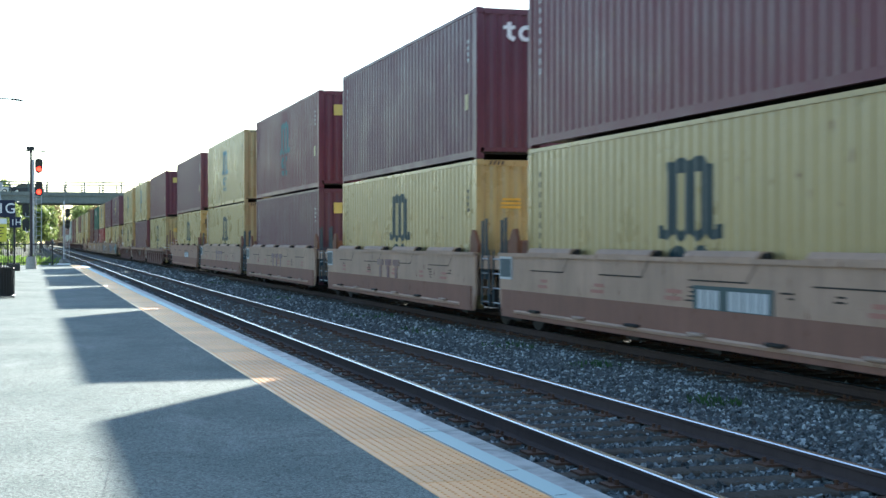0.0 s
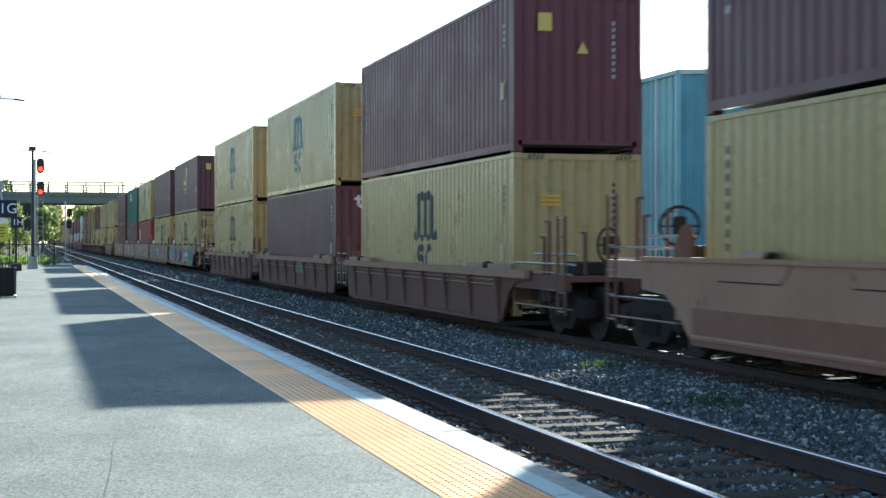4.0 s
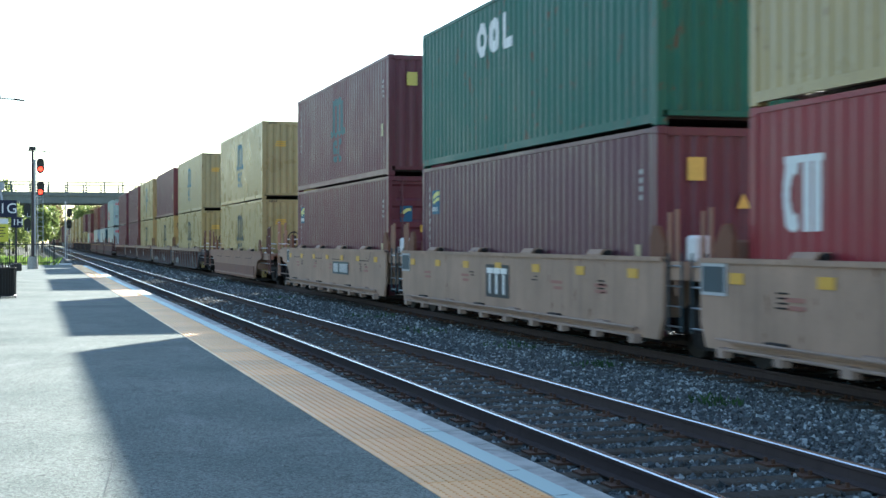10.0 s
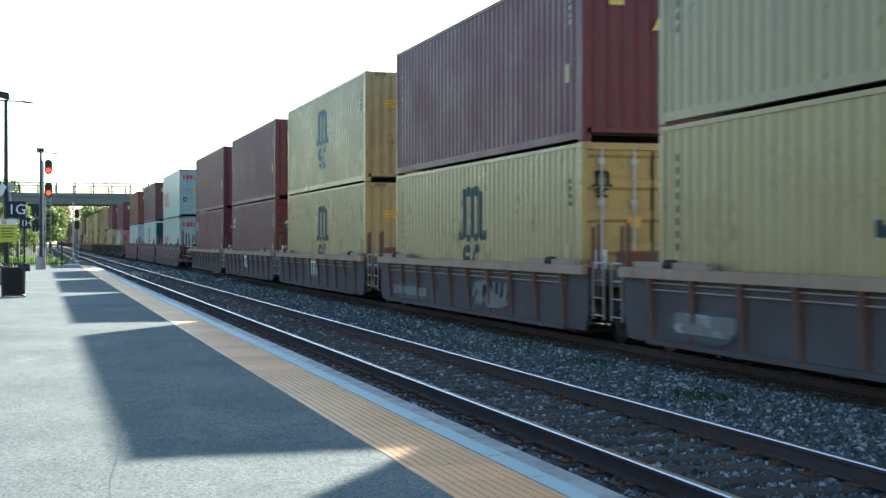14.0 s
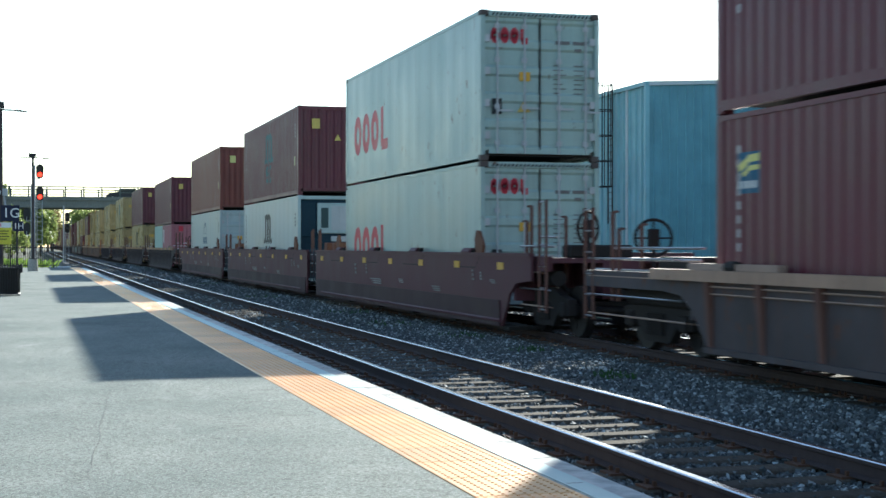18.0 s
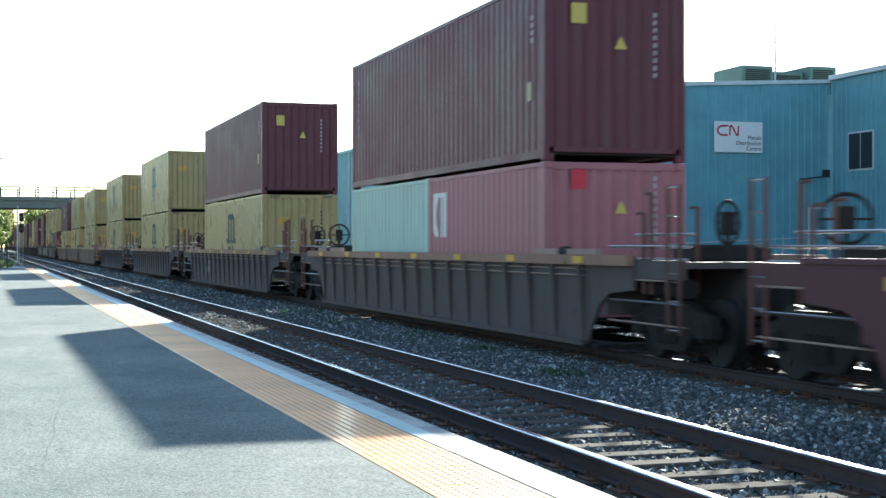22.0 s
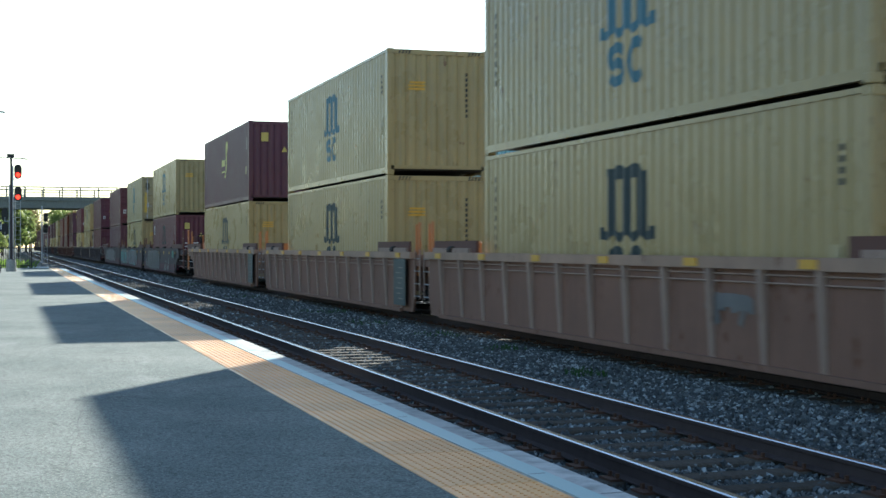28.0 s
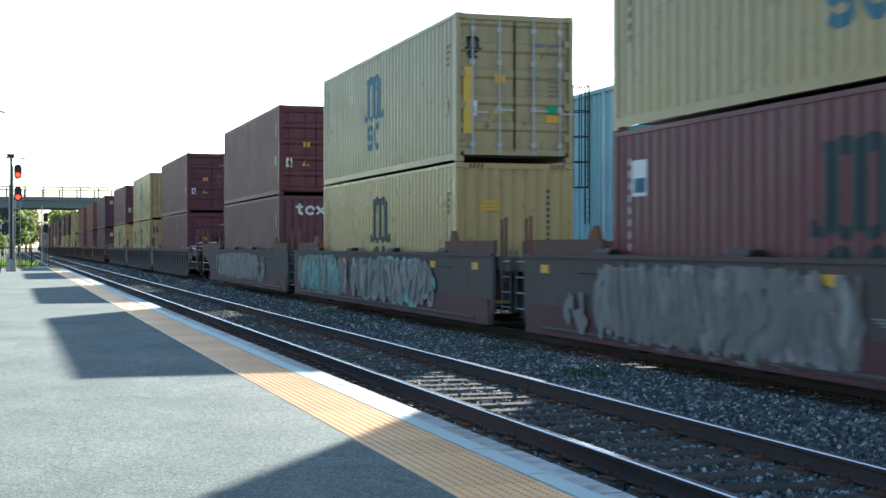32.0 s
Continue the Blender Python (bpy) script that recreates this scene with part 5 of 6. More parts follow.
    if "endpanel" in extra:
        b = bmesh.new()
        bx(b, -xs - 0.104, -xs - 0.097, y0 + 0.0, y0 + 0.95, zb + 0.12, zt - 0.15)
        plate = part("end_panel", b, M["panel_slate"], e, "dark stencil panel")
        b = bmesh.new()
        for k in range(7):
            bx(b, -xs - 0.108, -xs - 0.105, y0 + 0.2 + 0.15 * (k % 2), y0 + 0.55 + 0.1 * (k % 3), zb + 0.25 + 0.11 * k, zb + 0.275 + 0.11 * k)
        part("stencil", b, M["spray_pale"], plate)
    return e


# ---- the train: slot by slot, from its front ----
U = [-0.7, 14.44, 29.6, 45.2, 60.65, 76.0, 95.7, 111.2, 126.9, 146.55, 161.8, 177.15, 191.95, 207.25, 226.9, 246.8, 261.9, 277.5, 292.5, 307.85,
     329.85, 349.35, 369.2, 392.8, 416.55, 440.65, 464.45, 488.4, 507.6, 527.4, 551.05, 570.75, 589.75, 614.6, 633.8, 653.2]
LOAD = ["maroon amber", "maroon amber", "lettered amber", "maroon_m plum", "amber amber", "lettered amber_door", "maroon amber", "amber lettered", "amber amber", "land amber_door", "lettered amber_door", "amber red", "green flag",
        "maroon_m flag_door", "amber amber", "amber_dirty amber", "maroon amber_door", "amber amber", "maroon flag_door", "maroon flag_door", "reefer_red reefer_red", "maroon_m amber_reefer", "brown hooped",
        "maroon pink20", "maroon amber", "amber amber", "amber amber", "amber amber", "amber amber", "land amber", "amber maroon_dark_m", "amber_dirty_door amber", "maroon_door lettered", "maroon_door maroon_door",
        "amber amber_door", "maroon_door amber"]
# wagon style, and whether a coupler (not a shared bogie) follows behind
TAN = ("pale tan well wagon with smooth stained sides", "smooth", 1.36, 0.27, "car_tan_pale", "car_brown")
STYLE = [TAN + ("panel", 0)] + [TAN + (x, c) for x, c in (("panel low", 0), ("faint low", 0), ("faint low", 0), ("faint low", 0))] + [("tan well wagon with scuffed smooth sides", "smooth", 1.36, 0.27, "car_tan", "car_brown", "panel low", 1)]
STYLE += [("grey-brown ribbed steel well wagon", "ribbed", 1.08, 0.14, "car_brown", "car_brown", x, c, "car_tan") for x, c in (("", 0), ("panel", 0), ("panel", 1))]
STYLE += [("pale tan wagon with graffiti", "smooth", 1.36, 0.27, "car_tan_pale", "car_tan", "panel spray", 0), ("pale tan wagon with graffiti", "smooth", 1.36, 0.27, "car_tan_pale", "car_tan", "logo spray dots", 0)]
STYLE += [("pale tan wagon with dark owner panel", "smooth", 1.36, 0.27, "car_tan_pale", "car_tan", x, c) for x, c in (("logo dots", 0), ("logo dots", 0), ("panel dots", 1))]
STYLE += [("tan wagon with a deep smooth well", "smooth", 1.2, 0.17, "car_tan", "car_brown", "low", 1)]
STYLE += [("dark ribbed wagon with a pale top chord", "ribbed", 1.2, 0.2, "car_slate", "car_brown", x, c, "car_tan_pale") for x, c in (("spray", 0), ("spray", 0), ("logo", 0), ("logo", 0), ("", 1))]
STYLE += [("dark maroon smooth wagon with yellow reflectors", "smooth", 1.38, 0.08, "car_maroon", "car_brown", x, c) for x, c in (("dots text low", 0), ("dots text low", 0), ("dots text low", 1))]
STYLE += [("weathered grey ribbed steel wagon", "ribbed", 1.38, 0.12, "car_grey", "car_brown", "dots", 1, "car_tan")] * 4
STYLE += [("rust-tan ribbed wagon with orange fittings", "ribbed", 1.38, 0.12, "car_orange", "orange", x, c, "car_tan_pale") for x, c in (("dots spray", 0), ("dots endpanel", 0), ("dots endpanel", 1))]
STYLE += [("grey and maroon smooth wagon covered in graffiti", "smooth", 1.38, 0.12, "car_grey", "car_brown", x, c) for x, c in (("dots spray low text", 0), ("dots spray low", 0), ("spray low", 1))]
STYLE += [("dark weathered ribbed well wagon", "ribbed", 1.38, 0.12, "car_grey", "car_brown", "", c) for c in (0, 0, 1)]
pick = random.Random(21)
u_next = U[-1]
for i in range(15):
    last = STYLE[-1][7]
    u_next += 24.0 if last else 19.4
    U.append(u_next)
    LOAD.append(pick.choice(["maroon maroon", "plum plum", "maroon amber", "amber amber", "maroon_door plum", "brown maroon", "plum amber"]))
    STYLE.append(("dark weathered ribbed well wagon", "ribbed", 1.38, 0.12, pick.choice(["car_grey", "car_brown"]), "car_brown", "", 1 if i % 3 == 2 else 0))

TRAIN = []
USED = {}


def take(style):
    if style in USED:
        return copy_thing(USED[style], Matrix())
    USED[style] = PROTO[style]()
    return USED[style]


WAGONS = {}
for i, (u, load, st) in enumerate(zip(U, LOAD, STYLE)):
    gap0 = U[i] - U[i - 1] - CL if i else 3.0
    gap1 = U[i + 1] - U[i] - CL if i + 1 < len(U) else 11.6
    long_well = i >= 20
    y0, y1 = (-2.6, 14.8) if long_well else (-0.4, 12.6)
    n0, n1 = -round(gap0 / 2, 1), round(CL + gap1 / 2, 1)
    y0, y1 = max(y0, n0 + 0.9), min(y1, n1 - 0.9)
    c0 = bool(i and STYLE[i - 1][7])
    label, kind, zt, zb, mat, post = st[:6]
    key = (st, y0, y1, n0, n1, c0) if "spray" not in st[6] else i
    if key in WAGONS:
        w = copy_thing(WAGONS[key], Matrix())
    else:
        w = WAGONS[key] = wagon(label, kind, y0, y1, n0, n1, c0, bool(st[7]), zt, zb, mat, post, st[6], i, st[8] if len(st) > 8 else None)
    TRAIN.append((w, TRACK_B, u, 0.0))
    upper, lower = load.split()
    upper = "amber_up" if upper == "amber" else upper
    TRAIN.append((tagged(take(upper), "", "", "containers on the train"), TRACK_B, u, 2.837 if lower == "pink20" else 3.142))
    TRAIN.append((tagged(take(lower), "", "", "containers on the train"), TRACK_B, u, 0.236))
    if lower == "pink20":
        TRAIN.append((tagged(take("teal20"), "", "", "containers on the train"), TRACK_B, u + 6.12, 0.236))
for w, x, u, z in TRAIN:
    w.matrix_basis = pose(x, u, z)


# ---- platform furniture and signals ----
def lamp_post(x, y, height, label, speaker=False):
    e = thing("lamp_post", label, "lamp post", x, y, PLAT_Z, 0, "platform lamps")
    b = bmesh.new()
    tube(b, (0, 0, 0), (0, 0, 0.62), 0.27, 16, 0.22)
    part("base", b, M["concrete"], e, "round concrete footing")
    b = bmesh.new()
    tube(b, (0, 0, 0.6), (0, 0, height), 0.085, 12, 0.055)
    part("pole", b, M["pole"], e)
    b = bmesh.new()
    bx(b, -0.14, 0.14, -0.14, 0.14, 0.62, 0.645)
    part("flange", b, M["pole"], e)
    b = bmesh.new()
    prism(b, [(-0.26, height + 0.08), (0.12, height + 0.0), (0.1, height + 0.2), (-0.26, height + 0.28)] if speaker else [(-0.2, height), (0.16, height), (0.16, height + 0.16), (-0.2, height + 0.18)], "y", -0.16, 0.16)
    part("lamp_head", b, M["black"], e)
    b = bmesh.new()
    tube(b, (-0.62, 0, height - 0.02), (0.5, 0, height - 0.05), 0.022, 6)
    tube(b, (0.5, 0, height - 0.05), (0.84, 0, height - 0.09), 0.034, 6, 0.024)
    part("arm", b, M["black"], e)
    if speaker:
        b = bmesh.new()
        prism(b, [(-0.36, 2.72), (-0.1, 2.86), (0.02, 3.12), (-0.12, 3.24), (-0.34, 2.95)], "y", -0.2, 0.02)
        part("loudspeaker", b, M["sign_white"], e, "pale grey horn loudspeaker")
        b = bmesh.new()
        bx(b, 0.05, 0.22, -0.1, 0.1, 2.98, 3.22)
        tube(b, (0.1, 0, 2.98), (0.16, -0.12, 2.6), 0.03, 6)
        part("camera_box", b, M["galv"], e)
    return e


near_lamp = lamp_post(-0.98, 48.3, 5.9, "slim dark lamp post with loudspeaker on the platform", True)
lamp_post(0.08, 74.4, 5.85, "slim dark lamp post on a concrete footing")
lamp_post(-0.95, 22.5, 6.4, "slim dark lamp post near the platform edge")


def track_sign(x, y, z, w, h, body, size):
    e = thing("platform_sign", "navy track sign with white characters " + body, "sign", x, y, z)
    b = bmesh.new()
    bevel_box(b, -w / 2, w / 2, -0.02, 0.02, 0, h, 0.006)
    part("board", b, M["navy"], e)
    words("lettering", body, size, M["sign_white"], e, pose(-w * 0.40, -0.024, h * 0.24, 90, 0, 0))
    b = bmesh.new()
    bx(b, -0.03, 0.03, 0.022, 0.07, -0.02, h)
    part("bracket", b, M["black"], e)
    return e


track_sign(-0.68, 48.12, 2.32, 0.60, 0.54, "1G", 0.45)
track_sign(-0.62, 70.0, 2.2, 0.52, 0.48, "1H", 0.40)
b = bmesh.new()
tube(b, (-0.66, 70.12, PLAT_Z), (-0.66, 70.12, 3.0), 0.05, 10)
bevel_box(b, -0.92, -0.4, 69.86, 70.38, PLAT_Z, PLAT_Z + 0.34, 0.03)
tagged(new("sign_pole", mesh_of("sign_pole", b, M["black"])), "black steel pole behind a track sign", "pole")
e = thing("notice_board", "yellow safety notice with a black pictogram", "sign", -0.90, 48.15, 1.55)
b = bmesh.new()
bevel_box(b, -0.29, 0.26, -0.015, 0.015, 0, 0.74, 0.006)
part("board", b, M["sign_yellow"], e)
b = bmesh.new()
bx(b, -0.29, 0.26, -0.022, -0.016, 0.56, 0.73)
part("header", b, M["sign_white"], e)
b = bmesh.new()
ring(b, (-0.14, -0.026, 0.645), (0, 1, 0), 0.06, 0.012, 16, 5)
tube(b, (-0.18, -0.026, 0.69), (-0.10, -0.026, 0.60), 0.010, 5)
part("pictogram", b, M["ink_red"], e)
for k in range(4):
    b = bmesh.new()
    bx(b, -0.23, 0.18 - 0.06 * (k % 2), -0.021, -0.016, 0.43 - 0.09 * k, 0.46 - 0.09 * k)
    part("text_line", b, M["ink"], e)
e = thing("information_board", "beige information board beside the platform", "sign", -1.25, 52.0, 2.1)
b = bmesh.new()
bevel_box(b, -0.5, 0.42, -0.02, 0.02, 0, 0.32, 0.006)
part("board", b, M["sign_beige"], e)
b = bmesh.new()
bx(b, 0.1, 0.32, -0.027, -0.021, 0.08, 0.2)
part("text_line", b, M["ink"], e)
b = bmesh.new()
tube(b, (-0.2, 0.05, -1.9), (-0.2, 0.05, 0.3), 0.04, 8)
part("leg", b, M["black"], e)

e = thing("waste_bin", "black slatted steel litter bin on the platform", "bin", -0.56, 37.2, PLAT_Z)
b = bmesh.new()
tube(b, (0, 0, 0.04), (0, 0, 0.74), 0.24, 18, 0.26)
part("liner", b, M["under"], e)
for k in range(26):
    a = k * math.tau / 26
    b = bmesh.new()
    c, s = math.cos(a), math.sin(a)
    tube(b, (0.27 * c, 0.27 * s, 0.0), (0.28 * c, 0.28 * s, 0.74), 0.014, 4)
    tube(b, (0.28 * c, 0.28 * s, 0.74), (0.33 * c, 0.33 * s, 0.83), 0.014, 4)
    part("slat", b, M["black"], e)
for z in (0.06, 0.72):
    b = bmesh.new()
    ring(b, (0, 0, z), (0, 0, 1), 0.27, 0.02, 24, 5)
    part("hoop", b, M["black"], e)

e = thing("sign_totem", "dark blue platform sign on a black post", "sign", -0.62, 17.7, PLAT_Z)
b = bmesh.new()
bevel_box(b, -0.16, 0.16, -0.16, 0.16, 0, 0.3, 0.03)
part("base", b, M["black"], e)
b = bmesh.new()
tube(b, (-0.02, 0, 0.3), (-0.02, 0, 2.5), 0.05, 10)
part("post", b, M["black"], e)
b = bmesh.new()
bevel_box(b, -0.9, 0.16, -0.03, 0.03, 1.98, 2.42, 0.01)
part("panel", b, M["navy"], e)


def picket_fence(label, x, y, n, turn, height=1.35, pitch=0.12):
    e = thing("fence", label, "fence", x, y, PLAT_Z - 0.02, turn)
    L = n * pitch
    b = bmesh.new()
    tube(b, (0, 0, 0), (0, 0, height), 0.017, 4)
    me = mesh_of("picket", b, M["black"])
    for i in range(n):
        if (i * pitch) % 2.4 > 0.06:
            piece("picket", me, e, i * pitch)
    for z in (0.15, height - 0.16):
        b = bmesh.new()
        bx(b, 0, L, -0.02, 0.02, z, z + 0.05)
        part("rail", b, M["black"], e)
    for k in range(int(L / 2.4) + 1):
        b = bmesh.new()
        bx(b, 2.4 * k - 0.035, 2.4 * k + 0.035, -0.035, 0.035, 0, height + 0.08)
        tube(b, (2.4 * k, 0, height + 0.08), (2.4 * k, 0, height + 0.16), 0.05, 8, 0.02)
        part("post", b, M["black"], e)
    return e


picket_fence("black steel picket fence across the platform end", -5.97, 85.0, 61, 0)
picket_fence("black steel picket fence along the platform back", -1.35, 40.2, 120, 90)


def signal_mast(label, x, y, heads, lit, top, turned=0, climb=True):
    e = thing("railway_signal", label, "railway signal", x, y, GROUND_Z, turned)
    z0 = -GROUND_Z
    b = bmesh.new()
    bevel_box(b, -0.45, 0.45, -0.45, 0.45, 0, 0.5, 0.04)
    part("footing", b, M["concrete"], e)
    b = bmesh.new()
    tube(b, (0, 0, 0.5), (0, 0, top + z0), 0.075, 10)
    part("mast", b, M["galv"], e, "galvanised steel mast")
    if climb:
        b = bmesh.new()
        for sx in (0.18, 0.52):
            tube(b, (sx, 0.1, 0.6), (sx, 0.1, top + z0 - 1.6), 0.022, 5)
        for k in range(int((top + z0 - 2.4) / 0.3)):
            tube(b, (0.18, 0.1, 0.9 + 0.3 * k), (0.52, 0.1, 0.9 + 0.3 * k), 0.014, 5)
        part("ladder", b, M["galv"], e)
        b = bmesh.new()
        bx(b, -0.1, 0.75, -0.02, 0.3, top + z0 - 2.05, top + z0 - 2.0)
        for sx in (-0.1, 0.75):
            tube(b, (sx, 0.3, top + z0 - 2.0), (sx, 0.3, top + z0 - 1.2), 0.016, 5)
        part("service_step", b, M["galv"], e)
    for hz in heads:
        b = bmesh.new()
        pts = [(0.36 + 0.25 * math.cos(radians(a)), hz + z0 + (0.24 if a <= 180 else -0.24) + 0.24 * math.sin(radians(a))) for a in range(0, 360, 20)]
        prism(b, pts, "y", -0.06, 0.02)
        head = part("signal_head", b, M["black"], e, "black backplate with two lamps")
        for k, dz in enumerate((0.2, -0.22)):
            b = bmesh.new()
            tube(b, (0.36, -0.06, hz + z0 + dz), (0.36, -0.075, hz + z0 + dz), 0.15, 16)
            part("lens", b, M["lamp_red"] if lit and k == 1 else M["lens_dark"], head)
            b = bmesh.new()
            for a in range(20, 161, 20):
                p = [(0.36 + 0.165 * math.cos(radians(q)), hz + z0 + dz + 0.165 * math.sin(radians(q))) for q in (a - 20, a)]
                b.faces.new([b.verts.new(v) for v in ((p[0][0], -0.06, p[0][1]), (p[1][0], -0.06, p[1][1]), (p[1][0], -0.3, p[1][1]), (p[0][0], -0.3, p[0][1]))])
            part("hood", b, M["black"], head)
        b = bmesh.new()
        tube(b, (0, 0, hz + z0 - 0.5), (0.36, 0, hz + z0 - 0.5), 0.03, 6)
        tube(b, (0.36, 0, hz + z0 - 0.5), (0.36, 0, hz + z0 - 0.2), 0.03, 6)
        part("bracket", b, M["galv"], e)
    return e


signal_mast("tall railway signal showing two red lights", 0.2, 99.0, (6.55, 5.04), True, 6.95)
signal_mast("dark back-turned railway signal beyond the fence", 0.03, 112, (3.9, 2.8), False, 6.2, 180, False)
signal_mast("small distant railway signal beside the track", 3.2, 150, (4.45, 3.3), False, 5.6)
e = thing("relay_cabinet", "pale grey trackside relay cabinet", "cabinet", 1.9, 104, GROUND_Z)
b = bmesh.new()
bevel_box(b, -0.8, 0.8, -0.3, 0.3, 0.1, 0.78, 0.03)
part("body", b, M["sign_white"], e)
b = bmesh.new()
bx(b, -0.7, 0.7, -0.25, 0.25, 0, 0.1)
part("plinth", b, M["concrete"], e)

# ---- road bridge over the line ----
BRIDGE_Y, DECK_Z = 210.0, 8.15
bridge = thing("road_bridge", "grey-green concrete road bridge over the tracks", "bridge", 0, BRIDGE_Y, 0, 0, "", "structure")
b = bmesh.new()
bx(b, -46, 66, -5.2, 5.2, DECK_Z - 0.3, DECK_Z)
part("deck", b, M["road"], bridge)
for y in (-5.35, -2.4, 0.6, 3.4, 5.05):
    b = bmesh.new()
    bx(b, -46, 66, y, y + 0.3, DECK_Z - 1.35, DECK_Z - 0.305)
    part("girder", b, M["bridge"], bridge)
for y in (-5.55, 5.2):
    b = bmesh.new()
    bx(b, -46, 66, y, y + 0.34, DECK_Z - 0.3, DECK_Z + 0.22)
    part("kerb", b, M["bridge"], bridge)
    for z in (DECK_Z + 1.5, DECK_Z + 0.78):
        b = bmesh.new()
        bx(b, -46, 66, y + 0.10, y + 0.24, z, z + (0.15 if z > DECK_Z + 1 else 0.09))
        part("handrail", b, M["bridge_rail"], bridge)
    b = bmesh.new()
    bx(b, -0.09, 0.09, -0.07, 0.07, 0, 1.3)
    post_me = mesh_of("railing_post", b, M["bridge_rail"])
    for i in range(45):
        piece("railing_post", post_me, bridge, -45 + 2.48 * i, y + 0.16, DECK_Z + 0.22)
for x in (-16.0, 17.0):
    b = bmesh.new()
    bx(b, x - 0.6, x + 0.6, -5, 5, GROUND_Z - 0.2, DECK_Z - 1.36)
    part("pier", b, M["bridge"], bridge)
for s in (-1, 1):
    xa, xb = (-46, -540) if s < 0 else (66, 660)
    b = bmesh.new()
    prism(b, [(-18, GROUND_Z - 0.1), (18, GROUND_Z - 0.1), (6, DECK_Z - 0.02), (-6, DECK_Z - 0.02)], "x", xa, xb)
    tagged(new("embankment", mesh_of("embankment", b, M["ground"])), "grassy earth embankment carrying the road", "embankment", "", "structure").matrix_basis = pose(0, BRIDGE_Y, 0)
    b = bmesh.new()
    bx(b, min(xa, xb), max(xa, xb), -4.6, 4.6, DECK_Z - 0.015, DECK_Z)
    tagged(new("road", mesh_of("road", b, M["road"])), "dark asphalt road on the embankment", "road", "", "structure").matrix_basis = pose(0, BRIDGE_Y, 0)


def vehicle(label, prof, cabin, paint_mat, width=1.8, length=4.5):
    """A road vehicle that faces +x, from its side outline and its cabin outline."""
    e = thing("car", label, "vehicle", group="road traffic")
    b = bmesh.new()
    prism(b, prof, "y", -width / 2, width / 2)
    part("body", b, M[paint_mat], e)
    b = bmesh.new()
    prism(b, cabin, "y", -width / 2 + 0.08, width / 2 - 0.08)
    part("window", b, M["glass"], e)
    x0, x1 = min(p[0] for p in cabin), max(p[0] for p in cabin)
    b = bmesh.new()
    top = max(p[1] for p in cabin)
    tx = [p[0] for p in cabin if p[1] > top - 0.02]
    bevel_box(b, min(tx) - 0.05, max(tx) + 0.05, -width / 2 + 0.1, width / 2 - 0.1, top - 0.03, top + 0.04, 0.02)
    part("roof", b, M[paint_mat], e)
    for x in (-length * 0.31, length * 0.31):
        for s in (-1, 1):
            b = bmesh.new()
            tube(b, (x, s * (width / 2 - 0.2), 0.33), (x, s * (width / 2 + 0.01), 0.33), 0.33, 18)
            wheel = part("wheel", b, M["rubber"], e)
            b = bmesh.new()
            tube(b, (x, s * (width / 2 - 0.1), 0.33), (x, s * (width / 2 + 0.02), 0.33), 0.2, 12)
            part("rim", b, M["chrome"], wheel)
    for x, m in ((max(p[0] for p in prof), "sign_white"), (min(p[0] for p in prof), "ink_red")):
        for s in (-1, 1):
            b = bmesh.new()
            bx(b, x - 0.05, x + 0.012, s * 0.6 - 0.16, s * 0.6 + 0.16, 0.62, 0.76)
            part("headlight" if m == "sign_white" else "tail_light", b, M[m], e)
    return e


SALOON = ([(-2.25, 0.3), (2.25, 0.3), (2.28, 0.62), (1.95, 0.85), (1.0, 0.93), (-1.5, 0.98), (-2.2, 0.95), (-2.28, 0.6)], [(1.0, 0.9), (0.35, 1.42), (-0.9, 1.45), (-1.6, 0.95)])
WAGON = ([(-2.3, 0.35), (2.3, 0.35), (2.33, 0.75), (1.9, 1.0), (0.95, 1.08), (-2.2, 1.1), (-2.33, 0.7)], [(0.95, 1.05), (0.3, 1.68), (-1.9, 1.7), (-2.15, 1.05)])
PICKUP = ([(-2.85, 0.5), (2.85, 0.5), (2.9, 0.95), (2.6, 1.15), (1.2, 1.2), (-0.75, 1.22), (-2.8, 1.22), (-2.9, 0.8)], [(1.2, 1.15), (0.6, 1.82), (-0.5, 1.85), (-0.75, 1.15)])
TRAFFIC = []
for lab, (pr_, ca_), pm, ln, x0, v in (("dark grey saloon car crossing the bridge", SALOON, "vehicle_dark", 4.5, -0.5, 14.5), ("silver saloon car crossing the bridge", SALOON, "vehicle_silver", 4.5, -4.9, 14.6),
                                       ("white pickup truck crossing the bridge", PICKUP, "vehicle_white", 5.7, -18.6, 14.5), ("silver estate car crossing the bridge", WAGON, "vehicle_silver", 4.6, -36.0, 14.6),
                                       ("dark estate car crossing the bridge", WAGON, "vehicle_dark", 4.6, 281.0, -14.9), ("silver hatchback crossing the bridge", WAGON, "vehicle_silver", 4.6, 378.0, -14.9)):
    TRAFFIC.append((vehicle(lab, pr_, ca_, pm, 1.8 if ln < 5 else 2.0, ln), x0, v))


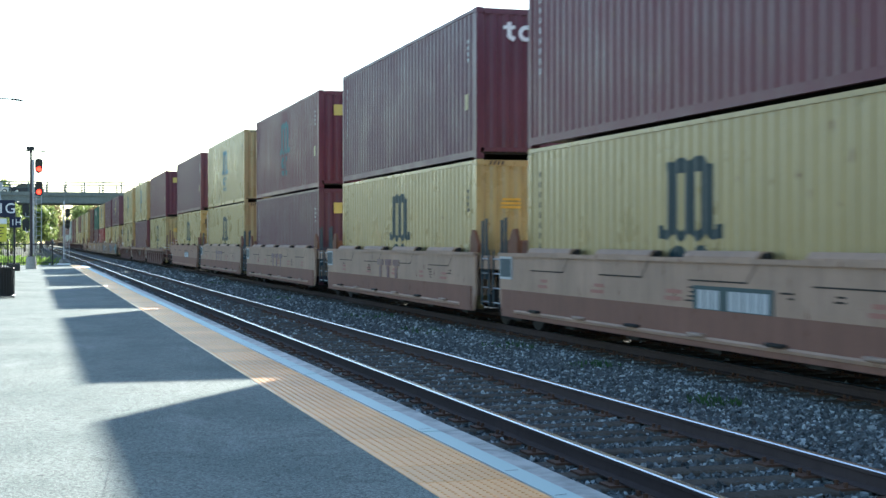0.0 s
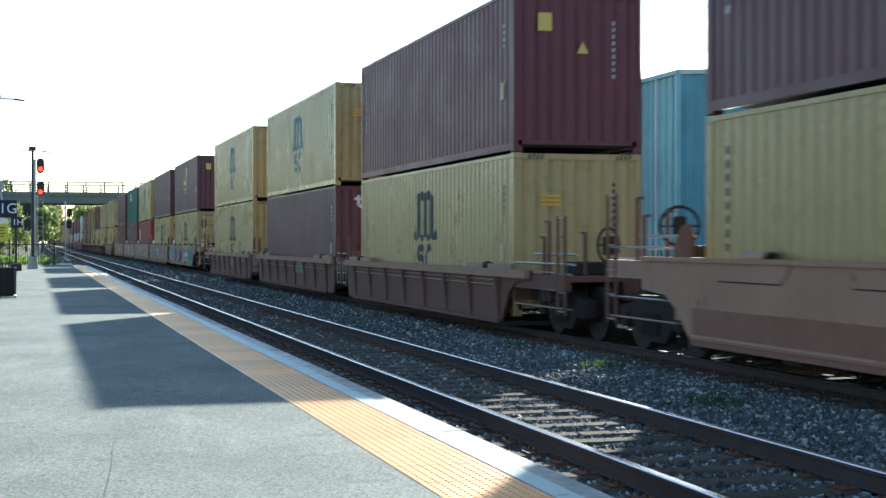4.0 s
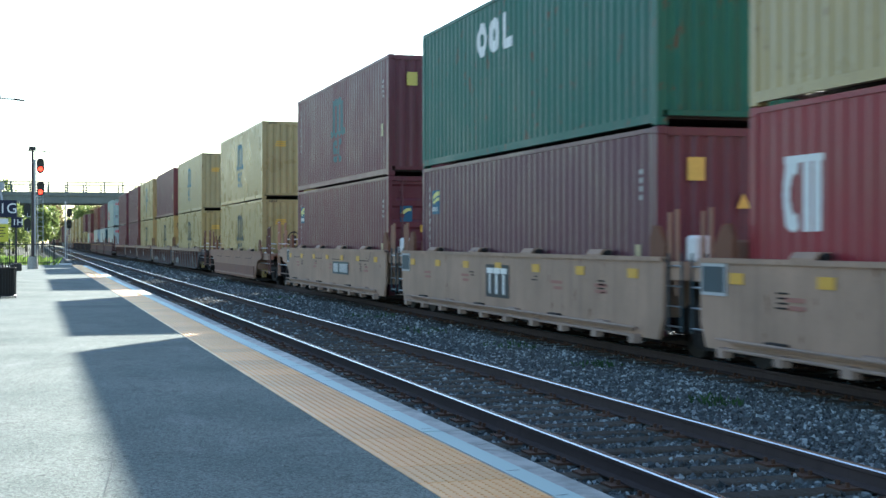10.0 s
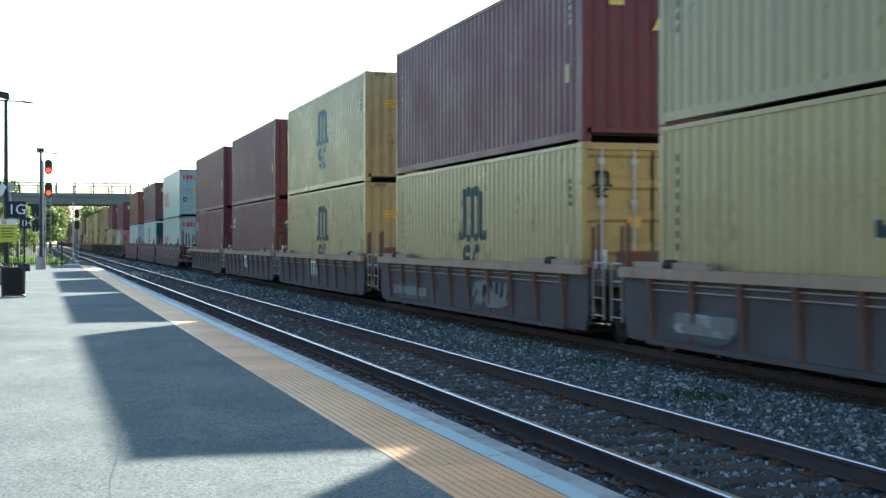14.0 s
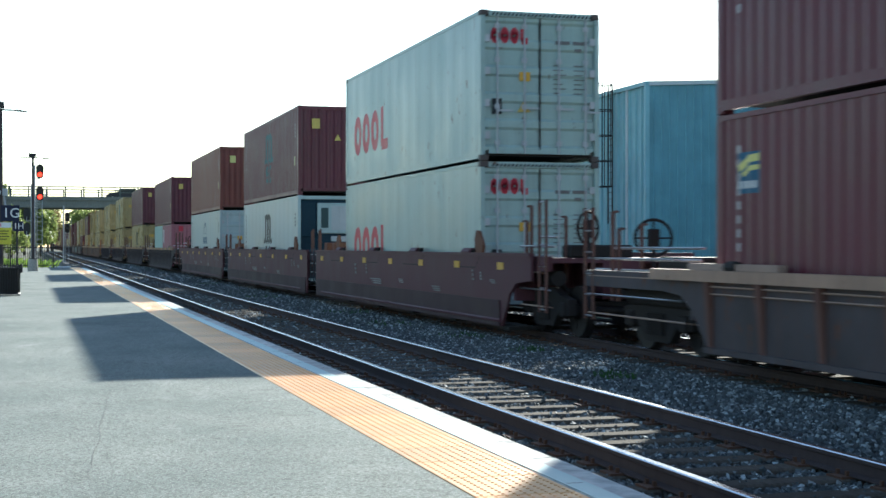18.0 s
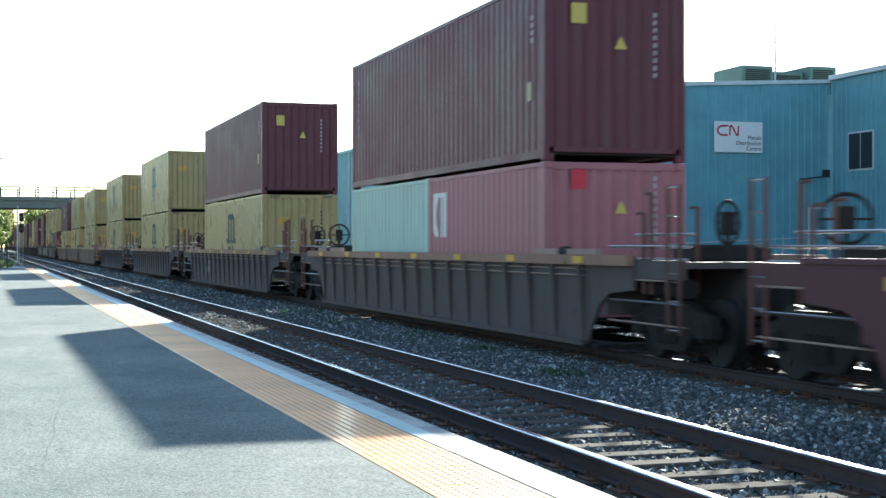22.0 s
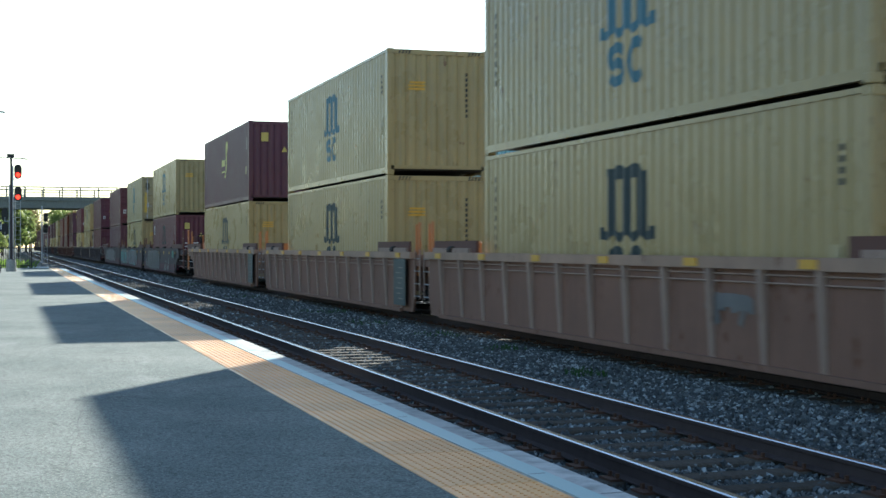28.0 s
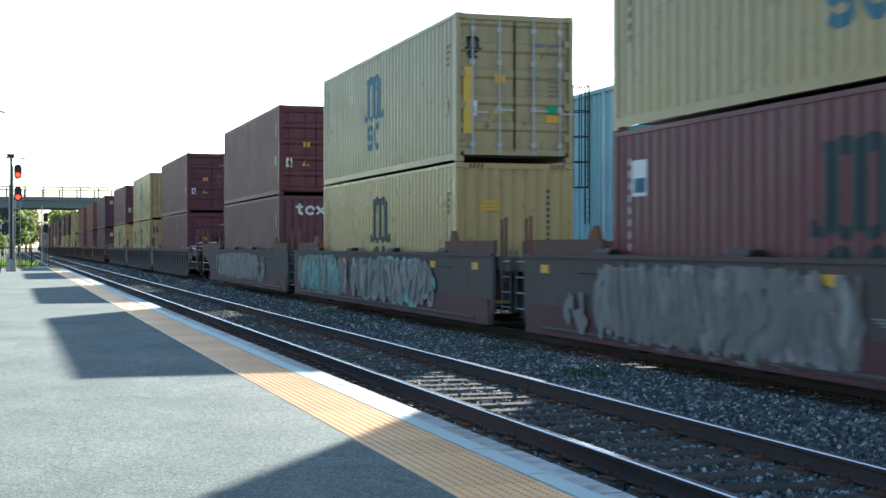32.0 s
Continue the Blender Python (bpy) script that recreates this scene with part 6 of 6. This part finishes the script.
# ---- trees, weeds, grass ----
def tree(label, x, y, height, spread, leaf, seed, leaves=1500, z=GROUND_Z, size=0.34):
    e = thing("tree", label, "tree", x, y, z)
    g = np.random.default_rng(seed)
    rng = random.Random(seed)
    b = bmesh.new()
    tube(b, (0, 0, -0.2), (0.1, 0, height * 0.45), 0.022 * height, 8, 0.013 * height)
    tube(b, (0.1, 0, height * 0.45), (0.0, 0.1, height * 0.85), 0.013 * height, 7, 0.004 * height)
    tips = []
    for k in range(11):
        a, h = rng.uniform(0, 6.28), height * rng.uniform(0.28, 0.75)
        r = spread * rng.uniform(0.5, 0.95) * (1.05 - 0.5 * h / height)
        tip = (r * math.cos(a), r * math.sin(a), h + rng.uniform(0.08, 0.22) * height)
        tube(b, (0.05, 0, h), tip, 0.007 * height, 5, 0.002 * height)
        tips.append(tip)
    part("trunk", b, M["bark"], e)
    tips += [(rng.uniform(-0.3, 0.3) * spread, rng.uniform(-0.3, 0.3) * spread, height * rng.uniform(0.75, 0.97)) for _ in range(5)]
    tips += [(rng.uniform(-0.7, 0.7) * spread, rng.uniform(-0.7, 0.7) * spread, height * rng.uniform(0.3, 0.7)) for _ in range(8)]
    c = np.array(tips)[g.integers(0, len(tips), leaves)]
    d = g.normal(size=(leaves, 3))
    d /= np.linalg.norm(d, axis=1)[:, None]
    c = c + d * (spread * 0.42 * g.uniform(0.2, 1, (leaves, 1)) ** 0.5)
    c[:, 2] = np.maximum(c[:, 2], 0.12 * height)
    u = g.normal(size=(leaves, 3))
    u /= np.linalg.norm(u, axis=1)[:, None]
    w = np.cross(u, g.normal(size=(leaves, 3)))
    w /= np.linalg.norm(w, axis=1)[:, None]
    s = size * g.uniform(0.6, 1.3, (leaves, 1))
    v = np.stack([c - u * s, c + w * s * 0.5, c + u * s, c - w * s * 0.5], 1).reshape(-1, 3)
    f = np.arange(leaves * 4).reshape(-1, 4)
    crown = stuff("crown", v.tolist(), f.tolist(), M[leaf], e)
    return e


rt = random.Random(8)
tree("broad green tree behind the bridge", -7.5, 236, 11.4, 4.4, "leaf", 11, 5000)
tree("broad green tree behind the bridge", -14.0, 232, 12.4, 5.2, "leaf", 12, 4500)
for i, (x, y, h) in enumerate(((-4, 150, 6.0), (-2.6, 172, 6.4), (-7.5, 160, 7.5), (-3.2, 130, 4.6), (-5.2, 118, 4.8), (0.2, 262, 9.0), (-3.5, 275, 10.5), (1.8, 300, 9.5), (-1.5, 330, 12.0), (2.2, 380, 12.5),
                               (-5, 400, 14), (1.2, 440, 14), (5.0, 470, 15), (3.2, 500, 16.5), (-3, 500, 17), (-10, 480, 17), (7.0, 530, 16), (13.6, 300, 9), (14.5, 360, 11), (13.9, 420, 12), (15.5, 470, 14))):
    tree(("reddish spring tree" if i in (8, 12, 17) else "light green spring tree") + " beside the railway line", x, y, h, h * 0.36, "leaf_rust" if i in (8, 12, 17) else "leaf", 30 + i, 1800 if i < 5 else 2600, GROUND_Z, 0.24 if i < 5 else 0.45)


def tufts(name, label, spots, count, height, mat, seed):
    g = np.random.default_rng(seed)
    vs, fs = [], []
    for x, y, r, z in spots:
        for _ in range(count):
            a, q = g.uniform(0, 6.28), r * math.sqrt(g.uniform(0, 1))
            bx_, by_ = x + q * math.cos(a), y + q * 1.6 * math.sin(a)
            h, t = height * g.uniform(0.4, 1.2), g.uniform(0, 6.28)
            lx, ly = g.normal(0, 0.35 * h, 2)
            w = 0.012 + 0.05 * h
            k = len(vs)
            vs += [(bx_ - w * math.cos(t), by_ - w * math.sin(t), z), (bx_ + w * math.cos(t), by_ + w * math.sin(t), z), (bx_ + lx + w * 0.6 * math.cos(t), by_ + ly, z + h), (bx_ + lx * 1.3, by_ + ly * 1.3, z + h * 1.1)]
            fs.append((k, k + 1, k + 2, k + 3))
    return stuff(name, vs, fs, M[mat], None, label, "plants")


tufts("weeds", "low green weeds growing between the tracks", [(7.55, 23.2, 0.45, BED_Z), (7.3, 27.5, 0.5, BED_Z), (7.5, 33, 0.6, BED_Z), (7.2, 44, 0.6, BED_Z), (7.4, 98, 0.5, BED_Z), (7.3, 60, 0.5, BED_Z), (7.6, 19.5, 0.3, BED_Z), (7.1, 15, 0.25, BED_Z)], 90, 0.09, "weed", 3)
tufts("grass", "bright grass at the end of the platform", [(rt.uniform(-6, 2.4), rt.uniform(88, 118), 1.2, GROUND_Z) for _ in range(60)], 60, 0.4, "grass", 4)
tufts("shrubs", "yellow-green shrubs behind the platform fence", [(x, 89 + 2 * (i % 3), 0.9, GROUND_Z) for i, x in enumerate((-4.8, -3.6, -2.4, -1.2, 0.1))], 420, 1.15, "grass", 6)
tufts("weeds", "weeds along the foot of the warehouse", [(23.9, 53 + i * 1.7, 0.4, GROUND_Z) for i in range(14)], 70, 1.6, "leaf", 7)


# ---- warehouse beyond the train ----
BX, BY, EAVE, SLOPE = 24.36, 52.36, 8.1, 0.05
house = thing("warehouse", "long teal metal-clad warehouse with ladder and sign", "warehouse", 0, 0, GROUND_Z)
g0 = -GROUND_Z


def cladding(a0, a1, z0, ztop, place, light=False, pitch=0.36, deep=0.035):
    b = bmesh.new()
    pts, a = [], a0
    while a < a1 - 1e-6:
        for f, d in ((0, 0), (0.7, 0), (0.76, -deep), (0.94, -deep)):
            if a + f * pitch < a1:
                pts.append((a + f * pitch, d))
        a += pitch
    pts.append((a1, 0))
    lo = [b.verts.new(place(p, d, z0)) for p, d in pts]
    hi = [b.verts.new(place(p, d, ztop(p))) for p, d in pts]
    for i in range(len(pts) - 1):
        b.faces.new((lo[i], lo[i + 1], hi[i + 1], hi[i]))
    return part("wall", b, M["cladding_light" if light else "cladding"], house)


def roof_z(x):
    return EAVE + SLOPE * (x - BX) + g0


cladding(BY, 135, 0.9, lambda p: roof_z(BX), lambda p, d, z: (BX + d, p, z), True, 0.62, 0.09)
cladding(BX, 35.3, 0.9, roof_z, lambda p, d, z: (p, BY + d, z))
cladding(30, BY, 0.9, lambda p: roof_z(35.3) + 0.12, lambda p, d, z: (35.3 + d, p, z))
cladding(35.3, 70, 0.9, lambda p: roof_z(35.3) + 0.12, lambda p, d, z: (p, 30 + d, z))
b = bmesh.new()
bx(b, BX + 0.02, 70, BY + 0.05, 135, -0.2, 0.9)
bx(b, 35.32, 70, 30.05, BY + 0.04, -0.2, 0.9)
part("plinth", b, M["concrete"], house)
b = bmesh.new()
prism(b, [(BX + 0.06, 0.95), (70, 0.95), (70, roof_z(70) - 0.15), (BX + 0.06, roof_z(BX) - 0.15)], "y", BY + 0.08, 134.9)
prism(b, [(35.4, 0.95), (69.9, 0.95), (69.9, roof_z(35.3) - 0.1), (35.4, roof_z(35.3) - 0.1)], "y", 30.1, BY + 0.07)
part("core", b, M["galv"], house)
b = bmesh.new()
prism(b, [(BX - 0.12, roof_z(BX) - 0.02), (70, roof_z(70)), (70, roof_z(70) + 0.1), (BX - 0.12, roof_z(BX) + 0.16)], "y", BY - 0.1, 135)
part("roof", b, M["trim_white"], house)
b = bmesh.new()
bx(b, 35.12, 70, 29.9, BY - 0.11, roof_z(35.3) + 0.1, roof_z(35.3) + 0.3)
part("roof", b, M["trim_white"], house)
b = bmesh.new()
bx(b, BX - 0.16, BX + 0.02, BY - 0.12, 135, roof_z(BX) - 0.02, roof_z(BX) + 0.14)
part("gutter", b, M["cladding_light"], house)
for x, y, m in ((BX - 0.05, BY - 0.05, "cladding_light"), (35.2, BY - 0.16, "cladding_light")):
    b = bmesh.new()
    bx(b, x - 0.09, x + 0.09, y - 0.06, y + 0.12, 0.6, roof_z(35.3) - 0.55)
    part("corner_trim", b, M[m], house)
for y in (54.2, 75.0, 95.0):
    b = bmesh.new()
    tube(b, (BX - 0.12, y, 0.2), (BX - 0.12, y, roof_z(BX)), 0.07, 8)
    part("downpipe", b, M["trim_white"], house)
b = bmesh.new()
for s in (-0.23, 0.23):
    tube(b, (BX - 0.3, 55.6 + s, 3.2), (BX - 0.3, 55.6 + s, 9.2), 0.03, 6)
for k in range(20):
    tube(b, (BX - 0.3, 55.37, 3.4 + 0.29 * k), (BX - 0.3, 55.83, 3.4 + 0.29 * k), 0.016, 5)
ladder = part("ladder", b, M["black"], house, "dark steel ladder with a safety cage")
for k in range(5):
    b = bmesh.new()
    ring(b, (BX - 0.62, 55.6, 4.8 + 1.1 * k), (0, 0, 1), 0.40, 0.025, 16, 5)
    part("cage_hoop", b, M["black"], ladder)
for a in (60, 120, 180, 240, 300):
    b = bmesh.new()
    x, y = BX - 0.62 + 0.40 * math.cos(radians(a)), 55.6 + 0.40 * math.sin(radians(a))
    tube(b, (x, y, 4.8), (x, y, 9.2), 0.022, 5)
    part("cage_bar", b, M["black"], ladder)
b = bmesh.new()
bx(b, 35.25, 35.42, 49.13, 50.97, 4.7 + g0, 6.37 + g0)
window = part("window", b, M["trim_white"], house)
for ya, yb in ((49.21, 50.02), (50.08, 50.89)):
    b = bmesh.new()
    bx(b, 35.235, 35.249, ya, yb, 4.78 + g0, 6.29 + g0)
    part("pane", b, M["glass"], window)
b = bmesh.new()
bx(b, 34.15, 35.15, BY - 0.08, BY + 0.02, 1.0 + g0, 3.2 + g0)
door = part("door", b, M["trim_white"], house)
b = bmesh.new()
bx(b, 34.23, 35.07, BY - 0.1, BY - 0.085, 1.05 + g0, 3.12 + g0)
part("door_leaf", b, M["cladding"], door)
b = bmesh.new()
bx(b, 34.9, 34.98, BY - 0.16, BY - 0.1, 2.0 + g0, 2.12 + g0)
part("door_handle", b, M["chrome"], door)
b = bmesh.new()
bx(b, 32.0, 35.15, BY - 1.5, BY - 0.1, 0, 0.98 + g0)
part("landing", b, M["concrete"], house)
for k in range(5):
    b = bmesh.new()
    x = 32.05 + 0.75 * k
    tube(b, (x, BY - 1.45, 0.98 + g0), (x, BY - 1.45, 1.95 + g0), 0.025, 6)
    part("handrail_post", b, M["galv"], house)
b = bmesh.new()
tube(b, (27, BY - 1.45, 1.6 + g0), (35.1, BY - 1.45, 1.95 + g0), 0.025, 6)
part("handrail", b, M["galv"], house)
b = bmesh.new()
tube(b, (33.75, BY, 4.4 + g0), (33.75, BY - 0.7, 4.42 + g0), 0.035, 6)
tube(b, (33.75, BY - 0.7, 4.42 + g0), (34.6, BY - 0.7, 4.5 + g0), 0.035, 6)
bx(b, 34.5, 34.75, BY - 0.8, BY - 0.6, 4.48 + g0, 4.8 + g0)
part("wall_lamp", b, M["black"], house)
sign = thing("wall_sign", "white company sign with red emblem and black words", "sign", 29.53, BY - 0.12, 5.5)
b = bmesh.new()
bevel_box(b, 0, 2.31, -0.03, 0.03, 0, 1.32, 0.01)
part("board", b, M["sign_white"], sign)
b = bmesh.new()
emblem = ribbon(arc(0.42, 0.93, 0.28, 0.2, 70, 290, 10) + [(0.62, 0.74)], 0.075) + ribbon([(0.38, 1.13), (0.66, 1.13)], 0.075)
emblem += ribbon([(0.72, 0.73), (0.74, 1.13), (0.82, 1.13), (1.06, 0.74), (1.12, 0.74), (1.14, 1.14)], 0.075)
for q in emblem:
    b.faces.new([b.verts.new((h, -0.035, v)) for h, v in q])
part("emblem", b, M["ink_red"], sign)
for body, z in (("Metals", 0.56), ("Distribution", 0.33), ("Centre", 0.10)):
    words("lettering", body, 0.25, M["ink"], sign, pose(2.24, -0.036, z, 90, 0, 0), "RIGHT")
for x0, x1, y0, y1, z1 in ((36.4, 38.2, 62, 65, 10.65), (38.4, 40.2, 62.4, 65, 10.45), (40.3, 41.9, 62, 65, 10.75)):
    e = thing("roof_unit", "green metal rooftop air unit", "air unit", 0, 0, 0, 0, "roof units")
    b = bmesh.new()
    bevel_box(b, x0, x1, y0, y1, roof_z(x0) - g0 + 0.05, z1, 0.05)
    part("casing", b, M["hvac"], e)
    b = bmesh.new()
    for k in range(6):
        bx(b, x0 + 0.2, x1 - 0.2, y0 - 0.02, y0, z1 - 0.75 + 0.1 * k, z1 - 0.69 + 0.1 * k)
    part("grille", b, M["under"], e)
e = thing("antenna", "thin white antenna mast on the roof", "antenna", 38.0, 61.5, 8.7)
b = bmesh.new()
tube(b, (0, 0, 0), (0, 0, 4.8), 0.06, 6, 0.03)
part("mast", b, M["galv"], e)


# ---- paving pieces and ties ----
b = bmesh.new()
bevel_box(b, 0, 0.565, 0, 0.604, -0.05, 0.0, 0.004)
for i in range(9):
    for j in range(10):
        x, y = 0.042 + 0.06 * i, 0.032 + 0.06 * j
        lo = [b.verts.new((x + 0.0115 * math.cos(a), y + 0.0115 * math.sin(a), 0.0005)) for a in (k * math.tau / 6 for k in range(6))]
        hi = [b.verts.new((x + 0.008 * math.cos(a), y + 0.008 * math.sin(a), 0.0045)) for a in (k * math.tau / 6 for k in range(6))]
        for k in range(6):
            b.faces.new((lo[k], lo[(k + 1) % 6], hi[(k + 1) % 6], hi[k]))
        b.faces.new(hi)
TILE = mesh_of("tactile_tile", b, [M["tactile"], M["tactile_stud"]])
# studs take the tone with their shade painted in
for f in TILE.polygons:
    if f.center.z > 0.0002:
        f.material_index = 1
strip = thing("tactile_strip", "yellow studded warning tiles along the platform edge", "paving", 2.212, -10, PLAT_Z + 0.004, 0, "", "structure")
for i in range(158):
    piece("tactile_tile", TILE, strip, 0, i * 0.61)
b = bmesh.new()
bevel_box(b, 0, 0.31, 0.0, 4.56, -0.26, 0.0, 0.012)
EDGE = mesh_of("edge_slab", b, M["edge"])
b = bmesh.new()
bx(b, 0.006, 0.145, 0.006, 4.554, -0.002, 0.002)
LINE = mesh_of("painted_line", b, M["edge_blue"])
kerb = thing("platform_edge", "cracked grey concrete platform edge with a pale blue line", "kerb", 2.782, -11.87, PLAT_Z + 0.006, 0, "", "structure")
for i in range(21):
    slab = piece("edge_slab", EDGE, kerb, rt.uniform(-0.003, 0.003), i * 4.57, rt.uniform(-0.004, 0.003), rt.uniform(-0.05, 0.05))
    piece("painted_line", LINE, slab)
for i in range(26):
    b = bmesh.new()
    y = 6.5 + i * 0.93 + rt.uniform(-0.3, 0.3)
    x = 0.02 if i % 3 else 0.16
    pts = [(x, y - 10 + 20), (x + rt.uniform(0.06, 0.15), y + 10 + rt.uniform(-0.03, 0.03))]
    for q in ribbon(pts, 0.012):
        b.faces.new([b.verts.new((h, v, 0.004)) for h, v in q])
    part("crack", b, M["bed"], kerb)
b = bmesh.new()
bevel_box(b, -1.3, 1.3, -0.115, 0.115, -0.17, 0.0, 0.015)
TIE = mesh_of("tie", b, M["tie"])
b = bmesh.new()
bx(b, -0.19, 0.19, -0.1, 0.1, -0.004, 0.014)
for sx in (-0.12, 0.12):
    for sy in (-0.07, 0.05):
        bx(b, sx - 0.012, sx + 0.012, sy, sy + 0.024, 0.014, 0.05)
PLATE = mesh_of("tie_plate", b, M["plate"])
for tr, n_near in ((tracks[0], 190), (tracks[1], 130)):
    for i in range(n_near):
        y = 34.0 + i * 0.54 + rt.uniform(-0.03, 0.03)
        t = piece("tie", TIE, tr, rt.uniform(-0.05, 0.05), y, TIE_TOP + rt.uniform(-0.008, 0.004), rt.uniform(-1.0, 1.0))
        if i < 60:
            for s in (-1, 1):
                piece("tie_plate", PLATE, t, s * 0.7525, 0, 0.003)
    vs, fs = [], []
    for i in range(560):
        y = (34.0 + n_near * 0.54 + i * 0.54) if i < 400 else 34.0 - (i - 399) * 0.54
        k = len(vs)
        vs += [(sx * 1.3, y + sy * 0.115, z) for z in (TIE_TOP - 0.17, TIE_TOP) for sx, sy in ((-1, -1), (1, -1), (1, 1), (-1, 1))]
        fs += [(k + 4, k + 5, k + 6, k + 7), (k, k + 1, k + 5, k + 4), (k + 1, k + 2, k + 6, k + 5), (k + 2, k + 3, k + 7, k + 6), (k + 3, k, k + 4, k + 7)]
    stuff("far_ties", vs, fs, M["tie"], tr)


# ---- what moves ----
def motions():
    for ob, x, u, z in TRAIN:
        walk(ob, [(t, pose(x, u - s, z)) for t, s in TRAVEL])
    for ob, x0, v in TRAFFIC:
        y, turn = (BRIDGE_Y - 2.2, 0) if v > 0 else (BRIDGE_Y + 2.2, 180)
        walk(ob, [(t, pose(x0 + v * t, y, DECK_Z + 0.002, 0, 0, turn)) for t in (0, 8, 16, 24, 32)])
    # every wheelset turns as it rolls; all in the same place on their bogie share one set of keys
    rolled = {}
    for ob in [o for o in scene.objects if o.name.startswith("wheelset")]:
        y = round(ob.location.y, 2)
        if y not in rolled:
            times = [k / FPS for k in range(32 * FPS + 1)]
            gone = np.interp(times, [t for t, s in TRAVEL], [s for t, s in TRAVEL])
            walk(ob, [(t, pose(0, y, 0.42, math.degrees(s / 0.42) % 360)) for t, s in zip(times, gone)])
            rolled[y] = ob.animation_data
        else:
            ob.rotation_mode = "QUATERNION"
            own = ob.animation_data_create()
            own.action, own.action_slot = rolled[y].action, rolled[y].action_slot


motions()
